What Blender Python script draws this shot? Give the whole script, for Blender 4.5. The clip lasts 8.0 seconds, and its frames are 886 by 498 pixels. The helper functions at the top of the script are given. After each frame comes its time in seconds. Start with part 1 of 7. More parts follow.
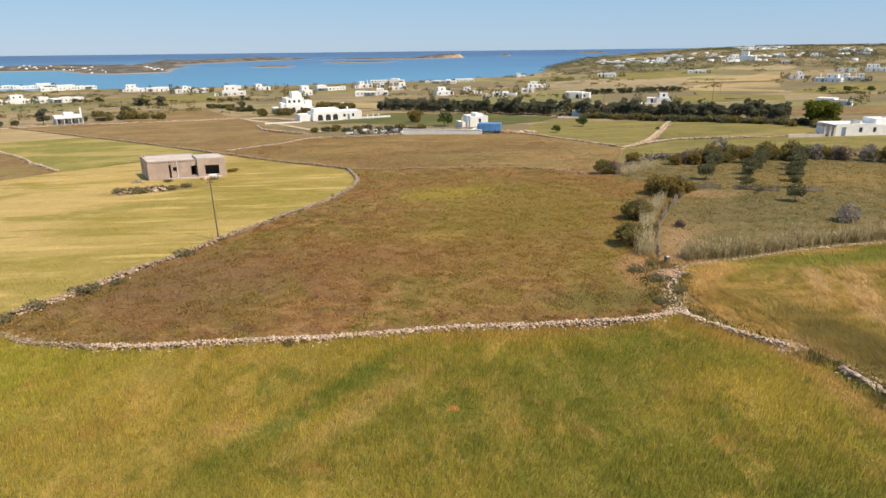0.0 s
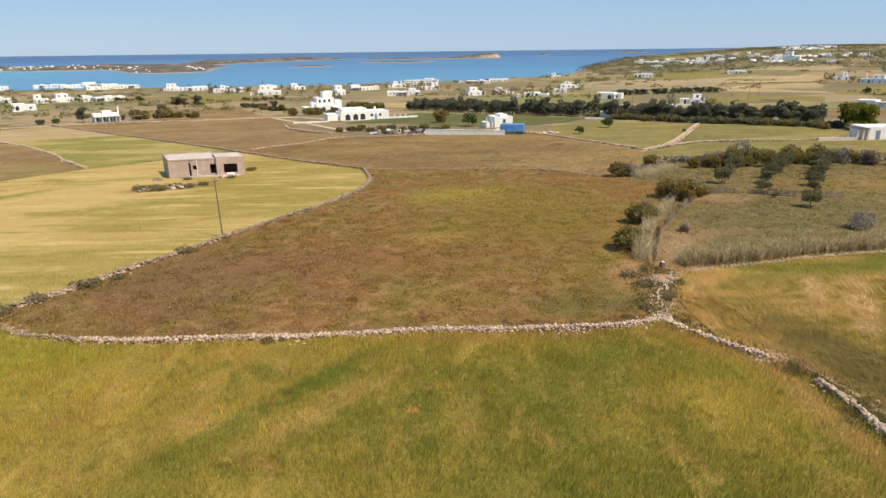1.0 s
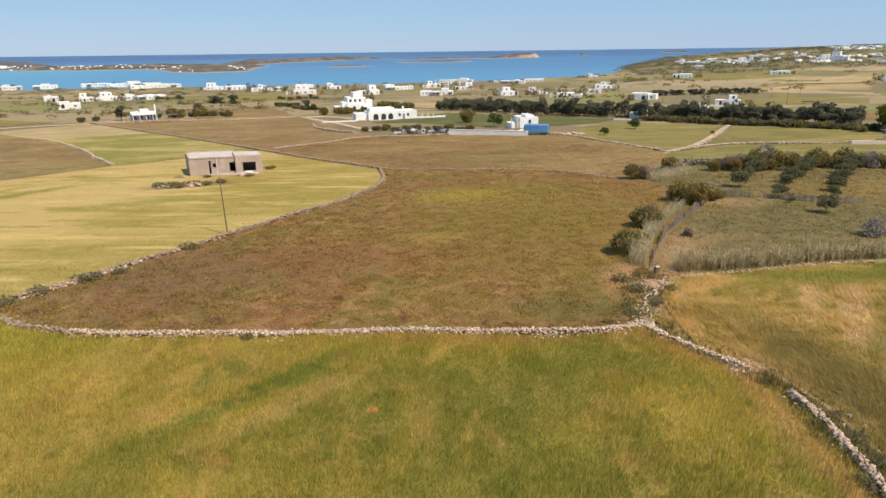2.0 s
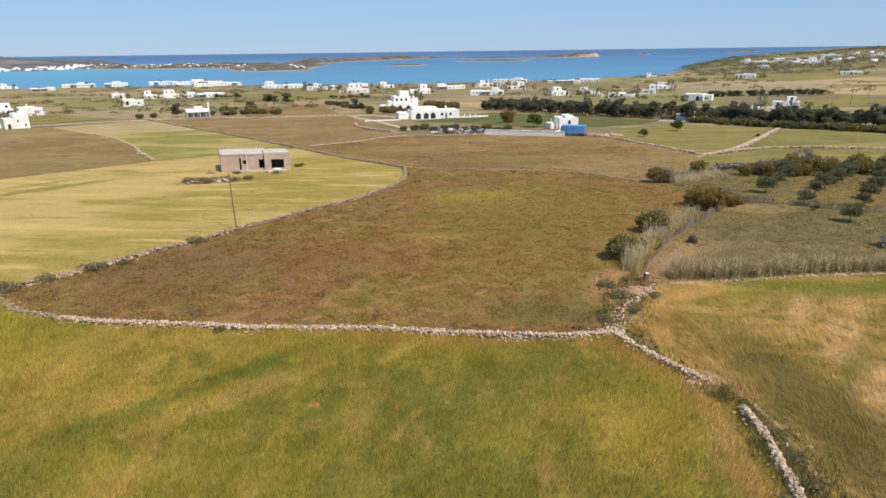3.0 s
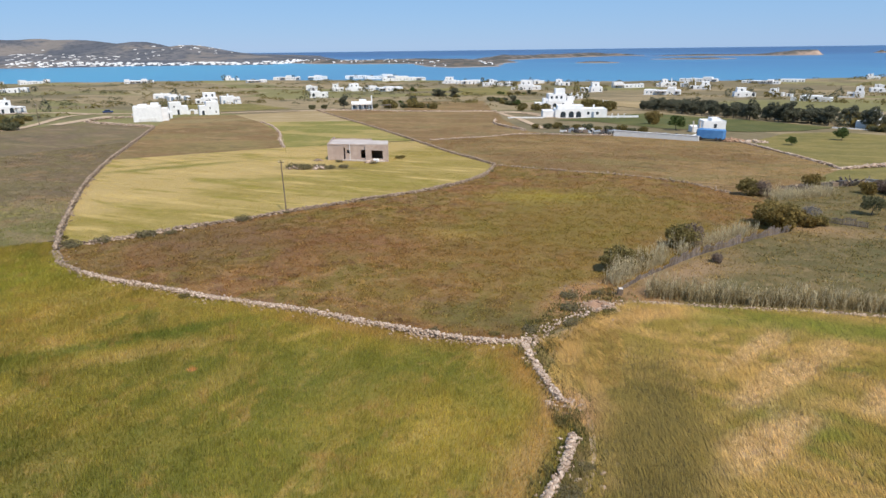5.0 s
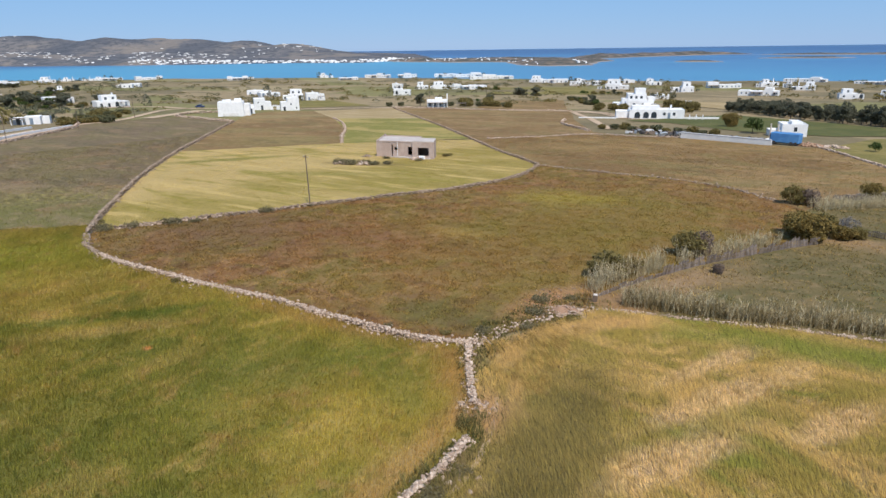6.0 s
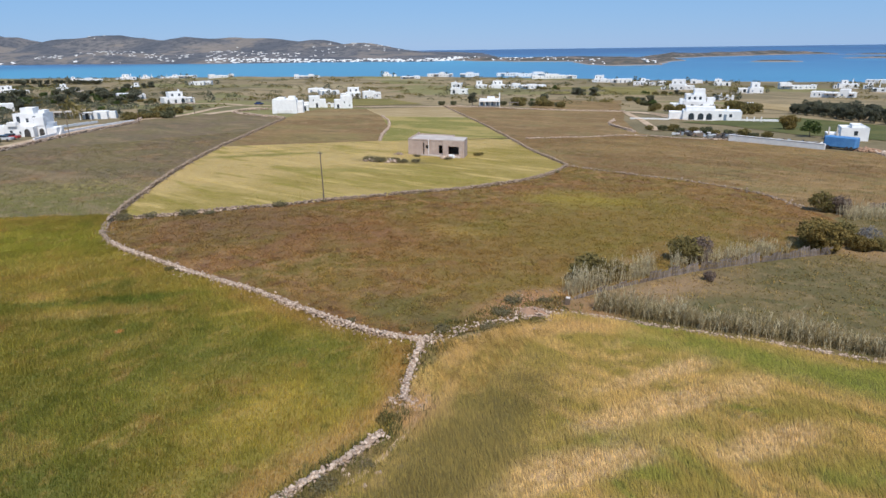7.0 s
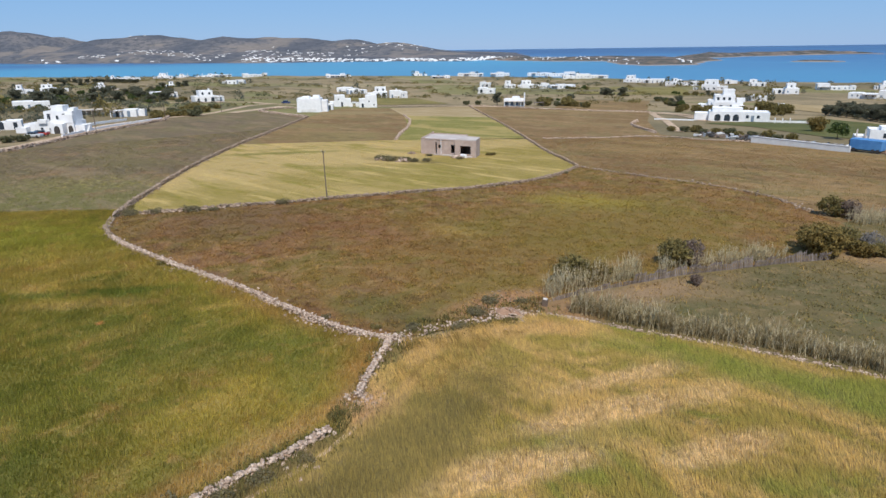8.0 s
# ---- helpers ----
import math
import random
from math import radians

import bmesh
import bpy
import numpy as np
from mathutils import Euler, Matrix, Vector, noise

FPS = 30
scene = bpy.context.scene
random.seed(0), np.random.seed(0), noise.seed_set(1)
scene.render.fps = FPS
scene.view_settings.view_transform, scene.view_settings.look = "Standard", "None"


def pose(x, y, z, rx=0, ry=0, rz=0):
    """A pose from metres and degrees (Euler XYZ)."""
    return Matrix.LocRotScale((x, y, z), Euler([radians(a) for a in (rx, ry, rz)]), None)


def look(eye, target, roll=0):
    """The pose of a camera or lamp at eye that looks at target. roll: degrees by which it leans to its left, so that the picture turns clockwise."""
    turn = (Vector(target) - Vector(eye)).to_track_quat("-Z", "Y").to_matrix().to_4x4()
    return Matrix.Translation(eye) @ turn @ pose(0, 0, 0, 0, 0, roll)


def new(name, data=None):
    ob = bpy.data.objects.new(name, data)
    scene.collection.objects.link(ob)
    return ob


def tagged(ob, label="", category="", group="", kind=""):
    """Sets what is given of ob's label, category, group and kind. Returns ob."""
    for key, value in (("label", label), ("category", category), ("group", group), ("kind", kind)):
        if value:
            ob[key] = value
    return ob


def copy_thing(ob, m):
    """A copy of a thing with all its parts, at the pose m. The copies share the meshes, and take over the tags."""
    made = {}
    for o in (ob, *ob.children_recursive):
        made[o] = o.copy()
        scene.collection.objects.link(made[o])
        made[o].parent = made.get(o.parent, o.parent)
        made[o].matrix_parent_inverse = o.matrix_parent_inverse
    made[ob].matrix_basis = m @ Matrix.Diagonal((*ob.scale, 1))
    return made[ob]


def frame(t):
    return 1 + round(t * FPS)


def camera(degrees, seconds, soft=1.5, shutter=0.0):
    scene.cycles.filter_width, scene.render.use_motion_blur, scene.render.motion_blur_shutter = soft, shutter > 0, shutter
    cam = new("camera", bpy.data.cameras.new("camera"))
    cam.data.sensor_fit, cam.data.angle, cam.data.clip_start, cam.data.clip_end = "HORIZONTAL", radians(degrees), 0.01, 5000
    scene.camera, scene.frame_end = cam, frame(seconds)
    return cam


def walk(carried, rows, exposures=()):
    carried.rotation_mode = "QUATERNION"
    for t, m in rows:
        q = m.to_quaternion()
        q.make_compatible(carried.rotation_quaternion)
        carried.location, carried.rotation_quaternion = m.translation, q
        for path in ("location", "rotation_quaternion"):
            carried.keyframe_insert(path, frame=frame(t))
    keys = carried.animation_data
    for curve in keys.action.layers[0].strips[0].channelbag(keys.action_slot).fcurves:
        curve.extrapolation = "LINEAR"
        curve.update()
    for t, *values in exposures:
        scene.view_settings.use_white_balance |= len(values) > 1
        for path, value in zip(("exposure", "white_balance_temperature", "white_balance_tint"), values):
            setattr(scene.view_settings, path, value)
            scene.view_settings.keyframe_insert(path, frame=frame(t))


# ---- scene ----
cam = camera(69.2, 8.0)
METRES, EYE, TILT, LEAN, TURN = 52.8, 18.0, -1.35, -0.44, -4.0
ROWS = [
    (0.0, 0.0, 0.0, 0.0, -0.31, -16.18, 1.07),
    (0.5, 0.0357, -0.0007, 0.0014, 1.25, -16.15, 1.04),
    (1.0, 0.0743, -0.0004, 0.0023, 2.94, -16.14, 1.02),
    (1.5, 0.1098, 0.0011, 0.0025, 4.5, -16.12, 1.0),
    (3.0, 0.2663, 0.0197, 0.0043, 11.43, -16.09, 0.87),
    (3.5, 0.3443, 0.035, 0.0021, 15.05, -16.09, 0.8),
    (4.0, 0.4317, 0.0591, 0.0005, 19.41, -16.09, 0.67),
    (4.5, 0.512, 0.0883, 0.0013, 23.8, -16.12, 0.53),
    (6.0, 0.7431, 0.2181, 0.0, 36.52, -16.25, 0.28),
    (6.5, 0.8029, 0.2623, -0.0007, 39.87, -16.28, 0.21),
    (7.0, 0.8485, 0.2999, -0.0014, 42.38, -16.3, 0.14),
    (7.5, 0.878, 0.3262, -0.0018, 43.95, -16.31, 0.1),
    (8.0, 0.9063, 0.3522, -0.0015, 45.29, -16.33, 0.07),
]
walk(cam, [(t, pose(0, 0, EYE, TILT, LEAN, TURN) @ pose(METRES * x, METRES * y, METRES * z, 90 + pitch, roll, yaw)) for t, x, y, z, yaw, pitch, roll in ROWS],
     exposures=[(0.0, 0.22, 8150, 10), (3.0, 0.16, 7400, 10), (6.0, 0.0, 6450, 10), (8.0, -0.08, 6350, 10)])

# ---- daylight ----
SUN_AZ, SUN_EL = 130.0, 54.0          # degrees clockwise from +y, and above the horizon
world = bpy.data.worlds.new("sky")
scene.world = world
world.use_nodes = True
sky = world.node_tree.nodes.new("ShaderNodeTexSky")
sky.sky_type = "NISHITA"
sky.sun_disc = False
sky.sun_elevation, sky.sun_rotation = radians(SUN_EL), radians(SUN_AZ)
sky.air_density, sky.dust_density, sky.ozone_density, sky.altitude = 1.0, 0.0, 6.0, 40
world.node_tree.nodes["Background"].inputs[1].default_value = 0.096
_haze = world.node_tree.nodes.new("ShaderNodeMix")
_haze.data_type = "RGBA"
_haze.inputs[0].default_value, _haze.inputs[7].default_value = 0.75, (2.4, 4.8, 8.8, 1)
world.node_tree.links.new(sky.outputs[0], _haze.inputs[6])
world.node_tree.links.new(_haze.outputs[2], world.node_tree.nodes["Background"].inputs[0])
sun = new("sun", bpy.data.lights.new("sun", "SUN"))
sun.data.energy, sun.data.angle, sun.data.color = 4.65, radians(0.6), (1.0, 0.95, 0.87)
_s = Vector((math.sin(radians(SUN_AZ)) * math.cos(radians(SUN_EL)), math.cos(radians(SUN_AZ)) * math.cos(radians(SUN_EL)), math.sin(radians(SUN_EL))))
sun.matrix_world = look(_s * 300, (0, 0, 0))


# ---- materials ----
class Net:
    """Short hand for a node tree."""

    def __init__(self, name, rough=0.9, spec=0.2):
        self.mat = bpy.data.materials.new(name)
        self.mat.use_nodes = True
        self.t = self.mat.node_tree
        self.b = self.t.nodes["Principled BSDF"]
        self.b.inputs["Roughness"].default_value = rough
        self.b.inputs["Specular IOR Level"].default_value = spec
        self.geo = self.t.nodes.new("ShaderNodeNewGeometry")

    def put(self, sock, v):
        if hasattr(v, "is_linked"):
            self.t.links.new(v, sock)
        elif isinstance(v, (tuple, list)) and len(v) == 3 and sock.type == "RGBA":
            sock.default_value = (*v, 1)
        else:
            sock.default_value = v

    def math(self, op, a, b=0.0, c=0.0, clamp=False):
        n = self.t.nodes.new("ShaderNodeMath")
        n.operation, n.use_clamp = op, clamp
        for s, v in zip(n.inputs, (a, b, c)):
            self.put(s, v)
        return n.outputs[0]

    def vec(self, op, a, b=(0, 0, 0)):
        n = self.t.nodes.new("ShaderNodeVectorMath")
        n.operation = op
        self.put(n.inputs[0], a)
        self.put(n.inputs[1], b)
        return n.outputs[1] if op in ("LENGTH", "DISTANCE", "DOT_PRODUCT") else n.outputs[0]

    def place(self, scale=(1, 1, 1), turn=0.0, shift=(0, 0, 0)):
        n = self.t.nodes.new("ShaderNodeMapping")
        self.put(n.inputs[0], self.geo.outputs["Position"])
        n.inputs[1].default_value, n.inputs[2].default_value, n.inputs[3].default_value = shift, (0, 0, radians(turn)), scale
        return n.outputs[0]

    def noise(self, scale, detail=3, rough=0.55, where=None, warp=0.0):
        n = self.t.nodes.new("ShaderNodeTexNoise")
        self.put(n.inputs["Vector"], where or self.geo.outputs["Position"])
        n.inputs["Scale"].default_value, n.inputs["Detail"].default_value = scale, detail
        n.inputs["Roughness"].default_value, n.inputs["Distortion"].default_value = rough, warp
        return n.outputs["Fac"]

    def ramp(self, v, lo, hi, a=0.0, b=1.0):
        n = self.t.nodes.new("ShaderNodeMapRange")
        n.interpolation_type = "SMOOTHSTEP"
        for s, q in zip(n.inputs, (v, lo, hi, a, b)):
            self.put(s, q)
        return n.outputs[0]

    def mix(self, f, a, b, how="MIX"):
        n = self.t.nodes.new("ShaderNodeMix")
        n.data_type, n.blend_type = "RGBA", how
        self.put(n.inputs[0], f)
        self.put(n.inputs[6], a)
        self.put(n.inputs[7], b)
        return n.outputs[2]

    def blob(self, x, y, rad, soft=0.5, stretch=(1, 1), turn=0.0):
        """A ragged patch of ground round (x, y)."""
        c, s = math.cos(radians(turn)), math.sin(radians(turn))
        p = self.vec("SUBTRACT", self.geo.outputs["Position"], (x, y, 0))
        u = self.math("DIVIDE", self.vec("DOT_PRODUCT", p, (c, s, 0)), stretch[0])
        v = self.math("DIVIDE", self.vec("DOT_PRODUCT", p, (-s, c, 0)), stretch[1])
        d = self.math("SQRT", self.math("ADD", self.math("MULTIPLY", u, u), self.math("MULTIPLY", v, v)))
        d = self.math("ADD", d, self.math("MULTIPLY", self.math("SUBTRACT", self.noise(0.35, 4), 0.5), rad * 1.6))
        return self.ramp(d, rad * (1 - soft), rad * (1 + soft), 1.0, 0.0)

    def side(self, x0, y0, x1, y1, soft=3.0):
        """1 to the left of a line in the plan, 0 to its right, with a ragged edge."""
        ln = math.hypot(x1 - x0, y1 - y0)
        nx, ny = -(y1 - y0) / ln, (x1 - x0) / ln
        d = self.vec("DOT_PRODUCT", self.vec("SUBTRACT", self.geo.outputs["Position"], (x0, y0, 0)), (nx, ny, 0))
        d = self.math("ADD", d, self.math("MULTIPLY", self.math("SUBTRACT", self.noise(0.15, 4), 0.5), soft * 4))
        return self.ramp(d, -soft, soft)

    def mottle(self, c, pale, dull):
        """Tussocks and bare spots of one to three metres."""
        c = self.mix(self.ramp(self.noise(0.55, 4, 0.75), 0.52, 0.66, 0, 0.6), c, pale)
        return self.mix(self.ramp(self.noise(0.9, 4, 0.75), 0.46, 0.34, 0, 0.6), c, dull)

    def island(self):
        return self.geo.outputs["Random Per Island"]

    def chance(self):
        n = self.t.nodes.new("ShaderNodeObjectInfo")
        return n.outputs["Random"]

    def bump(self, h, strength=0.4, dist=0.1):
        n = self.t.nodes.new("ShaderNodeBump")
        n.inputs["Strength"].default_value, n.inputs["Distance"].default_value = strength, dist
        self.put(n.inputs["Height"], h)
        self.t.links.new(n.outputs[0], self.b.inputs["Normal"])

    def thin(self, c, share):
        """Lets part of the light through, as a thin leaf does."""
        tr, mx = self.t.nodes.new("ShaderNodeBsdfTranslucent"), self.t.nodes.new("ShaderNodeMixShader")
        self.put(tr.inputs[0], c)
        mx.inputs[0].default_value = share
        self.t.links.new(self.b.outputs[0], mx.inputs[1])
        self.t.links.new(tr.outputs[0], mx.inputs[2])
        self.t.links.new(mx.outputs[0], self.t.nodes["Material Output"].inputs[0])

    def color(self, c):
        self.put(self.b.inputs["Base Color"], c)
        return self.mat


TONE = (1.33, 1.17, 1.03)      # dry, dusty cast of all the ground


def soil(name, paint, grain=4.0, bump=0.5):
    """Ground of a field, or the herbs on it, coloured by paint(net), so that both share their patches."""
    n = Net(name, 0.95, 0.1)
    c = n.mix(1.0, paint(n), TONE, "MULTIPLY")
    g = n.noise(grain, 4, 0.65)
    c = n.mix(n.ramp(g, 0.4, 0.7, 0.0, 0.35), c, (0.5, 0.46, 0.42), "MULTIPLY")
    n.bump(g, bump, 0.25)
    return n.color(c)


def herb(name, paint, light=1.3, spread=0.2):
    """Blades and weeds of a field."""
    n = Net(name, 0.8, 0.15)
    c = n.mix(1.0, paint(n), TONE, "MULTIPLY")
    c = n.mix(n.island(), n.mix(1.0, c, (light * (1 - spread),) * 3, "MULTIPLY"), n.mix(1.0, c, (light * (1 + spread), light * (1 + spread), light), "MULTIPLY"))
    n.thin(c, 0.35)
    return n.color(c)


def paint_green(n):          # the field of unripe barley under the camera
    streak = n.noise(0.22, 4, 0.6, n.place((1, 0.45, 1), 35), 1.2)
    big = n.noise(0.07, 3, 0.5, None, 0.8)
    c = n.mix(n.ramp(big, 0.38, 0.62), (0.134, 0.138, 0.033), (0.212, 0.184, 0.049))
    c = n.mix(n.math("MULTIPLY", n.side(-12.5, 22.8, -1.0, 37.4, 1.6), 0.6), c, (0.245, 0.2, 0.062))
    c = n.mix(n.ramp(streak, 0.52, 0.66, 0, 0.8), c, (0.28, 0.225, 0.085))
    c = n.mix(n.ramp(streak, 0.46, 0.34, 0, 0.6), c, (0.1, 0.118, 0.028))
    c = n.mix(n.math("MULTIPLY", n.blob(-4.6, 32.4, 1.0, 0.7, (7, 0.9), 52), 0.85), c, (0.085, 0.115, 0.025))
    c = n.mix(n.math("MULTIPLY", n.blob(-2.6, 30.6, 1.0, 0.7, (5, 0.8), 50), 0.7), c, (0.31, 0.235, 0.11))
    c = n.mix(n.math("MULTIPLY", n.blob(-4.2, 26.6, 2.2, 0.8, (1.3, 0.9), 20), 0.25), c, (0.08, 0.1, 0.026))
    c = n.mix(n.math("MULTIPLY", n.blob(6.5, 31.5, 5.5, 0.8, (1.7, 0.7), 10), 0.4), c, (0.1, 0.115, 0.03))
    c = n.mix(n.math("MULTIPLY", n.blob(20.2, 30.8, 2.6, 0.8, (0.9, 1.4), 8), 0.5), c, (0.26, 0.22, 0.06))
    c = n.mix(n.math("MULTIPLY", n.blob(-28, 36, 8, 0.8, (1.2, 0.8), 40), 0.75), c, (0.2, 0.208, 0.045))
    c = n.mix(n.math("MULTIPLY", n.side(26, 22.5, -40, 21.5, 2.0), 0.55), c, (0.095, 0.108, 0.028))
    c = n.mix(n.math("MULTIPLY", n.blob(24.6, 28, 1.3, 0.7, (0.7, 6.0), 3), 0.75), c, (0.29, 0.205, 0.1))
    c = n.mix(n.math("MULTIPLY", n.blob(21.8, 38.4, 1.2, 0.8, (0.8, 2.4), 32), 0.7), c, (0.3, 0.19, 0.08))
    c = n.mix(n.ramp(n.noise(0.8, 4, 0.7), 0.52, 0.66, 0, 0.5), c, (0.26, 0.205, 0.075))
    c = n.mix(n.ramp(n.noise(1.3, 4, 0.7), 0.46, 0.33, 0, 0.5), c, (0.075, 0.088, 0.026))
    c = n.mix(n.ramp(n.noise(0.4, 5, 0.7, n.place((1, 1, 1), 0, (7, 3, 0)), 0.5), 0.54, 0.66, 0, 0.6), c, (0.235, 0.165, 0.07))
    c = n.mix(n.math("MULTIPLY", n.blob(2.7, 30.5, 0.32, 0.4), 0.8), c, (0.33, 0.17, 0.075))
    c = n.mix(n.math("MULTIPLY", n.blob(24.4, 35.2, 1.0, 0.7, (0.8, 2.2), 30), 0.8), c, (0.27, 0.19, 0.11))
    return n.mix(n.math("MULTIPLY", n.blob(10, 40.2, 1.0, 0.8, (9, 1), 1), 0.6), c, (0.23, 0.152, 0.065))


def paint_brown(n):          # fallow with dry red-brown herbs
    big = n.noise(0.06, 4, 0.6, None, 1.0)
    mid = n.noise(0.45, 4, 0.65, None, 0.6)
    c = n.mix(n.ramp(big, 0.42, 0.58), (0.175, 0.107, 0.05), (0.15, 0.12, 0.042))
    c = n.mix(n.ramp(n.noise(0.16, 5, 0.65, None, 0.9), 0.5, 0.6, 0, 0.7), c, (0.125, 0.118, 0.036))
    c = n.mix(n.ramp(n.noise(0.21, 5, 0.65, n.place((1, 1, 1), 0, (31, 17, 0)), 0.9), 0.53, 0.63, 0, 0.75), c, (0.155, 0.101, 0.066))
    c = n.mix(n.ramp(mid, 0.5, 0.64, 0, 0.7), c, (0.25, 0.18, 0.092))
    c = n.mix(n.ramp(mid, 0.46, 0.34, 0, 0.75), c, (0.1, 0.064, 0.038))
    c = n.mix(n.ramp(n.noise(1.6, 4, 0.7), 0.54, 0.66, 0, 0.6), c, (0.23, 0.185, 0.085))
    c = n.mix(n.ramp(n.noise(2.6, 3, 0.7), 0.44, 0.32, 0, 0.5), c, (0.1, 0.085, 0.04))
    c = n.mix(n.math("MULTIPLY", n.blob(16, 78, 15, 0.8, (0.9, 1.6), -10), 0.65), c, (0.15, 0.135, 0.035))
    c = n.mix(n.math("MULTIPLY", n.blob(6, 91, 6, 0.7, (1.2, 1.0)), 0.6), c, (0.19, 0.175, 0.05))
    c = n.mix(n.math("MULTIPLY", n.blob(4.5, 66.8, 2.0, 0.8, (1.6, 1.0)), 0.7), c, (0.26, 0.225, 0.08))
    c = n.mix(n.math("MULTIPLY", n.blob(7.8, 92, 2.6, 0.8, (2.2, 1.0), 30), 0.6), c, (0.23, 0.215, 0.045))
    c = n.mix(n.math("MULTIPLY", n.blob(-4, 60, 6, 0.8, (2.2, 0.8), 15), 0.5), c, (0.17, 0.092, 0.05))
    c = n.mix(n.math("MULTIPLY", n.blob(21.6, 52.5, 2.2, 0.8, (0.8, 1.8), -15), 0.8), c, (0.32, 0.21, 0.135))
    c = n.mix(n.math("MULTIPLY", n.blob(16.5, 46, 3.5, 0.8, (1.2, 0.7)), 0.6), c, (0.09, 0.105, 0.04))
    c = n.mix(n.math("MULTIPLY", n.blob(-19, 54, 11, 0.8, (1.0, 0.9), 30), 0.55), c, (0.12, 0.092, 0.055))
    c = n.mix(n.ramp(n.noise(3.4, 3, 0.7), 0.6, 0.7, 0, 0.55), c, (0.3, 0.235, 0.13))
    return n.mix(1.0, c, (0.93, 0.86, 0.85), "MULTIPLY")


def paint_dry(n):            # the further brown fallows
    big = n.noise(0.035, 4, 0.6, n.place((1, 1.6, 1), 10), 0.8)
    c = n.mix(n.ramp(big, 0.38, 0.64), (0.15, 0.1, 0.05), (0.215, 0.155, 0.078))
    c = n.mix(n.ramp(n.noise(0.3, 4, 0.7), 0.5, 0.66, 0, 0.65), c, (0.14, 0.122, 0.055))
    c = n.mix(n.ramp(n.noise(0.07, 4, 0.65, n.place((0.6, 1.4, 1), 35, (5, 9, 0)), 0.9), 0.5, 0.62, 0, 0.7), c, (0.15, 0.132, 0.06))
    c = n.mix(n.ramp(n.noise(0.11, 4, 0.65, n.place((0.6, 1.5, 1), 20, (15, 2, 0)), 0.9), 0.55, 0.66, 0, 0.65), c, (0.26, 0.195, 0.11))
    c = n.mix(n.math("MULTIPLY", n.blob(-80, 122, 10, 0.8, (1.3, 1.0), 50), 0.6), c, (0.165, 0.15, 0.06))
    c = n.mix(n.math("MULTIPLY", n.blob(-146, 182, 12, 0.8, (1.6, 0.7), 50), 0.6), c, (0.25, 0.22, 0.12))
    c = n.mix(n.math("MULTIPLY", n.blob(-112, 134, 8, 0.8, (1.6, 0.9), 50), 0.5), c, (0.165, 0.155, 0.065))
    c = n.mix(n.ramp(n.noise(0.17, 5, 0.7, n.place((0.8, 1.2, 1), 0, (9, 1, 0)), 1.2), 0.46, 0.34, 0, 0.75), c, (0.1, 0.082, 0.044))
    return n.mottle(c, (0.25, 0.185, 0.1), (0.105, 0.075, 0.042))


def paint_grey(n):           # grazed, greyish fallow on the seaward side
    big = n.noise(0.05, 4, 0.6, n.place((1, 1.5, 1), 40), 0.8)
    c = n.mix(n.ramp(big, 0.4, 0.62), (0.122, 0.098, 0.068), (0.128, 0.112, 0.062))
    c = n.mix(n.ramp(n.noise(0.4, 4, 0.7), 0.5, 0.66, 0, 0.6), c, (0.125, 0.12, 0.055))
    c = n.mix(n.math("MULTIPLY", n.blob(-46, 44, 12, 0.8, (2.4, 0.9), 40), 0.75), c, (0.118, 0.125, 0.043))
    c = n.mix(n.ramp(n.noise(0.12, 4, 0.65), 0.54, 0.64, 0, 0.6), c, (0.2, 0.14, 0.09))
    c = n.mix(n.ramp(n.noise(0.1, 5, 0.7, n.place((0.35, 1.7, 1), 48), 0.7), 0.53, 0.63, 0, 0.75), c, (0.185, 0.152, 0.1))
    c = n.mix(n.ramp(n.noise(0.13, 5, 0.7, n.place((0.4, 1.6, 1), 52, (3, 8, 0)), 0.7), 0.47, 0.36, 0, 0.75), c, (0.095, 0.088, 0.056))
    c = n.mix(n.math("MULTIPLY", n.blob(-55, 54, 7, 0.8, (2.0, 0.8), 45), n.ramp(n.noise(1.1, 4, 0.7), 0.48, 0.6, 0, 0.8)), c, (0.21, 0.2, 0.07))
    c = n.mix(n.ramp(n.noise(0.9, 3, 0.7, n.place((1, 1, 1), 0, (4, 4, 0))), 0.62, 0.7, 0, 0.7), c, (0.27, 0.225, 0.15))
    return n.mottle(c, (0.22, 0.18, 0.118), (0.095, 0.085, 0.052))


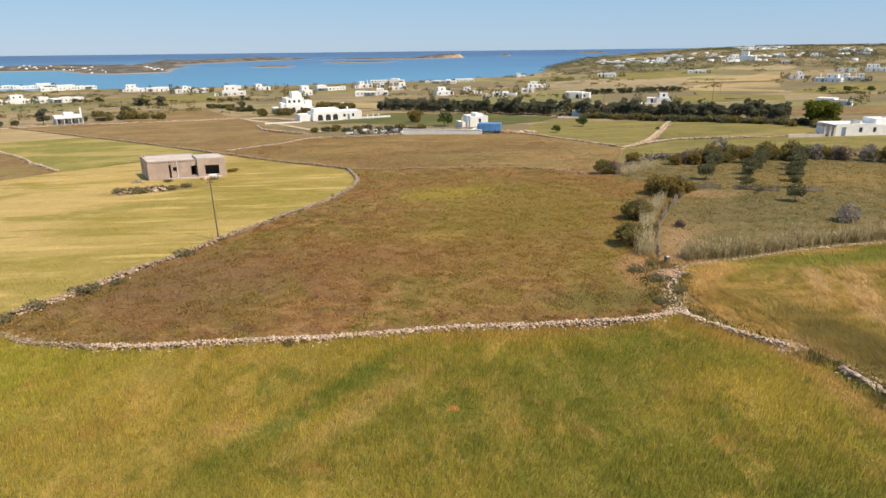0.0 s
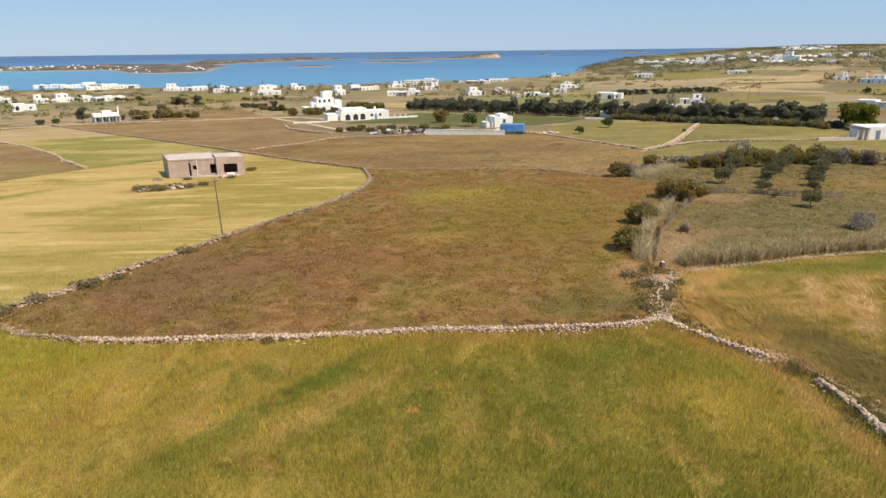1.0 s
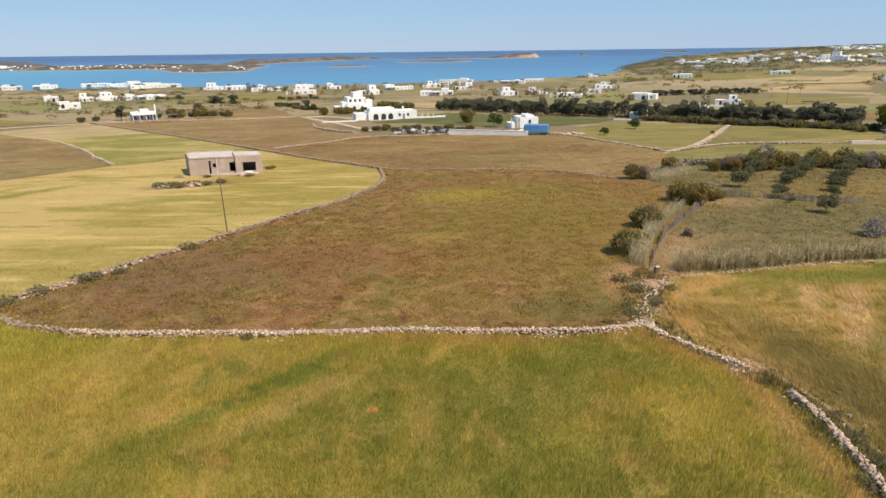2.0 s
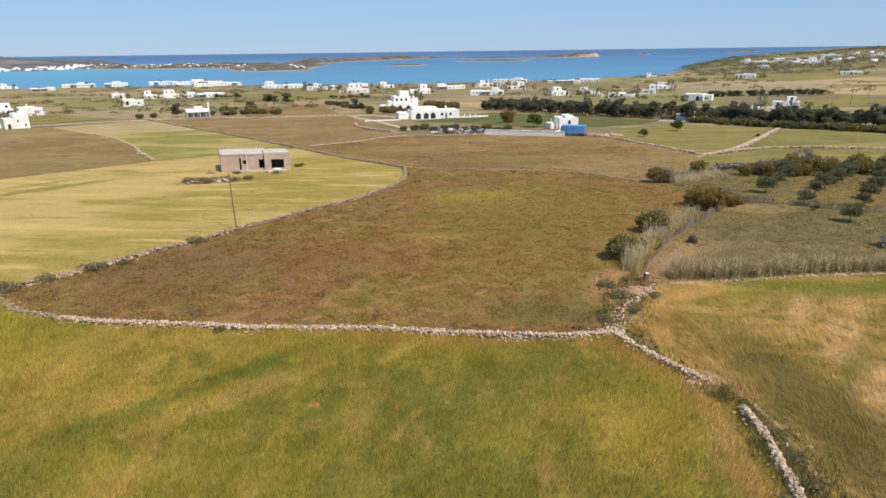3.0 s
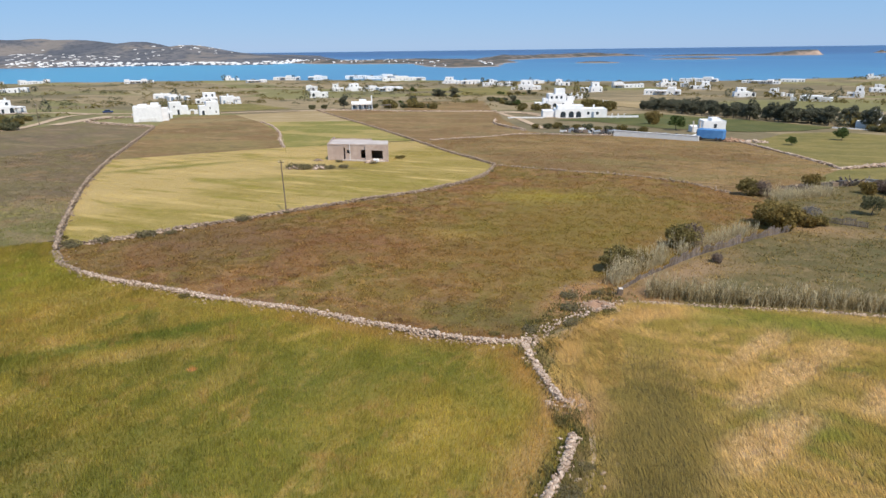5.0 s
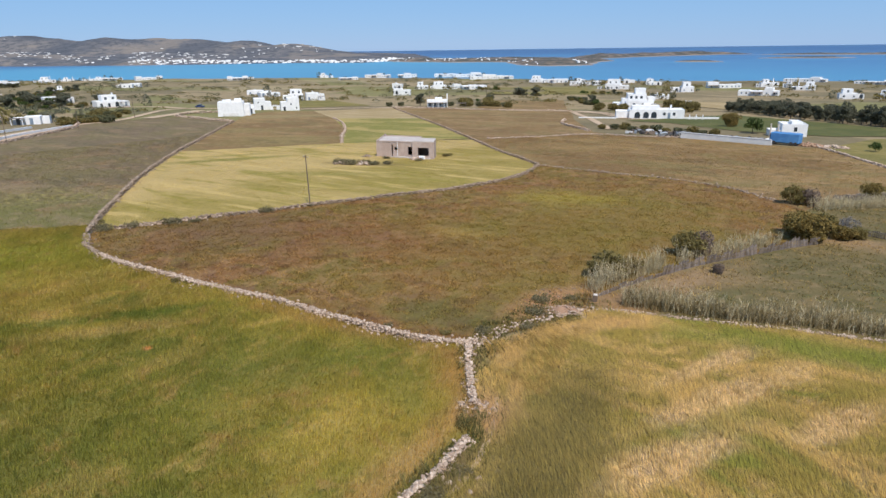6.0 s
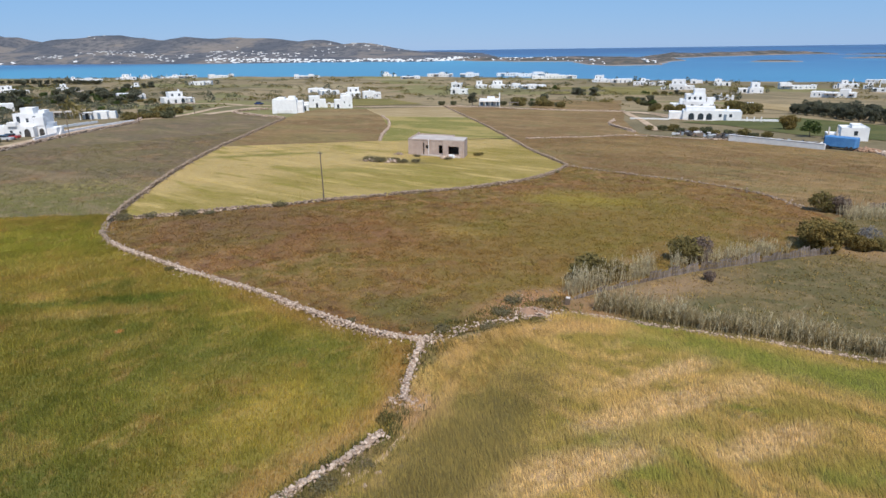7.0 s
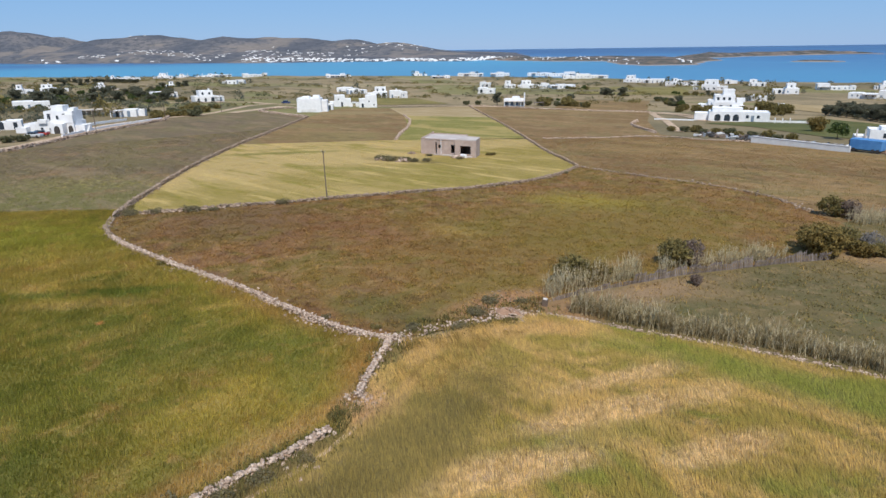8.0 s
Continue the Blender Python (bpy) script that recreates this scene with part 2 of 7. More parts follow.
def paint_yellow(n):         # ripening corn round the unfinished house
    streak = n.noise(0.06, 4, 0.6, n.place((0.5, 1.6, 1), 14), 0.7)
    c = n.mix(n.ramp(streak, 0.42, 0.62), (0.22, 0.19, 0.062), (0.3, 0.248, 0.105))
    c = n.mix(n.math("MULTIPLY", n.side(-43, 58, -37, 108, 4.0), 0.75), c, (0.37, 0.3, 0.15))
    c = n.mix(n.ramp(n.noise(0.16, 3, 0.6, n.place((0.4, 2, 1), 10)), 0.52, 0.64, 0, 0.75), c, (0.19, 0.178, 0.042))
    c = n.mix(n.ramp(n.noise(0.13, 3, 0.6, n.place((0.4, 2, 1), 10, (9, 4, 0))), 0.55, 0.68, 0, 0.7), c, (0.41, 0.335, 0.155))
    c = n.mix(n.math("MULTIPLY", n.blob(-64, 93, 2.0, 0.6, (6, 0.9), 60), 0.85), c, (0.165, 0.165, 0.05))
    c = n.mix(n.math("MULTIPLY", n.blob(-68.5, 97.5, 1.2, 0.6, (7, 0.8), 60), 0.6), c, (0.18, 0.175, 0.055))
    c = n.mix(n.math("MULTIPLY", n.blob(-37, 89, 3.0, 0.6, (4, 0.7), 30), 0.7), c, (0.19, 0.18, 0.055))
    c = n.mix(n.math("MULTIPLY", n.blob(-38, 102, 2.2, 0.6, (3.2, 0.9), 20), 0.75), c, (0.15, 0.13, 0.07))
    return n.mix(n.ramp(n.noise(0.7, 4, 0.7), 0.5, 0.7, 0, 0.35), c, (0.39, 0.315, 0.13))


def paint_gold(n):           # the lodged barley beside the broken wall
    streak = n.noise(0.17, 4, 0.6, n.place((0.55, 1.3, 1), -28), 1.3)
    c = n.mix(n.ramp(streak, 0.45, 0.6), (0.18, 0.152, 0.045), (0.265, 0.203, 0.08))
    c = n.mix(n.ramp(streak, 0.44, 0.33), c, (0.14, 0.15, 0.036))
    c = n.mix(n.math("MULTIPLY", n.blob(28.6, 35, 3.0, 0.7, (0.9, 4.0), 18), 0.7), c, (0.155, 0.132, 0.045))
    c = n.mix(n.ramp(n.noise(0.7, 4, 0.7), 0.52, 0.66, 0, 0.6), c, (0.29, 0.22, 0.1))
    c = n.mix(n.ramp(n.noise(1.2, 4, 0.7), 0.46, 0.33, 0, 0.6), c, (0.105, 0.1, 0.034))
    for x, y, lg, wd, tn in ((34.5, 47.4, 4.6, 0.8, 65), (36.0, 43.6, 6.8, 1.1, 62), (34.8, 36.0, 4.6, 1.3, 64), (41.5, 44.0, 3.0, 1.0, 60), (31.2, 27.0, 3.0, 1.4, 70)):
        c = n.mix(n.math("MULTIPLY", n.blob(x, y, 1.0, 0.45, (lg, wd), tn), 0.9), c, n.mix(n.ramp(n.noise(2.2, 4, 0.7), 0.4, 0.62), (0.235, 0.18, 0.085), (0.375, 0.298, 0.17)))
    for x, y, lg, wd, tn in ((23.2, 42.8, 2.6, 1.0, 105), (24.8, 47.8, 4.0, 1.1, 52), (27.5, 50.8, 2.6, 1.0, 30), (26.2, 37.4, 2.6, 0.5, 115)):
        c = n.mix(n.math("MULTIPLY", n.blob(x, y, 1.0, 0.6, (lg, wd), tn), 0.75), c, (0.3, 0.22, 0.105))
    c = n.mix(n.math("MULTIPLY", n.blob(30.2, 31.5, 3.0, 0.7, (0.9, 3.6), 10), 0.9), c, (0.115, 0.099, 0.036))
    c = n.mix(n.math("MULTIPLY", n.blob(26.8, 28.5, 0.6, 0.6, (0.9, 9.0), 3), 0.8), c, (0.1, 0.085, 0.045))
    c = n.mix(n.math("MULTIPLY", n.blob(25.6, 35.2, 1.0, 0.7, (0.9, 2.0), 30), 0.85), c, (0.26, 0.18, 0.1))
    c = n.mix(n.math("MULTIPLY", n.blob(36, 40.6, 1.0, 0.7, (4, 0.8), 58), 0.4), c, (0.12, 0.13, 0.036))
    c = n.mix(n.math("MULTIPLY", n.blob(46, 54.2, 2.0, 0.6, (6, 0.9), 8), 0.8), c, (0.115, 0.145, 0.03))
    return n.mix(1.0, c, (0.98, 0.98, 1.2), "MULTIPLY")


def paint_grove(n):          # rough pasture under the olives
    big = n.noise(0.09, 4, 0.6, None, 0.8)
    c = n.mix(n.ramp(big, 0.4, 0.62), (0.1, 0.092, 0.045), (0.128, 0.107, 0.053))
    c = n.mix(n.ramp(n.noise(0.6, 4, 0.7), 0.52, 0.66, 0, 0.7), c, (0.185, 0.148, 0.084))
    c = n.mix(n.ramp(n.noise(0.2, 4, 0.65, None, 0.8), 0.54, 0.64, 0, 0.6), c, (0.085, 0.095, 0.044))
    c = n.mottle(c, (0.19, 0.15, 0.086), (0.072, 0.068, 0.037))
    c = n.mix(n.math("MULTIPLY", n.blob(29.5, 63, 3.0, 0.8, (0.8, 2.2), -25), 0.7), c, (0.25, 0.18, 0.115))
    c = n.mix(n.math("MULTIPLY", n.blob(42, 85, 3.0, 0.8, (1.6, 0.8), 0), 0.6), c, (0.26, 0.185, 0.115))
    c = n.mix(n.math("MULTIPLY", n.blob(72, 92, 10, 0.7, (1.8, 0.8), 0), 0.4), c, (0.22, 0.155, 0.06))
    return n.mix(n.math("MULTIPLY", n.blob(26, 54, 2.5, 0.8, (1.0, 1.6), 0), 0.7), c, (0.25, 0.16, 0.09))


def paint_pasture(n):        # pale green pastures further down
    big = n.noise(0.05, 4, 0.6, n.place((1, 1.8, 1), 10), 0.8)
    c = n.mix(n.ramp(big, 0.4, 0.62), (0.122, 0.12, 0.044), (0.168, 0.152, 0.056))
    c = n.mix(n.ramp(n.noise(0.09, 4, 0.7, n.place((0.5, 1.5, 1), 12)), 0.5, 0.62, 0, 0.7), c, (0.22, 0.19, 0.08))
    return n.mottle(c, (0.23, 0.195, 0.09), (0.1, 0.102, 0.042))


def paint_meadow(n):         # yellowing meadow below the corn
    c = n.mix(n.ramp(n.noise(0.045, 4, 0.6, n.place((0.7, 1.5, 1), 20), 0.8), 0.42, 0.6), (0.155, 0.16, 0.048), (0.275, 0.235, 0.095))
    return n.mottle(c, (0.29, 0.245, 0.115), (0.125, 0.13, 0.045))


def paint_dark(n):
    return n.mix(n.ramp(n.noise(0.1, 4, 0.6), 0.4, 0.65), (0.072, 0.086, 0.034), (0.1, 0.108, 0.044))


def paint_straw(n):
    return n.mix(n.ramp(n.noise(0.06, 4, 0.6, n.place((1, 2, 1), 10)), 0.4, 0.65), (0.25, 0.205, 0.115), (0.31, 0.26, 0.16))


def paint_path(n):
    return n.mix(n.ramp(n.noise(0.5, 4, 0.6), 0.4, 0.65), (0.34, 0.275, 0.205), (0.43, 0.36, 0.28))


def paint_land(n):           # scrub and small plots of the coastal plain
    cells = n.t.nodes.new("ShaderNodeTexVoronoi")
    n.put(cells.inputs["Vector"], n.place((0.011, 0.022, 0), 12))
    cells.inputs["Scale"].default_value = 1.0
    sep = n.t.nodes.new("ShaderNodeSeparateColor")
    n.put(sep.inputs[0], cells.outputs["Color"])
    c = n.mix(n.ramp(sep.outputs[0], 0.3, 0.7), (0.15, 0.132, 0.082), (0.225, 0.19, 0.12))
    c = n.mix(n.ramp(sep.outputs[1], 0.7, 0.74, 0, 0.8), c, (0.15, 0.158, 0.066))
    c = n.mix(n.ramp(sep.outputs[2], 0.9, 0.92, 0, 0.7), c, (0.28, 0.24, 0.165))
    c = n.mix(n.ramp(n.noise(0.02, 5, 0.65), 0.5, 0.64, 0, 0.7), c, (0.105, 0.1, 0.064))
    return n.mix(n.ramp(n.noise(0.12, 4, 0.7), 0.52, 0.66, 0, 0.6), c, (0.1, 0.096, 0.056))


def paint_weeds(n):          # low mallow and thistle by the walls
    return n.mix(n.ramp(n.noise(0.9, 4, 0.7), 0.4, 0.64), (0.062, 0.07, 0.032), (0.13, 0.115, 0.06))


def paint_lodged(n):         # straw laid over by the wind
    return n.mix(n.ramp(n.noise(0.6, 4, 0.7, None, 0.6), 0.42, 0.6), (0.16, 0.115, 0.046), (0.3, 0.215, 0.095))


SOIL = {k: soil("soil_" + k, f) for k, f in (("green", paint_green), ("brown", paint_brown), ("dry", paint_dry), ("grey", paint_grey), ("yellow", paint_yellow),
        ("gold", paint_gold), ("grove", paint_grove), ("pasture", paint_pasture), ("dark", paint_dark), ("meadow", paint_meadow), ("straw", paint_straw), ("path", paint_path))}
HERB = {k: herb("herb_" + k, f, {"green": 1.72, "gold": 1.62}.get(k, 1.35), 0.4) for k, f in (("green", paint_green), ("brown", paint_brown), ("dry", paint_dry), ("grey", paint_grey), ("yellow", paint_yellow), ("gold", paint_gold), ("grove", paint_grove), ("weeds", paint_weeds), ("lodged", paint_lodged))}
LAND = soil("coastal_land", paint_land, 0.8, 0.3)


def make_sea():
    n = Net("sea_water", 0.3, 0.12)
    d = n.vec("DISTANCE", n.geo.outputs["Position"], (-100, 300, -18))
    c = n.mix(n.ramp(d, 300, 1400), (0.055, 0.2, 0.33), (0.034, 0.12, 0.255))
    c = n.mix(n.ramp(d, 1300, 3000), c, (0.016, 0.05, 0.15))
    c = n.mix(n.ramp(n.noise(0.004, 4, 0.6, n.place((0.5, 1.6, 1), 8), 0.5), 0.5, 0.68, 0, 0.55), c, (0.06, 0.225, 0.34))
    sep = n.t.nodes.new("ShaderNodeSeparateXYZ")
    n.put(sep.inputs[0], n.geo.outputs["Position"])
    c = n.mix(n.math("MULTIPLY", n.ramp(sep.outputs[0], -250, -900, 0, 0.85), n.ramp(d, 1700, 1200)), c, (0.065, 0.27, 0.39))
    n.bump(n.noise(0.25, 4, 0.6, n.place((0.6, 1.4, 1), 10)), 0.25, 0.3)
    return n.color(c)


SEA = make_sea()


def make_isle():
    n = Net("island_rock", 0.95, 0.1)
    sep = n.t.nodes.new("ShaderNodeSeparateXYZ")
    n.put(sep.inputs[0], n.geo.outputs["Position"])
    c = n.mix(n.ramp(n.noise(0.03, 5, 0.7), 0.46, 0.64), (0.085, 0.08, 0.07), (0.24, 0.185, 0.155))
    c = n.mix(n.ramp(n.noise(0.012, 4, 0.65), 0.54, 0.64, 0, 0.5), c, (0.28, 0.2, 0.14))
    c = n.mix(n.ramp(n.noise(0.09, 4, 0.7), 0.5, 0.62, 0, 0.7), c, (0.06, 0.062, 0.05))
    nor = n.t.nodes.new("ShaderNodeSeparateXYZ")
    n.put(nor.inputs[0], n.geo.outputs["Normal"])
    c = n.mix(n.ramp(nor.outputs[2], 0.96, 0.8), c, n.mix(n.noise(0.03, 4), (0.5, 0.38, 0.3), (0.4, 0.25, 0.18)))
    shore = n.math("ADD", sep.outputs[2], n.math("MULTIPLY", n.noise(0.03, 4), 3.0))
    c = n.mix(n.ramp(shore, -15.4, -16.6), c, (0.3, 0.25, 0.21))
    n.bump(n.noise(0.06, 5, 0.7), 0.5, 4)
    return n.color(c)


def make_hill():
    n = Net("hill_scrub_hazed", 0.95, 0.1)
    # scrub tones lean to blue: a little distance haze painted into the colour
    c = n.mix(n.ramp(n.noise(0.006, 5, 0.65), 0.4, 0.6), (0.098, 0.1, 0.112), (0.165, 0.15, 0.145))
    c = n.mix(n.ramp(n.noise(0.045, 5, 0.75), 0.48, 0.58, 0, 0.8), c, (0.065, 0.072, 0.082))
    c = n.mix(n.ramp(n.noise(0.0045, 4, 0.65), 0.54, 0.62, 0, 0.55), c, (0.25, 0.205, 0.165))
    n.bump(n.noise(0.015, 5, 0.65), 0.6, 12)
    return n.color(c)


ISLE, HILL = make_isle(), make_hill()


# ---- mesh helpers ----
def mesh_np(name, v, f):
    """A mesh from arrays of places and of triangles or quads."""
    v, f = np.asarray(v, np.float32), np.asarray(f, np.int32)
    k = f.shape[1]
    me = bpy.data.meshes.new(name)
    me.vertices.add(len(v))
    me.vertices.foreach_set("co", v.ravel())
    me.loops.add(f.size)
    me.loops.foreach_set("vertex_index", f.ravel())
    me.polygons.add(len(f))
    me.polygons.foreach_set("loop_start", np.arange(0, f.size, k, dtype=np.int32))
    me.polygons.foreach_set("loop_total", np.full(len(f), k, np.int32))
    me.update(calc_edges=True)
    return me


def thing_np(name, v, f, material, parent=None, smooth=False):
    me = mesh_np(name, v, f)
    me.materials.append(material)
    if smooth:
        me.polygons.foreach_set("use_smooth", np.ones(len(me.polygons), bool))
    ob = new(name, me)
    ob.parent = parent
    return ob


def part(name, bm, material, parent=None, label=""):
    """Links a bmesh as one mesh object under a thing or a part."""
    me = bpy.data.meshes.new(name)
    bm.to_mesh(me)
    bm.free()
    me.materials.append(material)
    ob = new(name, me)
    ob.parent = parent
    if label:
        ob["label"] = label
    return ob


def empty(name, m, label="", category="", group="", kind=""):
    ob = new(name)
    ob.empty_display_size = 0.3
    ob.matrix_basis = m
    return tagged(ob, label, category, group, kind)


def smooth_line(pts, step=1.0):
    """A Catmull-Rom line through points of the plan, in even steps."""
    p = np.array([pts[0], *pts, pts[-1]], float)
    out = []
    for i in range(1, len(p) - 2):
        a, b, c, d = p[i - 1:i + 3]
        n = max(2, int(np.hypot(*(c - b)) / step))
        for t in np.arange(n) / n:
            out.append(0.5 * (2 * b + (c - a) * t + (2 * a - 5 * b + 4 * c - d) * t * t + (3 * b - a - 3 * c + d) * t ** 3))
    out.append(p[-2])
    return np.array(out)


def inside(x, y, poly):
    """Which points of the plan lie in a polygon."""
    x, y = np.asarray(x, float), np.asarray(y, float)
    hit = np.zeros(x.shape, bool)
    q = np.asarray(poly, float)
    for (ax, ay), (bx, by) in zip(q, np.roll(q, -1, 0)):
        cross = (ay > y) != (by > y)
        hit ^= cross & (x < (bx - ax) * (y - ay) / np.where(by == ay, 1e-9, by - ay) + ax)
    return hit


def off_edge(x, y, poly):
    """Distance of points of the plan from a polygon's edge, positive inside."""
    x, y = np.asarray(x, float), np.asarray(y, float)
    best = np.full(x.shape, 1e9)
    q = np.asarray(poly, float)
    for a, b in zip(q, np.roll(q, -1, 0)):
        d = b - a
        t = np.clip(((x - a[0]) * d[0] + (y - a[1]) * d[1]) / max(d @ d, 1e-9), 0, 1)
        best = np.minimum(best, np.hypot(x - a[0] - t * d[0], y - a[1] - t * d[1]))
    return np.where(inside(x, y, poly), best, -best)


# ---- the lie of the land ----
SEA_LEVEL = -18.5


def sstep(a, b, v):
    t = np.clip((v - a) / (b - a), 0, 1)
    return t * t * (3 - 2 * t)


def terrain(x, y):
    """Height of the land: it falls gently towards the bay and rises to a ridge on the far right."""
    x, y = np.asarray(x, float), np.asarray(y, float)
    d = -0.242 * x + 0.970 * y
    base = np.interp(d, [-400, 0, 70, 120, 185, 250, 300, 420, 520, 620, 900], [8, 0, -1.9, -3.5, -5.7, -8, -9.7, -13.2, -15.4, -17.2, -18])
    r, az = np.hypot(x, y), np.degrees(np.arctan2(x, y))
    top = np.interp(az, [12, 17, 21, 26, 30, 60], [-16, -7.5, -2, 6, 10, 12])
    ridge = -14 + (top + 14) * np.clip((r - 550) / 800, 0, 1)
    w = sstep(10, 16, az) * sstep(380, 600, r) * sstep(100, 60, az)
    return base * (1 - w) + ridge * w


def ground(x, y):
    return float(terrain(x, y))


COAST = [(-4000, -900), (-2000, -300), (-1400, 60), (-1013, 299), (-884, 397), (-758, 493), (-623, 575), (-485, 640), (-340, 662), (-211, 665), (-109, 689), (-20, 715),
         (60, 738), (110, 795), (160, 820), (205, 915), (245, 1050), (300, 1170), (440, 1420), (700, 1750), (1300, 2100), (2600, 2500), (4800, 2600), (4800, -900)]


def spread(lo, hi, mid, n, k):
    """Coordinates from lo to hi, dense round mid."""
    t = np.linspace(math.asinh((lo - mid) / k), math.asinh((hi - mid) / k), n)
    return mid + k * np.sinh(t)


def make_ground():
    gx, gy = np.meshgrid(spread(-4800, 4800, 0, 330, 140), spread(-900, 3200, 120, 300, 140))
    x, y = gx.ravel(), gy.ravel()
    e = off_edge(x, y, COAST)
    z = terrain(x, y) - 0.12
    rough = np.array([noise.noise((a * 0.02, b * 0.02, 0)) for a, b in zip(x, y)]) * 1.2 * sstep(250, 500, np.hypot(x, y))
    z = z + rough
    z = np.where(e > 0, np.maximum(z, SEA_LEVEL + 0.6) * sstep(-6, 12, e) + (SEA_LEVEL - 1) * (1 - sstep(-6, 12, e)), SEA_LEVEL - 1 - np.clip(-e * 0.1, 0, 20))
    nx = gx.shape[1]
    i = (np.arange(gx.shape[0] - 1)[:, None] * nx + np.arange(nx - 1)).ravel()
    return tagged(thing_np("ground", np.stack([x, y, z], 1), np.stack([i, i + 1, i + nx + 1, i + nx], 1), LAND, smooth=True),
                  "olive-brown coastal plain of scrub and small plots sloping to a bay", "ground", kind="structure")


make_ground()
_b = bmesh.new()
bmesh.ops.create_grid(_b, x_segments=40, y_segments=40, size=6000)
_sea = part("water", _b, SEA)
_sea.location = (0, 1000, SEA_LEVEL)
tagged(_sea, "calm blue sea, turquoise in the shallow bay", "sea", kind="structure")


SHORES = {}


def landmass(name, poly, height, material, label, category, step):
    """An island or a far shore: a height field over a polygon of the plan."""
    q = smooth_line([*poly, poly[0]], 40)
    SHORES.setdefault(name, (q, height))
    (x0, y0), (x1, y1) = q.min(0) - 2 * step, q.max(0) + 2 * step
    gx, gy = np.meshgrid(np.arange(x0, x1 + step, step), np.arange(y0, y1 + step, step))
    x, y = gx.ravel(), gy.ravel()
    e = off_edge(x, y, q) + np.array([noise.noise((a * 0.012, b * 0.012, 3)) for a, b in zip(x, y)]) * step * 1.5
    z = np.where(e > 0, SEA_LEVEL + height(x, y, np.maximum(e, 0)), SEA_LEVEL - 3)
    nx = gx.shape[1]
    i = (np.arange(gx.shape[0] - 1)[:, None] * nx + np.arange(nx - 1)).ravel()
    f = np.stack([i, i + 1, i + nx + 1, i + nx], 1)
    f = f[(z[f] > SEA_LEVEL - 2.9).any(1)]
    return tagged(thing_np(name, np.stack([x, y, z], 1), f, material, smooth=True), label, category, kind="structure")


def fbm(x, y, s, seed=0):
    return np.array([noise.fractal((a * s, b * s, seed), 1.0, 2.0, 4) for a, b in zip(x, y)])


def low(peak, rise, seed):
    return lambda x, y, e: peak * sstep(0, rise, e) * (0.75 + 0.5 * fbm(x, y, 0.006, seed)) + 0.8


def bumps(*hills):
    """A height made of hills (x, y, radius, height); the highest one rules at each place."""
    def height(x, y, e):
        top = np.zeros_like(x)
        for hx, hy, rad, up in hills:
            d = np.hypot(x - hx, y - hy) / rad
            top = top + (up * np.exp(-d * d * 1.3)) ** 5
        z = 2 + 4 * sstep(0, 150, e) + (top ** 0.2) * (0.97 + 0.2 * fbm(x, y, 0.005, 5))
        return z * sstep(-10, 60, e)
    return height


# ---- fields ----
W_FRONT = [(-29.8, 44.8), (-27.4, 43.4), (-25.0, 42.1), (-21.0, 41.0), (-15, 40.5), (-9, 40.6), (-2.5, 40.9), (5, 41.2), (10, 41.0), (16, 41.0), (20.3, 42.3)]
W_SIDE = [(20.3, 42.3), (22.5, 38.6), (24.6, 35.5)]
W_SIDE_NEAR = [(26.0, 32.4), (26.25, 29.7), (26.1, 27.5), (26.1, 25.8), (25.6, 22), (24.5, 18)]
W_CORN = [(-29.8, 48), (-27, 53), (-24.5, 58.5), (-21.9, 63.3), (-19.4, 68.8), (-15.3, 77.3), (-10.3, 87.5), (-7.4, 96), (-6.5, 105), (-7.6, 112), (-9, 118)]
W_LEFT = [(-29.8, 44.8), (-33.0, 47.4), (-37.0, 50.6), (-50.4, 62.3), (-61.0, 72.0), (-72.0, 83.0), (-84.0, 95.5), (-95.5, 108.5), (-138.4, 156.2)]
W_VILLA = [(-138.4, 156.2), (-175.6, 161.7), (-186, 175), (-182, 190)]
W_FAR = [(-9, 118), (-27, 134.7), (-43, 151.4), (-80, 189), (-141, 249)]
W_MID = [(-9, 118), (2, 116.3), (15, 115), (24.8, 111.5), (32, 104.3)]
W_CROSS = [(-39, 153), (-30.5, 163), (-21, 176.5), (-9, 178.5), (2, 181.5)]
FENCE = [(23.6, 54.5), (25.4, 58.8), (27.0, 62.7), (29.8, 69.0), (32.5, 73.5), (35.2, 78.0), (38.2, 82.3)]
W_REED = [(25.5, 52.9), (28, 53.7), (34, 55), (41, 56.9), (48.6, 57.9), (62, 59.5), (80, 61)]


def field(name, poly, soil_key, label, step=7.0, lift=0.0):
    """A field's soil, draped on the land."""
    bm = bmesh.new()
    bm.faces.new([bm.verts.new((x, y, 0)) for x, y in poly])
    bmesh.ops.triangulate(bm, faces=bm.faces[:])
    q = np.array(poly)
    for axis in (0, 1):
        for c in np.arange(math.floor(q[:, axis].min() / step) * step, q[:, axis].max(), step):
            no = (1, 0, 0) if axis == 0 else (0, 1, 0)
            bmesh.ops.bisect_plane(bm, geom=bm.verts[:] + bm.edges[:] + bm.faces[:], plane_co=(c, c, 0), plane_no=no)
    for v in bm.verts:
        v.co.z = ground(v.co.x, v.co.y) + lift
    bmesh.ops.recalc_face_normals(bm, faces=bm.faces[:])
    if sum(f.normal.z for f in bm.faces) < 0:
        bmesh.ops.reverse_faces(bm, faces=bm.faces[:])
    return tagged(part(name, bm, SOIL[soil_key]), label, "field", kind="structure")


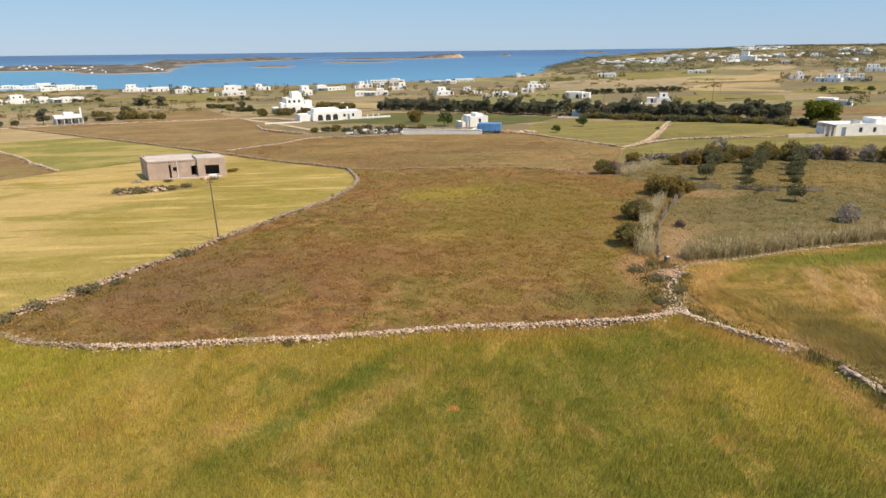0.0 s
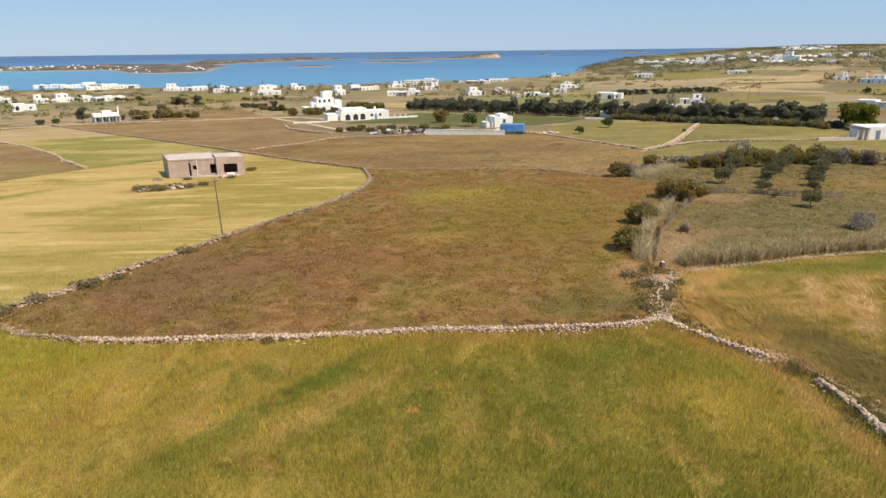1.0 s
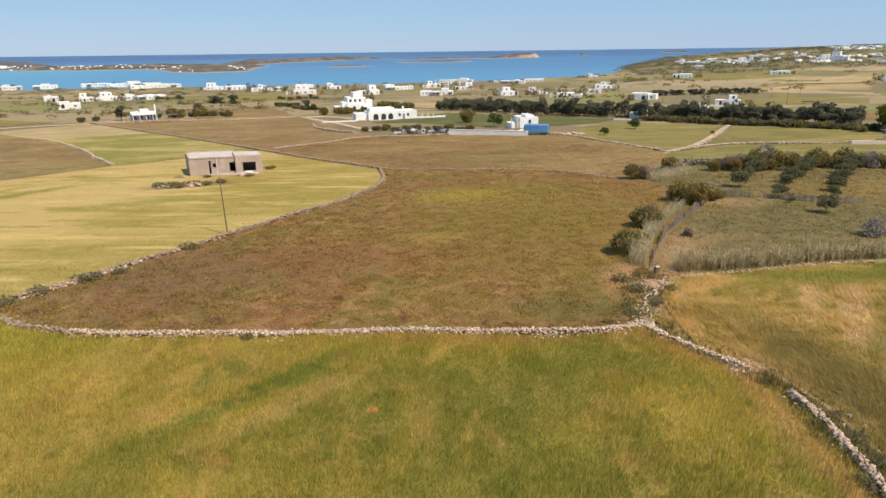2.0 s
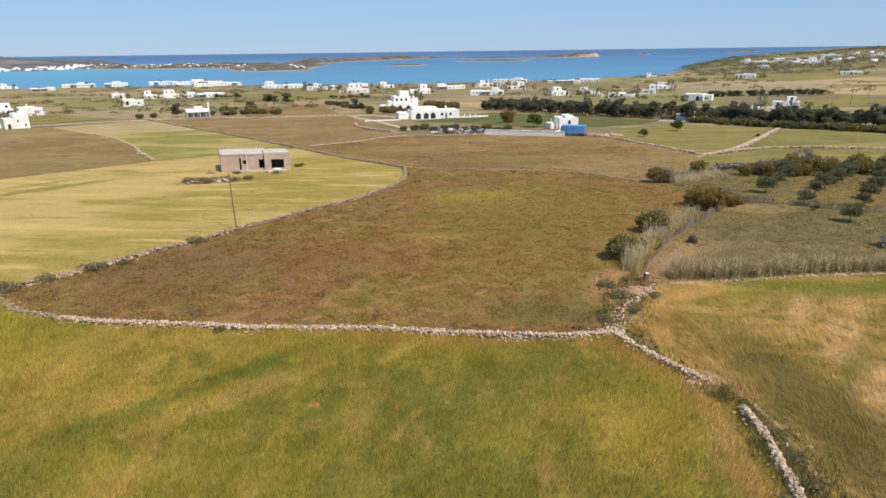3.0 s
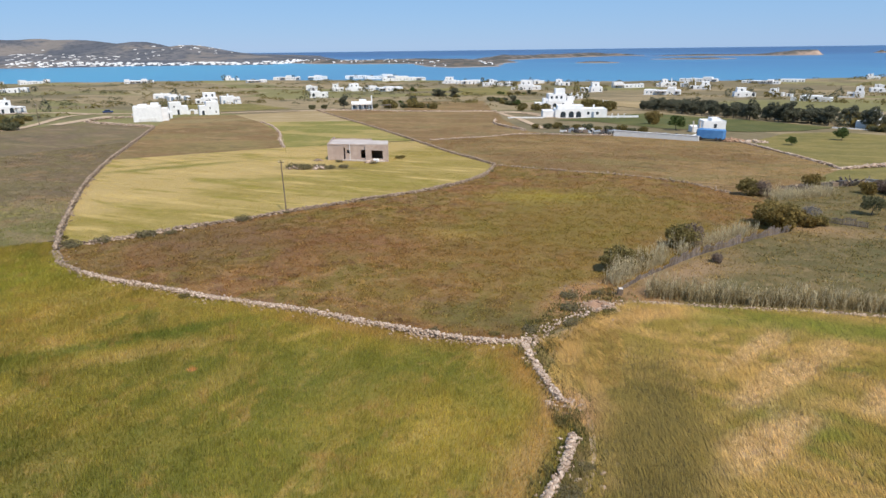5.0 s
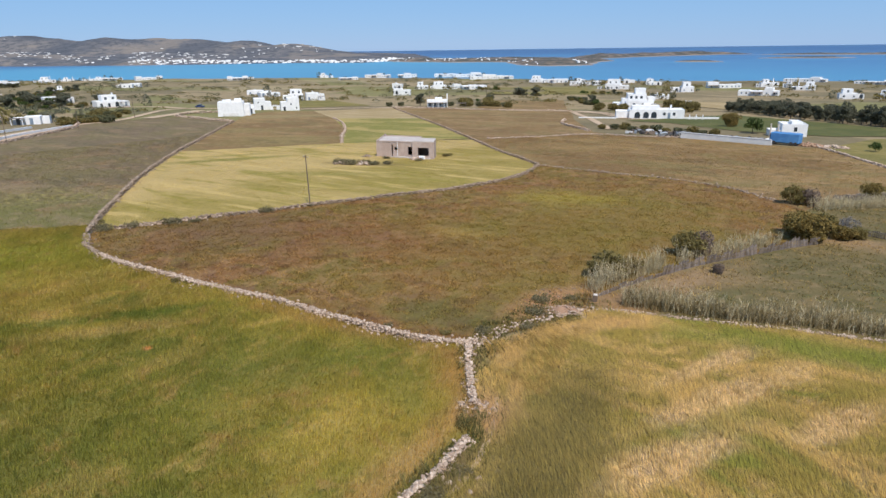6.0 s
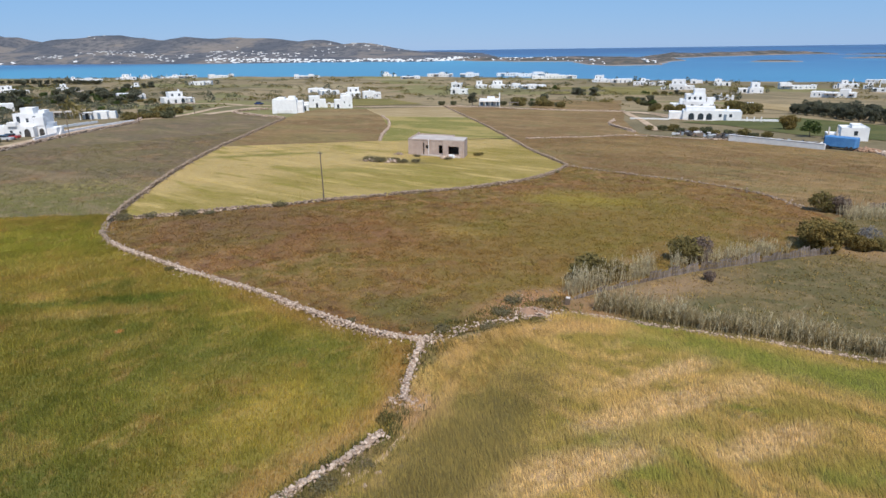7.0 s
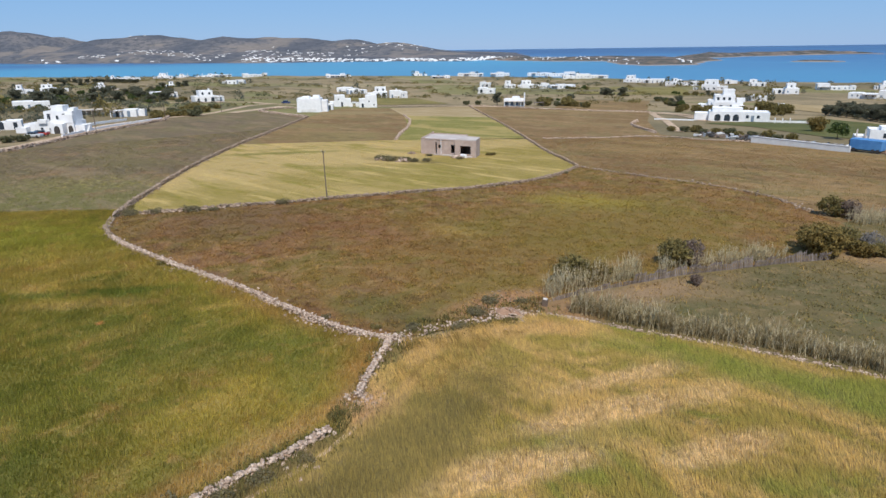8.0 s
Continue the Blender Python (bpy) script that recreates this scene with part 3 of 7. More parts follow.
S = lambda pts, step=2.0: [tuple(p) for p in smooth_line(pts, step)]
EDGE_WEST = S([(-75, 2), (-66, 12.6), (-60.2, 17.4), (-54.6, 25.2), (-49.8, 29.2), (-46.6, 33.9), (-43, 37), (-40.6, 40.2), (-37.5, 43)], 1.5)
P_GREEN = S(W_LEFT[:2])[::-1] + S(W_FRONT)[1:] + S(W_SIDE)[1:] + S(W_SIDE_NEAR) + [(24, -60), (-120, -60)] + EDGE_WEST + [(-34.5, 46.5)]
P_CENTRE = S(W_FRONT) + [(22.3, 47), (23.6, 54.5)] + S(FENCE)[1:] + [(40, 92), (36, 100)] + S(W_MID)[::-1] + S(W_CORN)[::-1][1:] + [(-30.7, 46.6)]
P_YELLOW = S(W_LEFT[1:7]) + [(-64.3, 126.3), (-43, 149)] + S(W_FAR[:3])[::-1][2:] + S(W_CORN)[::-1][1:]
P_BROWN2 = [(-84, 95.5), (-95.5, 108.5), (-138.4, 156.2), (-157, 177), (-170, 200), (-155, 212.5), (-120, 185.6), (-86.7, 153.6), (-64.3, 126.3)]
P_GREEN2 = [(-64.3, 126.3), (-86.7, 153.6), (-120, 185.6), (-93, 201), (-80, 189), (-43, 151.4)]
P_PALE = [(-120, 185.6), (-155, 212.5), (-141, 249), (-93, 201)]
P_DRY = S(W_MID) + [(36, 100), (40, 112), (49.4, 135.7), (45.8, 146.4), (34, 174)] + [(22, 175), (2, 181.5)] + S(W_CROSS)[::-1][1:] + [(-43, 151.4)] + S(W_FAR[:3])[::-1][1:]
P_DRY2 = [(-43, 151.4), (-80, 189), (-141, 249), (-128, 254), (-96, 256), (-62, 268), (-44, 225), (-22, 184), (-9, 178.5), (-21, 176.5), (-30.5, 163), (-39, 153)]
P_GREY = EDGE_WEST[1:] + [(-34.5, 46.8)] + S(W_LEFT)[3:] + [(-175.6, 161.7), (-175.8, 124.4), (-166, 118), (-159, 112.5), (-132, 80.5), (-114, 62.5), (-105, 50), (-92, 33), (-80, 10)] + EDGE_WEST[:1]
P_GOLD = S(W_SIDE_NEAR)[::-1] + S(W_SIDE)[::-1] + [(22.5, 46), (24, 50.5)] + S(W_REED) + [(130, 63), (130, -60), (24, -60)]
P_GROVE = [(24, 50.5), (22.3, 47), (23.6, 54.5)] + S(FENCE)[1:] + [(40, 92), (36, 100), (40, 112), (52, 126), (85, 127), (118, 118), (130, 63)] + S(W_REED)[::-1]
P_LANE1 = [(49.4, 135.7), (67, 148.5), (89, 147.5), (102, 150), (128, 150), (118, 118), (85, 127), (52, 126), (40, 112)]
P_LANE2 = [(34, 174), (45.8, 146.4), (49.4, 135.7), (63, 153), (84.5, 194.4), (58, 214), (44, 203)]
P_LANE3 = [(64, 153), (67, 150), (102, 152), (112, 165), (112, 186), (85.5, 194.4)]
field("field", P_GREEN, "green", "green and straw-coloured field of unripe barley")
field("field", P_CENTRE, "brown", "fallow field of dry red-brown herbs with green patches")
field("field", P_YELLOW, "yellow", "ripening yellow corn field round an unfinished house")
field("field", P_BROWN2, "dry", "brown fallow field below white villas")
field("field", P_GREEN2, "meadow", "pale green pasture with straw streaks")
field("field", P_PALE, "straw", "pale mown strip beside the track")
field("field", P_DRY, "dry", "wide brown fallow field behind a low wall")
field("field", P_DRY2, "dry", "brown fallow field beside a dirt track")
field("field", P_GREY, "grey", "grey-brown grazed fallow beside a dry-stone wall")
field("field", P_GOLD, "gold", "lodged golden barley field with green edges")
field("field", P_GROVE, "grove", "rough dry pasture under olive trees")
field("field", P_LANE1, "pasture", "pale green pasture along a lane")
field("field", P_LANE2, "pasture", "green pasture with two small trees")
field("field", P_LANE3, "pasture", "green pasture between two lanes")

# ---- islands and far shores ----
landmass("peninsula", [(-1000, 1330), (-868, 1290), (-724, 1270), (-640, 1290), (-580, 1230), (-491, 1100), (-420, 1075), (-360, 1120), (-366, 1170), (-420, 1300), (-430, 1440), (-560, 1500), (-800, 1500), (-1000, 1480)],
         low(7.5, 60, 1), ISLE, "low scrub-covered peninsula with white houses across the bay", "peninsula", 14)
landmass("island", [(-515, 1640), (-470, 1800), (-342, 2100), (-250, 2160), (-300, 2220), (-480, 2150), (-640, 1900), (-640, 1700)], low(10, 60, 2), ISLE, "long low brown island", "island", 16)
landmass("island", [(-250, 2040), (-120, 2080), (10, 2040), (120, 2080), (205, 2130), (230, 2190), (120, 2230), (-120, 2160)], lambda x, y, e: (4 + 11 * sstep(60, 190, x)) * sstep(0, 16, e) * (0.8 + 0.4 * fbm(x, y, 0.01, 4)), ISLE,
         "low island ending in pale and red cliffs", "island", 12)
landmass("islet", [(-285, 1340), (-215, 1350), (-200, 1375), (-270, 1380)], low(3.5, 25, 6), ISLE, "flat rocky islet in the bay", "islet", 8)
landmass("islet", [(-170, 1650), (-60, 1660), (10, 1690), (-120, 1700)], low(3, 25, 7), ISLE, "flat rocky islet in the bay", "islet", 8)
landmass("islet", [(400, 2480), (430, 2470), (440, 2500), (410, 2510)], low(22, 30, 8), ISLE, "small steep rock in the sea", "islet", 7)
landmass("islet", [(850, 2990), (960, 2990), (970, 3030), (860, 3040)], low(26, 50, 9), ISLE, "small steep rock in the sea", "islet", 10)
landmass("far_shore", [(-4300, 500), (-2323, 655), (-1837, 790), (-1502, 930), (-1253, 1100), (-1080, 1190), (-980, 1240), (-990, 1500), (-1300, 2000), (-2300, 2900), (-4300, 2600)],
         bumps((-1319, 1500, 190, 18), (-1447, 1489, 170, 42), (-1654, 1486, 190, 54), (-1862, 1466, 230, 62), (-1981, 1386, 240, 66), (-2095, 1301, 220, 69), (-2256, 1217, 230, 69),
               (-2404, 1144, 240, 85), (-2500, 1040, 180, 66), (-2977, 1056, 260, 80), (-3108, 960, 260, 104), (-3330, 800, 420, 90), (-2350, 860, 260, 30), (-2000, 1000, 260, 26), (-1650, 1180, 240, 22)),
         HILL, "grey-brown scrub hills across the bay, tinted blue for haze, dotted with white houses", "hills", 26)

# ---- stones, plants, timber ----
def mat_stone(name, a, b, c):
    n = Net(name, 0.92, 0.2)
    k = n.mix(n.math("POWER", n.math("FRACT", n.math("ADD", n.island(), n.chance())), 1.3), a, b)
    k = n.mix(n.ramp(n.noise(3.0, 4, 0.65), 0.5, 0.68, 0, 0.7), k, c)
    n.bump(n.noise(9, 4, 0.65), 0.5, 0.06)
    return n.color(k)


STONE = mat_stone("limestone", (0.33, 0.232, 0.168), (0.62, 0.476, 0.37), (0.26, 0.19, 0.14))
STONE_OLD = mat_stone("lichened_stone", (0.22, 0.158, 0.11), (0.42, 0.31, 0.222), (0.16, 0.122, 0.09))
EARTH = mat_stone("bare_earth", (0.32, 0.19, 0.12), (0.39, 0.25, 0.165), (0.25, 0.145, 0.09))


def mat_leaf(name, a, b, c):
    n = Net(name, 0.8, 0.06)
    k = n.mix(n.island(), a, b)
    k = n.mix(n.ramp(n.noise(0.9, 3), 0.5, 0.7, 0, 0.8), k, c)
    n.thin(k, 0.38)
    return n.color(k)


LEAF = {"olive": mat_leaf("olive_leaf", (0.105, 0.104, 0.054), (0.195, 0.185, 0.1), (0.08, 0.08, 0.042)),
        "lentisk": mat_leaf("lentisk_leaf", (0.165, 0.132, 0.048), (0.28, 0.222, 0.085), (0.12, 0.1, 0.038)),
        "rust": mat_leaf("rusty_shrub", (0.2, 0.14, 0.042), (0.31, 0.225, 0.08), (0.12, 0.1, 0.038)),
        "mauve": mat_leaf("mauve_shrub", (0.18, 0.13, 0.1), (0.28, 0.21, 0.165), (0.12, 0.095, 0.06)),
        "scrub": mat_leaf("dry_scrub", (0.17, 0.145, 0.075), (0.27, 0.225, 0.125), (0.12, 0.105, 0.055)),
        "grey": mat_leaf("bare_grey_twig", (0.22, 0.19, 0.16), (0.38, 0.34, 0.3), (0.16, 0.14, 0.11)),
        "pine": mat_leaf("dark_pine_needle", (0.105, 0.105, 0.07), (0.2, 0.195, 0.13), (0.08, 0.08, 0.056)),
        "green": mat_leaf("fresh_green_leaf", (0.06, 0.09, 0.028), (0.13, 0.16, 0.05), (0.045, 0.065, 0.022)),
        "acacia": mat_leaf("yellow_green_leaf", (0.11, 0.125, 0.018), (0.2, 0.2, 0.035), (0.06, 0.075, 0.015))}
REED = mat_leaf("dry_reed", (0.47, 0.38, 0.22), (0.64, 0.54, 0.35), (0.34, 0.27, 0.15))
REED_GREEN = mat_leaf("reed_leaf", (0.27, 0.205, 0.1), (0.47, 0.375, 0.2), (0.2, 0.15, 0.075))


def mat_wood(name, a, b):
    n = Net(name, 0.85, 0.2)
    k = n.mix(n.chance(), a, b)
    g = n.noise(3, 5, 0.6, n.place((8, 8, 0.6)))
    k = n.mix(n.ramp(g, 0.45, 0.65, 0, 0.6), k, (0.09, 0.08, 0.075))
    n.bump(g, 0.4, 0.02)
    return n.color(k)


WOOD_GREY = mat_wood("weathered_wood", (0.14, 0.108, 0.09), (0.3, 0.245, 0.21))
WOOD_POLE = mat_wood("pole_wood", (0.17, 0.12, 0.085), (0.2, 0.15, 0.11))
BARK = mat_wood("bark", (0.12, 0.095, 0.07), (0.16, 0.13, 0.1))


def plain(name, a, b, rough=0.8, scale=1.5, spec=0.3, bump=0.15, metal=0.0, detail=4):
    n = Net(name, rough, spec)
    n.b.inputs["Metallic"].default_value = metal
    g = n.noise(scale, detail, 0.65)
    f = n.noise(scale * 9, 3, 0.6)
    k = n.mix(n.ramp(g, 0.38, 0.66), a, b)
    k = n.mix(n.ramp(f, 0.5, 0.7, 0, 0.25), k, (a[0] * 0.7, a[1] * 0.7, a[2] * 0.7))
    n.bump(f, bump, 0.02)
    return n.color(k)


RENDERED = plain("grey_pink_render", (0.4, 0.3, 0.25), (0.48, 0.37, 0.31), 0.9, 0.5)
CONCRETE = plain("bare_concrete", (0.44, 0.37, 0.33), (0.54, 0.47, 0.42), 0.9, 0.4)
WHITE = plain("whitewash", (0.69, 0.68, 0.67), (0.78, 0.77, 0.76), 0.8, 0.6, 0.3, 0.1)
CREAM = plain("cream_wall", (0.5, 0.44, 0.38), (0.58, 0.51, 0.45), 0.85, 0.6)
PANE = plain("dark_window_glass", (0.03, 0.04, 0.05), (0.045, 0.055, 0.07), 0.12, 0.5, 0.5, 0.0)
SHUTTER = plain("blue_grey_shutter", (0.16, 0.21, 0.27), (0.2, 0.25, 0.3), 0.6)
BLUE = plain("blue_tarpaulin", (0.07, 0.2, 0.42), (0.1, 0.26, 0.5), 0.6, 0.8)
GREYBLOCK = plain("grey_block_wall", (0.62, 0.6, 0.575), (0.7, 0.68, 0.655), 0.9, 0.7)
# near-black for wheels and scrap, and for shade painted into openings
DARK = plain("dark_parts_and_shade", (0.05, 0.045, 0.04), (0.07, 0.06, 0.055), 0.9)
STEEL = plain("galvanised_steel", (0.35, 0.36, 0.37), (0.45, 0.46, 0.47), 0.5, 2.0, 0.5, 0.1, 0.6)

rng = np.random.default_rng(7)


def stone_shape(seed, level=0):
    bm = bmesh.new()
    bmesh.ops.create_icosphere(bm, subdivisions=1, radius=1.0)
    r = random.Random(seed)
    for v in bm.verts:
        v.co = Vector([math.copysign(abs(c) ** 0.5, c) for c in v.co]) * 0.9 * r.uniform(0.82, 1.12)
        v.co.x += 0.25 * v.co.y * r.uniform(0.6, 1.0)
        v.co.z = max(min(v.co.z, 0.66), -0.66)
    bm.verts.ensure_lookup_table()
    v = np.array([q.co for q in bm.verts])
    f = np.array([[q.index for q in p.verts] for p in bm.faces])
    bm.free()
    return v, f


STONES = [stone_shape(i) for i in range(7)]
STONE_MESH = []
for _i, (_v, _f) in enumerate(STONES):
    _me = mesh_np("stone", _v, _f)
    _me.materials.append(STONE)
    STONE_MESH.append(_me)
STONE_MESH_OLD = []
for _me in STONE_MESH:
    _m2 = _me.copy()
    _m2.materials.clear()
    _m2.materials.append(STONE_OLD)
    STONE_MESH_OLD.append(_m2)


def turns(n, tilt=0.5):
    """n rotations about z with some tilt."""
    a, b, c = rng.uniform(0, 6.283, n), rng.normal(0, tilt, n), rng.normal(0, tilt, n)
    ca, sa, cb, sb, cc, sc = np.cos(a), np.sin(a), np.cos(b), np.sin(b), np.cos(c), np.sin(c)
    o, l = np.zeros(n), np.ones(n)
    rz = np.stack([ca, -sa, o, sa, ca, o, o, o, l], 1).reshape(n, 3, 3)
    ry = np.stack([cb, o, sb, o, l, o, -sb, o, cb], 1).reshape(n, 3, 3)
    rx = np.stack([l, o, o, o, cc, -sc, o, sc, cc], 1).reshape(n, 3, 3)
    return rz @ ry @ rx


def pile_np(shapes, places, sizes, tilt=0.5):
    """Joins many turned and scaled copies of a few shapes into one pair of arrays."""
    n = len(places)
    rot, pick = turns(n, tilt), rng.integers(0, len(shapes), n)
    vs, fs, base = [], [], 0
    for k, (v, f) in enumerate(shapes):
        m = np.where(pick == k)[0]
        if len(m) == 0:
            continue
        w = np.einsum("nij,nvj->nvi", rot[m], v[None] * sizes[m][:, None, :]) + places[m][:, None, :]
        vs.append(w.reshape(-1, 3))
        fs.append((f[None] + (base + np.arange(len(m)) * len(v))[:, None, None]).reshape(-1, f.shape[1]))
        base += len(m) * len(v)
    return np.concatenate(vs), np.concatenate(fs)


def wall_stones(line, high, wide, per_m, size, ruin=0.3, step=0.5):
    """Places and sizes of a dry-stone wall's stones."""
    q = smooth_line(line, step)
    seg = np.hypot(*np.diff(q, axis=0).T)
    along = np.concatenate([[0], np.cumsum(seg)])
    n = int(along[-1] * per_m)
    s = np.sort(rng.uniform(0, along[-1], n))
    x, y = np.interp(s, along, q[:, 0]), np.interp(s, along, q[:, 1])
    i = np.clip(np.searchsorted(along, s) - 1, 0, len(seg) - 1)
    d = (q[i + 1] - q[i]) / np.maximum(seg[i], 1e-6)[:, None]
    fall = 0.5 + 0.5 * np.sin(s * 0.37 + 1.3) * np.sin(s * 0.113) * 2
    top = high * (1 - ruin * np.clip(fall, 0, 1))
    h = top * rng.uniform(0, 1, n) ** 0.8
    spill = rng.uniform(0, 1, n) < 0.13
    off = rng.uniform(-0.5, 0.5, n) * wide * (1.15 - 0.5 * h / high)
    off = np.where(spill, rng.normal(0, 0.6, n) * wide * 1.3, off)
    h = np.where(spill, 0.03, h)
    x, y = x - d[:, 1] * off, y + d[:, 0] * off
    r = size * rng.uniform(0.35, 1.0, n) ** 1.3 * 1.9
    return np.stack([x, y, terrain(x, y) + h + 0.02], 1), np.stack([r * rng.uniform(0.9, 1.5, n), r, r * rng.uniform(0.6, 0.95, n)], 1)


def dry_wall(line, high=0.6, wide=0.7, per_m=26, size=0.15, label="", old=False, singly=0, stretch=None, ruin=0.3):
    """A dry-stone wall: its nearest stones are objects of their own, the rest is joined."""
    wall = empty("dry_stone_wall", Matrix.Identity(4), label or "low tumbled dry-stone wall of pale limestone", "stone wall", kind="structure")
    at, sz = wall_stones(line, high, wide, per_m, size, ruin)
    lone = np.zeros(len(at), bool)
    if singly:
        c = np.where((at[:, 1] > stretch[1]) & (at[:, 1] < stretch[3]) & (at[:, 0] > stretch[0]) & (at[:, 0] < stretch[2]))[0]
        lone[c[:singly]] = True
    v, f = pile_np(STONES, at[~lone], sz[~lone])
    rub = thing_np("rubble", v, f, STONE_OLD if old else STONE, wall)
    rub["kind"] = "stuff"
    return wall, at[lone], sz[lone]


LATE = []            # stones that become single objects at the end of the file


def wall_with_pieces(*a, **k):
    w, at, sz = dry_wall(*a, **k)
    LATE.append((w, at, sz, k.get("old", False)))


wall_with_pieces(W_FRONT[3:], 0.38, 0.58, 112, 0.062, "pale tumbled dry-stone wall between barley and fallow", singly=295, stretch=(9.0, 30, 21, 50), ruin=0.45)
dry_wall(W_FRONT[:4], 0.3, 0.6, 46, 0.072, "grey lichened end of a tumbled dry-stone wall", True, ruin=0.75)
wall_with_pieces(W_SIDE, 0.36, 0.42, 80, 0.068, "broken dry-stone wall of pale limestone ending in rubble", singly=290, stretch=(18, 30, 30, 50), ruin=0.5)
wall_with_pieces(W_SIDE_NEAR, 0.4, 0.42, 95, 0.068, "dry-stone wall of large pale blocks with a broken end", singly=295, stretch=(20, 25.5, 30, 40), ruin=0.2)
dry_wall(W_CORN, 0.4, 0.42, 38, 0.095, "lichened dry-stone wall along a corn field", True)
dry_wall(W_CORN[:3], 0.2, 0.9, 34, 0.07, "spread rubble at the end of a corn field wall", ruin=0.6)
dry_wall(W_LEFT, 0.55, 0.4, 34, 0.105, "long grey dry-stone wall running down to villas", True, ruin=0.15)
dry_wall(W_VILLA, 0.6, 0.4, 12, 0.18, "pale dry-stone wall round a villa plot", ruin=0.1)
dry_wall(W_FAR, 0.4, 0.4, 26, 0.105, "dry-stone wall between fallow and corn", True)
dry_wall(W_MID, 0.14, 0.8, 7, 0.11, "sunken dry-stone wall across a brown fallow", True, ruin=0.8)
dry_wall(W_CROSS, 0.28, 0.4, 16, 0.11, "pale dry-stone wall with gaps across a fallow", ruin=0.5)
dry_wall(W_REED, 0.12, 0.5, 24, 0.05, "low dry-stone wall at the foot of reeds", ruin=0.4)
dry_wall([(20.3, 42.3), (21.4, 46), (23, 49.5), (25.5, 52.9)], 0.1, 1.3, 16, 0.07, "collapsed dry-stone wall spread out as rubble", ruin=0.5)
dry_wall([(-64.3, 126.3), (-76, 140), (-86.7, 153.6), (-104, 172), (-120, 185.6)], 0.4, 0.4, 16, 0.12, "pale dry-stone wall between fallow and pasture")
dry_wall([(34, 174), (45.8, 146.4), (49.4, 135.7)], 0.35, 0.4, 16, 0.12, "pale dry-stone wall beside a pasture")
dry_wall([(49.4, 135.7), (63, 153), (84.5, 194.4)], 0.35, 0.4, 16, 0.12, "pale dry-stone wall along a lane")
dry_wall([(49.4, 135.7), (67, 148.5), (89, 147.5), (102, 150), (126, 150)], 0.4, 0.4, 16, 0.12, "pale dry-stone wall along a lane")
dry_wall([(40, 112), (52, 121), (62, 120), (85, 115), (118, 106)], 0.45, 0.6, 18, 0.13, "grey dry-stone wall behind olive trees", True)
dry_wall([(-92, 33), (-105, 50), (-114, 62.5), (-132, 80.5), (-159, 112.5), (-166, 118), (-175.8, 124.4)], 0.7, 0.4, 20, 0.14, "pale wall along a lane beside villas", ruin=0.1)
dry_wall([(-46, 222), (-40, 205), (-24, 186)], 0.6, 0.4, 16, 0.13, "pale wall beside a dirt track", ruin=0.1)
dry_wall([(-62, 268), (-96, 256), (-128, 254), (-141, 249)], 0.4, 0.6, 13, 0.15, "low pale wall along a dirt track")


def rubble_heap(x, y, rad, n, size, material, label, tall=0.5):
    a, d = rng.uniform(0, 6.283, n), rad * np.sqrt(rng.uniform(0, 1, n))
    px, py = x + np.cos(a) * d * 1.3, y + np.sin(a) * d
    z = terrain(px, py) + tall * np.clip(1 - d / rad, 0, 1) * rng.uniform(0.3, 1, n)
    r = size * rng.uniform(0.5, 1.6, n)
    v, f = pile_np(STONES, np.stack([px, py, z], 1), np.stack([r * 1.3, r, r * 0.75], 1))
    return tagged(thing_np("rubble_heap", v, f, material), label, "rubble", kind="stuff")


def mound(x, y, rad, high, material, label):
    """A low heap of loose earth."""
    n, rings = 40, 12
    v, f = [], []
    for i in range(rings + 1):
        t = i / rings
        for k in range(n):
            a = 6.2832 * k / n
            q = rad * t * (1 + 0.25 * noise.noise((math.cos(a) * 1.5, math.sin(a) * 1.5, 2)))
            px, py = x + math.cos(a) * q * 1.2, y + math.sin(a) * q
            up = high * (1 - t * t) ** 1.3 * (0.8 + 0.7 * noise.noise((px * 1.7, py * 1.7, 5))) - 0.05 * t
            v.append((px, py, ground(px, py) + up))
    for i in range(rings):
        for k in range(n):
            f.append((i * n + k, (i + 1) * n + k, (i + 1) * n + (k + 1) % n, i * n + (k + 1) % n))
    return tagged(thing_np("earth_heap", v, f, material, smooth=True), label, "earth heap")


mound(23.4, 51.3, 1.1, 0.42, EARTH, "heap of bare reddish earth at a field corner")
rubble_heap(23.4, 51.3, 0.9, 130, 0.085, EARTH, "clods of reddish earth heaped at a field corner", 0.5)
rubble_heap(23.5, 51.2, 1.3, 150, 0.06, STONE, "pale stones lying on a heap of earth", 0.45)
rubble_heap(24.3, 50.7, 0.8, 90, 0.075, STONE, "pale stones tumbled at a field corner", 0.4)
rubble_heap(22.4, 54.6, 2.2, 90, 0.05, STONE_OLD, "scattered pale stones below a shrub", 0.2)
rubble_heap(20.6, 42.6, 0.9, 70, 0.09, STONE, "pale stones tumbled where three walls meet", 0.4)
rubble_heap(24.8, 35.4, 0.9, 80, 0.075, STONE, "pale stones spilled from a broken wall", 0.3)
rubble_heap(27.3, 29.5, 0.9, 14, 0.12, STONE, "a few pale stones lying beside a wall", 0.1)
rubble_heap(-37.0, 101.2, 1.2, 26, 0.2, STONE, "heap of pale building rubble in the corn", 0.9)
rubble_heap(-41.2, 100.2, 1.6, 30, 0.2, STONE_OLD, "heap of earth and rubble in the corn", 0.5)
rubble_heap(-43.6, 110.6, 0.8, 40, 0.16, STONE_OLD, "rubble beside an unfinished house", 0.4)
rubble_heap(-32.5, 112.0, 0.8, 50, 0.25, STONE, "pale rubble below a window opening", 0.5)


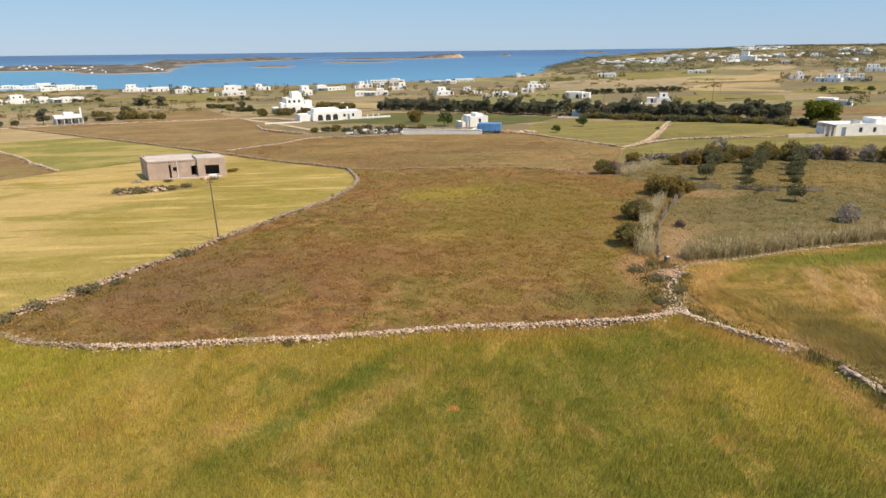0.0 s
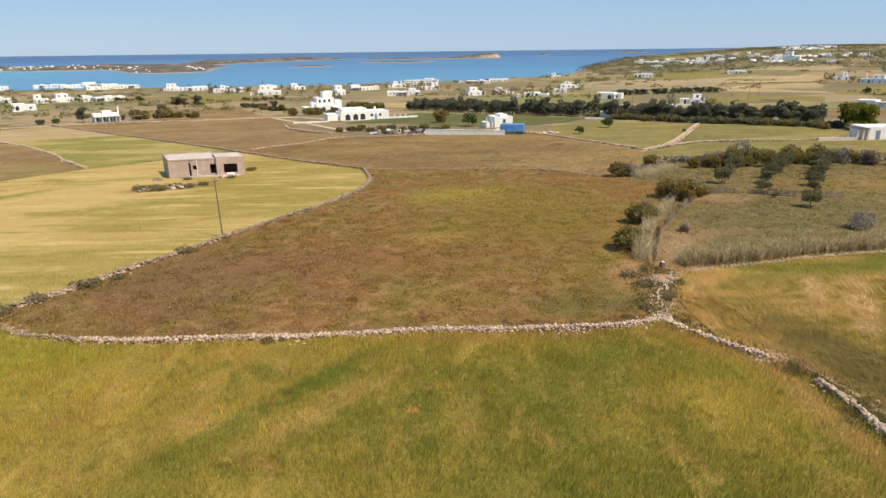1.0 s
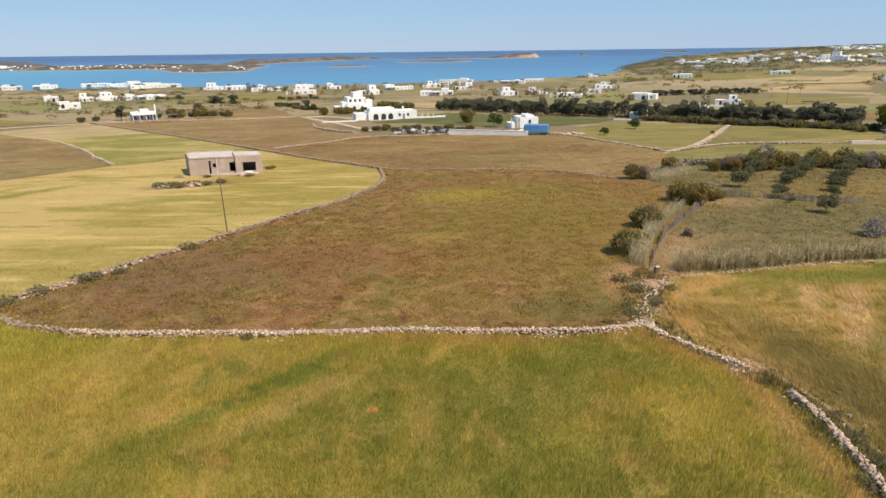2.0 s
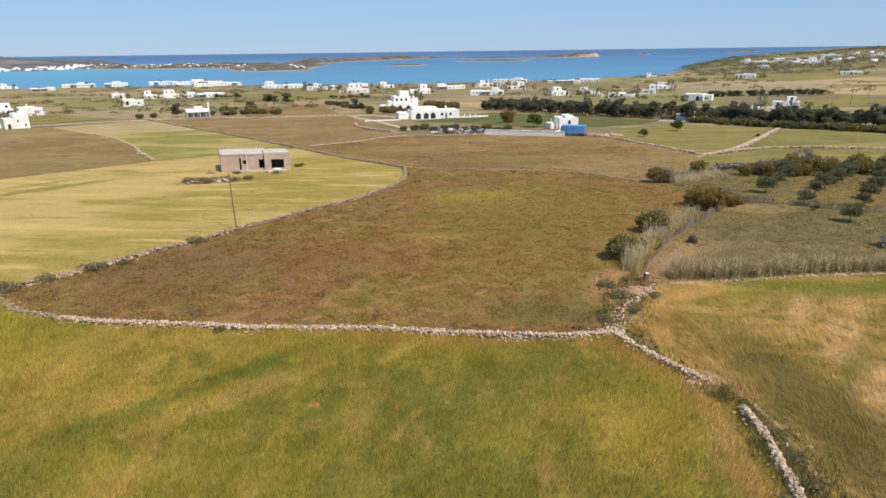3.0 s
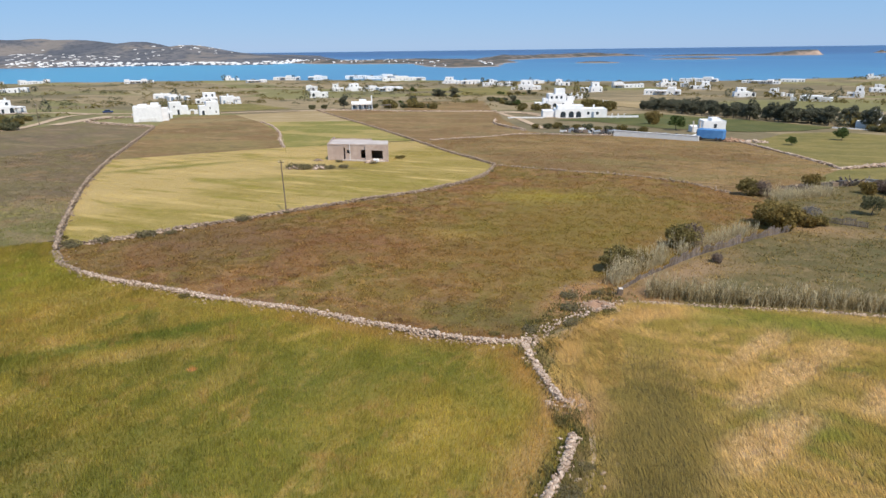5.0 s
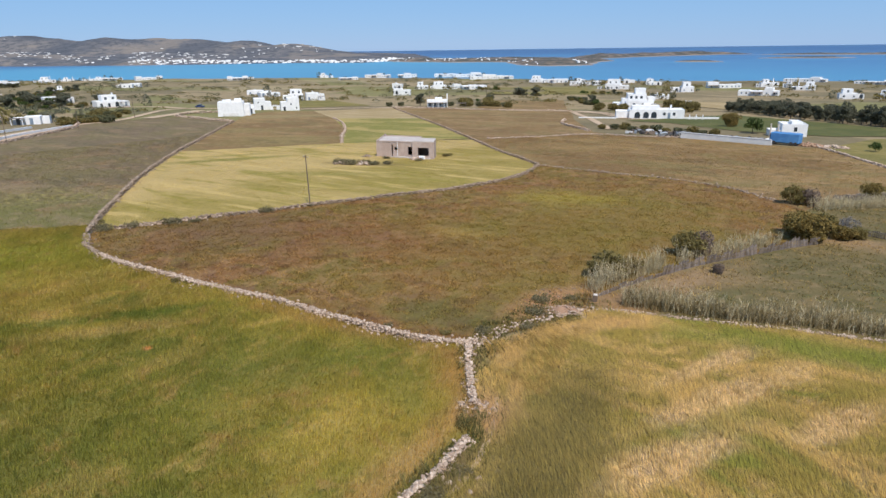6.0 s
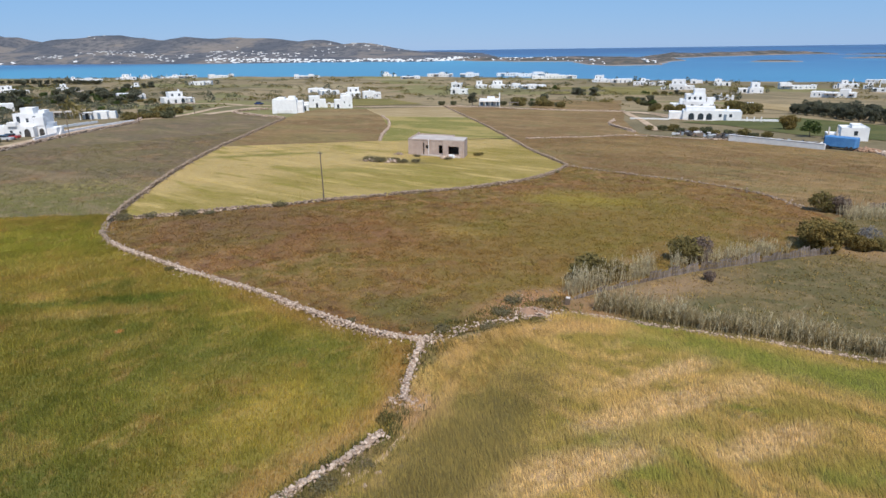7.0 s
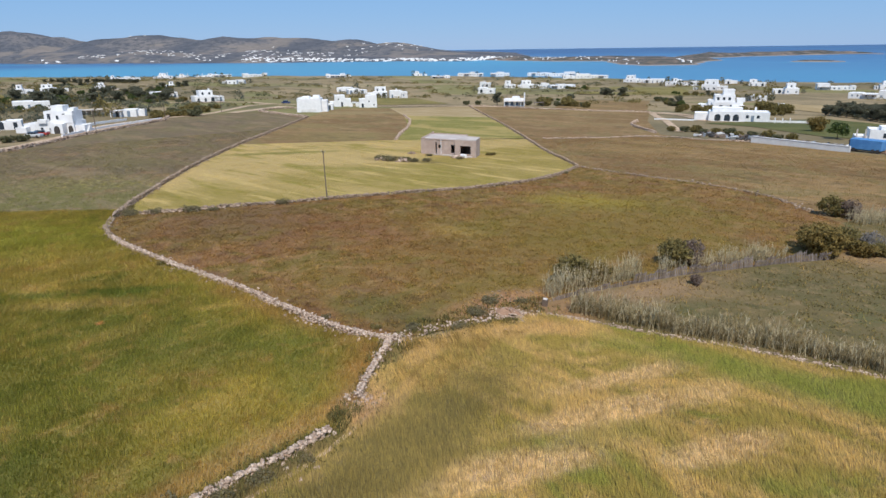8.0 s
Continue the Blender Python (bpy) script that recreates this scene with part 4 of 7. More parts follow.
# ---- grasses and herbs ----
def wave(x, y, s, k):
    """Smooth value noise over the plan, 0 to 1, about 1 / s metres across."""
    u, v = x * s, y * s
    i, j = np.floor(u), np.floor(v)
    a, b = u - i, v - j
    a, b = a * a * (3 - 2 * a), b * b * (3 - 2 * b)

    def cell(p, q):
        r = np.sin(p * 127.1 + q * 311.7 + k * 74.7) * 43758.5453
        return r - np.floor(r)
    return (cell(i, j) * (1 - a) + cell(i + 1, j) * a) * (1 - b) + (cell(i, j + 1) * (1 - a) + cell(i + 1, j + 1) * a) * b


def sward(poly, box, per_m2, tall, wide, material, label, lean=0.25, wind=(0.3, 0.1), rows=None, clump=0.0, margin=0.35, flat=None, tip=0.0):
    """Standing grass or weeds over a stretch of a field: one thin blade is one triangle."""
    x0, y0, x1, y1 = box
    n = int((x1 - x0) * (y1 - y0) * per_m2)
    x, y = rng.uniform(x0, x1, n), rng.uniform(y0, y1, n)
    if rows:
        c, s, gap = math.cos(radians(rows[0])), math.sin(radians(rows[0])), rows[1]
        u, w = x * c + y * s, -x * s + y * c
        snap = np.round(u / gap) * gap + rng.normal(0, gap * 0.26, n)
        u = np.where(wave(x, y, 0.21, 2.2) > 0.72, snap, u)
        x, y = u * c - w * s, u * s + w * c
    keep = off_edge(x, y, poly) > margin
    if clump:
        keep &= rng.uniform(0, 1, n) < (1 - clump) + clump * (wave(x, y, 1.1, 0.4) * 0.6 + wave(x, y, 2.7, 1.4) * 0.4 > 0.52)
    x, y = x[keep], y[keep]
    n = len(x)
    h = tall * rng.uniform(0.55, 1.25, n) * (0.6 + 0.8 * wave(x, y, 0.5, 1.1)) * (0.75 + 0.5 * wave(x, y, 2.3, 0.3))
    k = (0.4 + 1.2 * wave(x, y, 0.33, 4.0)) * h
    lx, ly = wind[0] * k + rng.normal(0, lean, n) * h, wind[1] * k + rng.normal(0, lean, n) * h
    w = wide * rng.uniform(0.6, 1.4, n)
    z = terrain(x, y)
    ll = np.maximum(np.hypot(lx, ly), 1e-4)
    dx, dy = -ly / ll * w, lx / ll * w
    p0 = np.stack([x - dx, y - dy, z], 1)
    p1 = np.stack([x + dx, y + dy, z], 1)
    p2 = np.stack([x + lx, y + ly, z + h], 1)
    v = np.stack([p0, p1, p2], 1).reshape(-1, 3)
    ob = thing_np("grass", v, np.arange(3 * n).reshape(-1, 3), material)
    return tagged(ob, label, "grass", kind="stuff")


sward(P_GREEN, (-60, 8, 27, 47), 285, 0.27, 0.014, HERB["green"], "knee-high green barley with straw-coloured streaks", 0.2, (0.25, 0.1), margin=-0.2)
sward(P_GREEN, (-110, -30, -60, 30), 12, 0.42, 0.06, HERB["green"], "green barley further along the field", 0.22, (0.25, 0.1))
sward(P_GREEN, (-60, 0, 27, 8), 130, 0.27, 0.025, HERB["green"], "green barley under the flight line", 0.25, (0.25, 0.1))
sward(P_GREEN, (-60, -58, 27, 0), 14, 0.36, 0.08, HERB["green"], "green barley of the field's near part", 0.75, (0.25, 0.1))
sward(P_GOLD, (23, -58, 100, 14), 14, 0.36, 0.08, HERB["gold"], "golden barley of the field's near part", 0.75, (-0.5, 0.35), rows=(-22, 0.42))
sward(P_GOLD, (23, 14, 62, 60), 270, 0.27, 0.014, HERB["gold"], "golden lodged barley sown in rows", 0.22, (-0.5, 0.35), rows=(-22, 0.42))
sward(P_GOLD, (62, 20, 92, 62), 45, 0.48, 0.05, HERB["gold"], "golden barley further along the field", 0.25, (-0.5, 0.35), rows=(-22, 0.42))
sward(P_CENTRE, (-32, 40, 42, 80), 110, 0.1, 0.035, HERB["brown"], "low dry red-brown herbs of a fallow", 0.9, (0, 0), clump=0.75, margin=0.3)
sward(P_CENTRE, (-22, 80, 42, 120), 40, 0.11, 0.05, HERB["brown"], "low dry herbs of a fallow", 0.9, (0, 0), clump=0.75, margin=0.3)
sward(P_YELLOW, (-85, 44, -5, 150), 45, 0.065, 0.02, HERB["yellow"], "ripening yellow corn", 0.4, (0.2, -0.2))
sward(P_GROVE, (22, 47, 95, 128), 34, 0.11, 0.05, HERB["grove"], "rough dry grass under olive trees", 0.9, (0, 0), clump=0.8)
sward(P_DRY, (-45, 100, 52, 182), 24, 0.12, 0.032, HERB["dry"], "dry brown herbs", 0.5, (0, 0), clump=0.6)
sward(P_GREY, (-110, 10, -33, 120), 26, 0.13, 0.032, HERB["grey"], "dry grey-brown herbs", 0.5, (0, 0), clump=0.6)
sward(P_CENTRE, (-32, 40, 42, 100), 5, 0.26, 0.02, HERB["lodged"], "thin pale dry tufts standing in a fallow", 0.4, (0, 0), clump=0.97, margin=0.5)
sward(P_GROVE, (24, 54, 80, 110), 6, 0.24, 0.02, HERB["lodged"], "thin pale dry tufts under olive trees", 0.4, (0, 0), clump=0.97, margin=0.5)
# weeds left standing along the walls
_edge = [(20, 40.5), (23.5, 36), (25, 32.5), (25, 24), (28.5, 24), (28, 31), (26.5, 36), (22.5, 42), (25.5, 51), (24, 56), (20.5, 54), (19.5, 45)]
sward(_edge, (19, 23, 29, 57), 60, 0.28, 0.05, HERB["grove"], "dry weeds among fallen stones", 0.5, (0, 0), clump=0.7, margin=0.1)


_weeds = [(24.2, 34.6), (25.4, 32.6), (25.6, 27), (25.0, 19), (26.6, 19), (27.2, 25), (27.3, 29), (26.8, 32.4), (25.8, 35.2)]
sward(_weeds, (23.5, 18, 29, 36), 240, 0.34, 0.03, HERB["weeds"], "dark grey-green weeds along a broken wall", 0.5, (0, 0), clump=0.8, margin=0.05)
_nook = [(20.6, 43.4), (22.0, 45.5), (24.2, 49.6), (26.6, 52.6), (25.6, 55.4), (22.6, 54.4), (20.8, 50.5), (19.2, 45.6)]
sward(_nook, (19, 43, 27, 56), 55, 0.22, 0.035, HERB["weeds"], "grey-green weeds among rubble at a field corner", 0.6, (0, 0), clump=0.92, margin=0.05)
_comb = [(21.6, 42.6), (23.4, 39.6), (25.8, 37.0), (27.6, 38.4), (27.0, 43.0), (26.6, 47.5), (27.0, 51.4), (24.6, 50.2), (22.8, 46.0)]
sward(_comb, (21, 34, 31, 53), 120, 0.36, 0.018, HERB["lodged"], "tufts of lodged straw combed down along a field's edge", 0.3, (-1.5, 0.7), clump=0.85, margin=0.1)


# ---- shrubs and trees ----
def leaves(lobes, per, size, seed, thin=0.55, droop=0.0):
    """Leaf clumps on the skin of several lobes (x, y, z, rx, ry, rz)."""
    r = np.random.default_rng(seed)
    pts = []
    for x, y, z, a, b, c in lobes:
        n = int(per * (a * b + b * c + a * c))
        d = r.normal(0, 1, (n, 3))
        d /= np.linalg.norm(d, axis=1)[:, None]
        k = r.uniform(0.55, 1.08, n) ** 0.6
        k *= 1 + 0.18 * np.sin(d[:, 0] * 5 + seed) * np.sin(d[:, 1] * 6 + 1)
        pts.append(np.array([x, y, z]) + d * np.array([a, b, c]) * k[:, None])
    p = np.concatenate(pts)
    p = p[p[:, 2] > 0.02]
    n = len(p)
    a, b = r.normal(0, 1, (n, 3)), r.normal(0, 1, (n, 3))
    a[:, 2] -= droop
    a /= np.linalg.norm(a, axis=1)[:, None]
    b = np.cross(a, b)
    b /= np.maximum(np.linalg.norm(b, axis=1), 1e-6)[:, None]
    s = size * r.uniform(0.6, 1.5, n)[:, None]
    v = np.stack([p - a * s - b * s * thin * 0.4, p + b * s * thin, p + a * s, p - b * s * thin], 1).reshape(-1, 3)
    i = np.arange(n)[:, None] * 4
    return v, np.concatenate([i, i + 1, i + 2, i + 3], 1)


def limb(bm, a, b, r0, r1, sides=6):
    a, b = Vector(a), Vector(b)
    m = Matrix.Translation((a + b) / 2) @ (b - a).to_track_quat("Z", "Y").to_matrix().to_4x4()
    bmesh.ops.create_cone(bm, cap_ends=True, segments=sides, radius1=r0, radius2=r1, depth=(b - a).length, matrix=m)


def lobed(n, rad, high, seed, low=0.2):
    """A ragged crown: n lobes inside a dome."""
    r = random.Random(seed)
    out = [(0, 0, high * 0.5, rad * 0.75, rad * 0.75, high * 0.46)]
    for i in range(n):
        a, d = r.uniform(0, 6.283), rad * r.uniform(0.35, 0.8)
        s = rad * r.uniform(0.25, 0.5)
        z = high * (low + (0.95 - low) * r.uniform(0, 1) * (1 - 0.5 * (d / rad) ** 2))
        out.append((math.cos(a) * d, math.sin(a) * d, max(z - s * 0.3, s * 0.5), s, s, s * r.uniform(0.6, 0.9)))
    return out


def shrub_model(key, rad, high, seed, per=120, size=0.11, name="shrub"):
    ob = empty(name, Matrix.Identity(4))
    r = random.Random(seed)
    bm = bmesh.new()
    for i in range(6):
        a = r.uniform(0, 6.283)
        limb(bm, (0.08 * math.cos(a), 0.08 * math.sin(a), 0), (rad * 0.5 * math.cos(a), rad * 0.5 * math.sin(a), high * r.uniform(0.5, 0.8)), 0.05, 0.015, 5)
    part("stock", bm, BARK, ob)
    v, f = leaves(lobed(9, rad, high, seed), per, size, seed)
    thing_np("foliage", v, f, LEAF[key], ob)
    return ob


def tree_model(name, key, rad, high, trunk, seed, per=60, size=0.16, lobes=10, squash=0.5, droop=0.0):
    """A tapered trunk with limbs under a crown of many leaf clumps."""
    ob = empty(name, Matrix.Identity(4))
    r = random.Random(seed)
    bm = bmesh.new()
    fork = Vector((r.uniform(-0.1, 0.1) * rad, r.uniform(-0.1, 0.1) * rad, high * trunk))
    limb(bm, (0, 0, -0.1), fork, 0.05 * high * 0.6, 0.035 * high * 0.6, 8)
    tips = []
    for i in range(5):
        a = i * 1.257 + r.uniform(-0.4, 0.4)
        tip = (math.cos(a) * rad * 0.6, math.sin(a) * rad * 0.6, high * r.uniform(0.6, 0.8))
        limb(bm, fork, tip, 0.02 * high * 0.6, 0.006 * high, 5)
        tips.append(tip)
    part("trunk", bm, BARK, ob)
    ls = [(0, 0, high * 0.72, rad * 0.6, rad * 0.6, high * 0.22)]
    for i in range(lobes):
        a, d = r.uniform(0, 6.283), rad * r.uniform(0.3, 0.75)
        s = rad * r.uniform(0.28, 0.5)
        ls.append((math.cos(a) * d, math.sin(a) * d, high * r.uniform(trunk + 0.12, 0.95) - s * squash * 0.6, s, s, s * r.uniform(0.5, 0.8)))
    v, f = leaves(ls, per, size, seed, droop=droop)
    thing_np("crown", v, f, LEAF[key], ob)
    return ob


MODELS = {}




def plant(key, x, y, scale=1.0, rot=0.0, tall=1.0, label="", category="shrub", group="", sink=0.0):
    """Sets out one plant of a kind; the first one is the model itself."""
    s = Matrix.Diagonal((scale, scale, scale * tall, 1))
    m = pose(x, y, ground(x, y) - sink, 0, 0, rot) @ s
    ob, used = MODELS[key]
    if used:
        ob = copy_thing(ob, m)
        ob.matrix_basis = m
    else:
        MODELS[key] = (ob, True)
        ob.matrix_basis = m
    return tagged(ob, label, category, group)


for _k, _c, _r, _h, _s, _p, _z in (("lentisk", "lentisk", 1.5, 2.2, 3, 210, 0.11), ("lentisk_b", "lentisk", 1.4, 2.0, 9, 210, 0.11), ("rust", "rust", 2.2, 3.3, 5, 130, 0.14),
                                   ("mauve", "mauve", 1.4, 2.0, 6, 200, 0.1), ("grey", "grey", 1.4, 1.9, 8, 130, 0.1), ("cushion", "scrub", 0.75, 0.42, 11, 330, 0.06),
                                   ("cushion_green", "lentisk", 0.7, 0.38, 12, 330, 0.06), ("hedge", "lentisk", 2.4, 2.4, 14, 26, 0.32), ("hedge_grey", "olive", 2.4, 2.2, 15, 26, 0.32)):
    MODELS[_k] = (shrub_model(_c, _r, _h, _s, _p, _z), False)
MODELS["olive"] = (tree_model("olive_tree", "olive", 1.25, 2.3, 0.3, 21, 190, 0.1), False)
MODELS["olive_b"] = (tree_model("olive_tree", "olive", 1.35, 2.4, 0.28, 22, 190, 0.1), False)
MODELS["small_tree"] = (tree_model("tree", "green", 2.3, 3.6, 0.25, 23, 45, 0.22), False)
MODELS["pine"] = (tree_model("pine_tree", "pine", 2.9, 7.6, 0.14, 24, 34, 0.3, 16), False)
MODELS["pine_b"] = (tree_model("pine_tree", "pine", 2.5, 8.4, 0.12, 25, 34, 0.3, 17), False)
MODELS["pine_c"] = (tree_model("pine_tree", "pine", 3.2, 6.6, 0.12, 26, 34, 0.3, 17), False)
MODELS["acacia"] = (tree_model("tree", "acacia", 5.0, 6.4, 0.12, 27, 40, 0.3, 18), False)

plant("lentisk_b", 23.5, 60.8, 1.3, 20, 0.95, "rusty-green lentisk shrub beside a pallet fence")
plant("rust", 24.8, 62.2, 0.6, 20, 0.9, "dark olive lentisk shrub beside a pallet fence")
plant("mauve", 29.0, 72.8, 0.95, 0, 1.25, "mauve-brown shrub behind a pallet fence")
plant("lentisk", 27.9, 71.0, 1.2, 80, 1.0, "dark green lentisk shrub behind a pallet fence")
plant("rust", 37.4, 83.6, 1.05, 0, 0.85, "spreading rusty shrub at the end of a fence")
plant("rust", 36.0, 85.6, 0.95, 70, 0.85, "spreading rusty shrub at the end of a fence")
plant("lentisk_b", 38.6, 87.6, 1.25, 40, 0.95, "tall green shrub behind rusty shrubs")
plant("grey", 40.9, 88.0, 1.0, 40, 1.1, "bare grey shrub behind a pallet fence")
plant("rust", 40.3, 85.6, 0.6, 120, 0.75, "rusty-olive shrub at the end of a fence")
plant("lentisk", 41.6, 86.7, 0.65, 10, 1.0, "dark shrub near a pallet fence")
plant("lentisk_b", 34.3, 103.5, 1.2, 0, 1.1, "dark green shrub at a field's corner")
plant("mauve", 36.2, 104.2, 1.1, 0, 1.0, "mauve-brown shrub at a field's corner")
plant("rust", 43.0, 113.5, 0.75, 0, 0.9, "rusty-olive shrub beside a wall")
plant("grey", 44.9, 113.2, 0.6, 0, 0.9, "bare grey shrub beside a wall")
plant("grey", 51.8, 117.6, 0.6, 70, 0.9, "bare grey shrub beside a wall")
plant("grey", 50.9, 66.6, 1.05, 0, 1.0, "bare grey fig shrub in a dry pasture")
plant("mauve", 31.5, 67.2, 0.45, 0, 1.0, "small brown shrub in a dry pasture")
for _x, _y, _s in ((52.0, 113.5, 0.8), (55.5, 114.0, 1.1), (59.0, 116.0, 1.25), (62.0, 115.0, 1.2), (65.0, 116.5, 1.1), (69.5, 115.5, 1.3), (73.0, 113.5, 1.4), (88.0, 104.5, 1.5), (92.0, 105.0, 1.4), (96.0, 103.0, 1.3)):
    plant("lentisk" if _s > 1.15 else "mauve", _x, _y, _s, _x * 40, 1.15, "dark shrub in a line behind olive trees", group="shrubs behind the olive grove")
for _x, _y, _s in ((56.5, 112.0, 0.75), (58.0, 111.5, 0.7)):
    plant("rust", _x, _y, _s, _x * 30, 0.9, "rusty-olive shrub behind olive trees", group="shrubs behind the olive grove")
for _x, _y, _s in ((61.5, 118.5, 1.5), (77.0, 112.5, 1.2), (80.5, 111.5, 1.1), (84.0, 108.0, 1.3), (66.0, 113.0, 0.9)):
    plant("grey", _x, _y, _s, _x * 50, 1.3, "bare grey shrub behind olive trees", group="shrubs behind the olive grove")
for _i, (_x, _y, _s) in enumerate(((48.0, 95.5, 1.25), (51.5, 101.0, 1.1), (54.3, 106.0, 1.3), (56.6, 110.3, 1.4), (50.2, 87.2, 0.95), (54.3, 94.6, 1.15), (57.2, 98.6, 1.3), (60.3, 102.8, 1.35), (63.4, 107.2, 1.4), (66.5, 111.0, 1.3),
                                   (51.5, 77.6, 1.1), (57.0, 86.6, 1.0), (60.0, 91.4, 1.15), (63.0, 96.4, 1.3), (66.4, 101.2, 1.35), (69.6, 106.0, 1.4), (72.5, 110.0, 1.5))):
    plant("olive" if _i % 2 else "olive_b", _x, _y, _s * 0.84, _i * 53, 1.0, "grey-green olive tree in a planted row", "olive tree", "olive trees in rows")
plant("olive", 50.0, 83.6, 0.4, 0, 0.9, "small young olive tree beside a pallet fence", "olive tree", "olive trees in rows")
for _x, _y, _s, _k in ((-26.6, 53.2, 1.5, 0), (-24.9, 55.0, 0.9, 0), (-21.6, 63.0, 1.3, 0), (-7.6, 40.2, 0.8, 1), (-6.6, 40.4, 0.5, 1), (21.8, 49.6, 1.0, 0), (21.0, 52.2, 1.0, 0), (24.6, 50.0, 0.9, 1), (23.0, 53.8, 0.7, 0),
                       (26.9, 28.0, 0.9, 0), (26.9, 26.0, 1.0, 0), (27.1, 30.2, 0.6, 0), (25.2, 33.6, 0.8, 1), (20.0, 44.5, 0.8, 0), (18.0, 43.0, 0.6, 1), (22.6, 46.8, 0.8, 0), (25.9, 24.0, 1.1, 0),
                       (14.0, 41.9, 0.5, 0), (-28.8, 49.8, 1.2, 0), (-29.8, 46.9, 1.1, 0), (-31.5, 47.5, 1.0, 0), (-8.8, 92.0, 0.8, 0), (-6.8, 110, 0.9, 0), (-34, 48.6, 0.9, 1), (-29.9, 119.6, 1.5, 1), (-39.5, 100.6, 1.9, 0), (-35.6, 102.4, 1.4, 0), (-42.5, 100.8, 1.6, 0), (-37.8, 102.6, 1.7, 0), (-33.8, 104.2, 1.3, 0), (-40.8, 102.2, 1.4, 1), (-31.0, 111.0, 1.0, 0), (-38.5, 110.4, 1.0, 0)):
    plant("cushion_green" if _k else "cushion", _x, _y, _s * 1.1, _x * 33, 0.9, "low cushion of grey-brown scrub beside a wall" if not _k else "low cushion of grey-green weeds beside a wall", "scrub", "low scrub along the walls")


_hr = random.Random(77)
for _x, _y in ((50.2, 111.0), (52.4, 112.4), (54.0, 110.6), (55.8, 112.6), (57.6, 110.4), (60.4, 111.6), (63.3, 110.6), (65.8, 112.4), (68.6, 113.4), (71.0, 112.0), (74.2, 114.2), (76.6, 113.4), (79.0, 112.4), (81.4, 110.2), (84.6, 107.6), (87.4, 106.4), (90.6, 104.2)):
    _k = _hr.choice(("lentisk", "lentisk_b", "rust", "mauve", "rust"))
    plant(_k, _x + _hr.uniform(-0.6, 0.6), _y, _hr.uniform(0.75, 1.15) * (0.7 if _k == "rust" else 1.0), _hr.uniform(0, 360), _hr.uniform(0.9, 1.25),
          "brown-green shrub in a ragged hedge behind olive trees", group="shrubs behind the olive grove")
for _x, _y in ((-128.2, 61.2), (-128.4, 64.3)):
    plant("hedge_grey", _x, _y, 0.75, _x * 5, 0.9, "round dark garden bush behind a wall", "shrub", "garden bushes by the lane")


# ---- reeds ----
def reed_bed(line, wide, tall, per_m, side, label, material, seed):
    """Standing cane: stalks with drooping leaves and pale plumes."""
    r = np.random.default_rng(seed)
    q = smooth_line(line, 0.5)
    seg = np.hypot(*np.diff(q, axis=0).T)
    along = np.concatenate([[0], np.cumsum(seg)])
    n = int(along[-1] * per_m)
    s = r.uniform(0, along[-1], n)
    x, y = np.interp(s, along, q[:, 0]), np.interp(s, along, q[:, 1])
    i = np.clip(np.searchsorted(along, s) - 1, 0, len(seg) - 1)
    d = (q[i + 1] - q[i]) / seg[i][:, None]
    off = side * r.uniform(0, 1, n) * wide * (0.8 + 0.3 * np.sin(s * 0.6))
    x, y = x - d[:, 1] * off, y + d[:, 0] * off
    h = tall * r.uniform(0.45, 1.1, n) * (0.62 + 0.75 * wave(x, y, 0.7, 3.3))
    z = terrain(x, y)
    lx, ly = r.normal(0.05, 0.16, n) * h, r.normal(0, 0.16, n) * h
    a = r.uniform(0, 6.283, n)
    w = 0.022
    p = np.stack([x, y, z], 1)
    t = np.stack([x + lx, y + ly, z + h], 1)
    u = np.stack([np.cos(a) * w, np.sin(a) * w, np.zeros(n)], 1)
    tris = [np.stack([p - u, p + u, t], 1)]
    for k in range(4):
        b = p + (t - p) * r.uniform(0.25, 0.95, n)[:, None]
        g = r.uniform(0, 6.283, n)
        ln = r.uniform(0.12, 0.32, n)
        e = b + np.stack([np.cos(g) * ln, np.sin(g) * ln, r.normal(0.3, 0.16, n)], 1)
        c = np.stack([-np.sin(g), np.cos(g), np.zeros(n)], 1) * 0.024
        tris.append(np.stack([b - c, b + c, e], 1))
    v = np.concatenate(tris).reshape(-1, 3)
    ob = thing_np("reed_bed", v, np.arange(len(v)).reshape(-1, 3), material, smooth=True)
    return tagged(ob, label, "reeds", kind="stuff")


reed_bed([(26.8, 54.4), (28.2, 54.6), (34, 55.8), (41, 57.7), (48.6, 58.7), (62, 60.4), (80, 62)], 2.0, 1.4, 75, 1, "dense bed of dry straw-coloured reeds along a wall", REED_GREEN, 3)
reed_bed([(26.6, 54.3), (34, 55.6), (41, 57.5), (48.6, 58.5), (62, 60.2), (80, 62)], 2.2, 1.7, 36, 1, "pale plumed reeds standing above a reed bed", REED, 4)
reed_bed([(24.2, 56.2), (25.1, 59.2), (26.3, 62.7), (27.5, 65.5)], 1.6, 2.3, 46, 1, "tall pale reeds behind a pallet fence", REED, 5)
reed_bed([(29.6, 71.5), (32.6, 76), (35.4, 80.2)], 0.9, 1.6, 14, 1, "thin pale reeds behind a pallet fence", REED, 8)
reed_bed([(28.4, 67.3), (29.5, 69.8), (32.2, 74.6), (34.8, 78.6)], 1.5, 1.8, 24, 1, "pale dry reeds behind a pallet fence", REED, 6)
reed_bed([(38, 100), (42, 104), (46, 108)], 4.0, 1.6, 60, 1, "pale dry reeds at a field's corner", REED, 7)


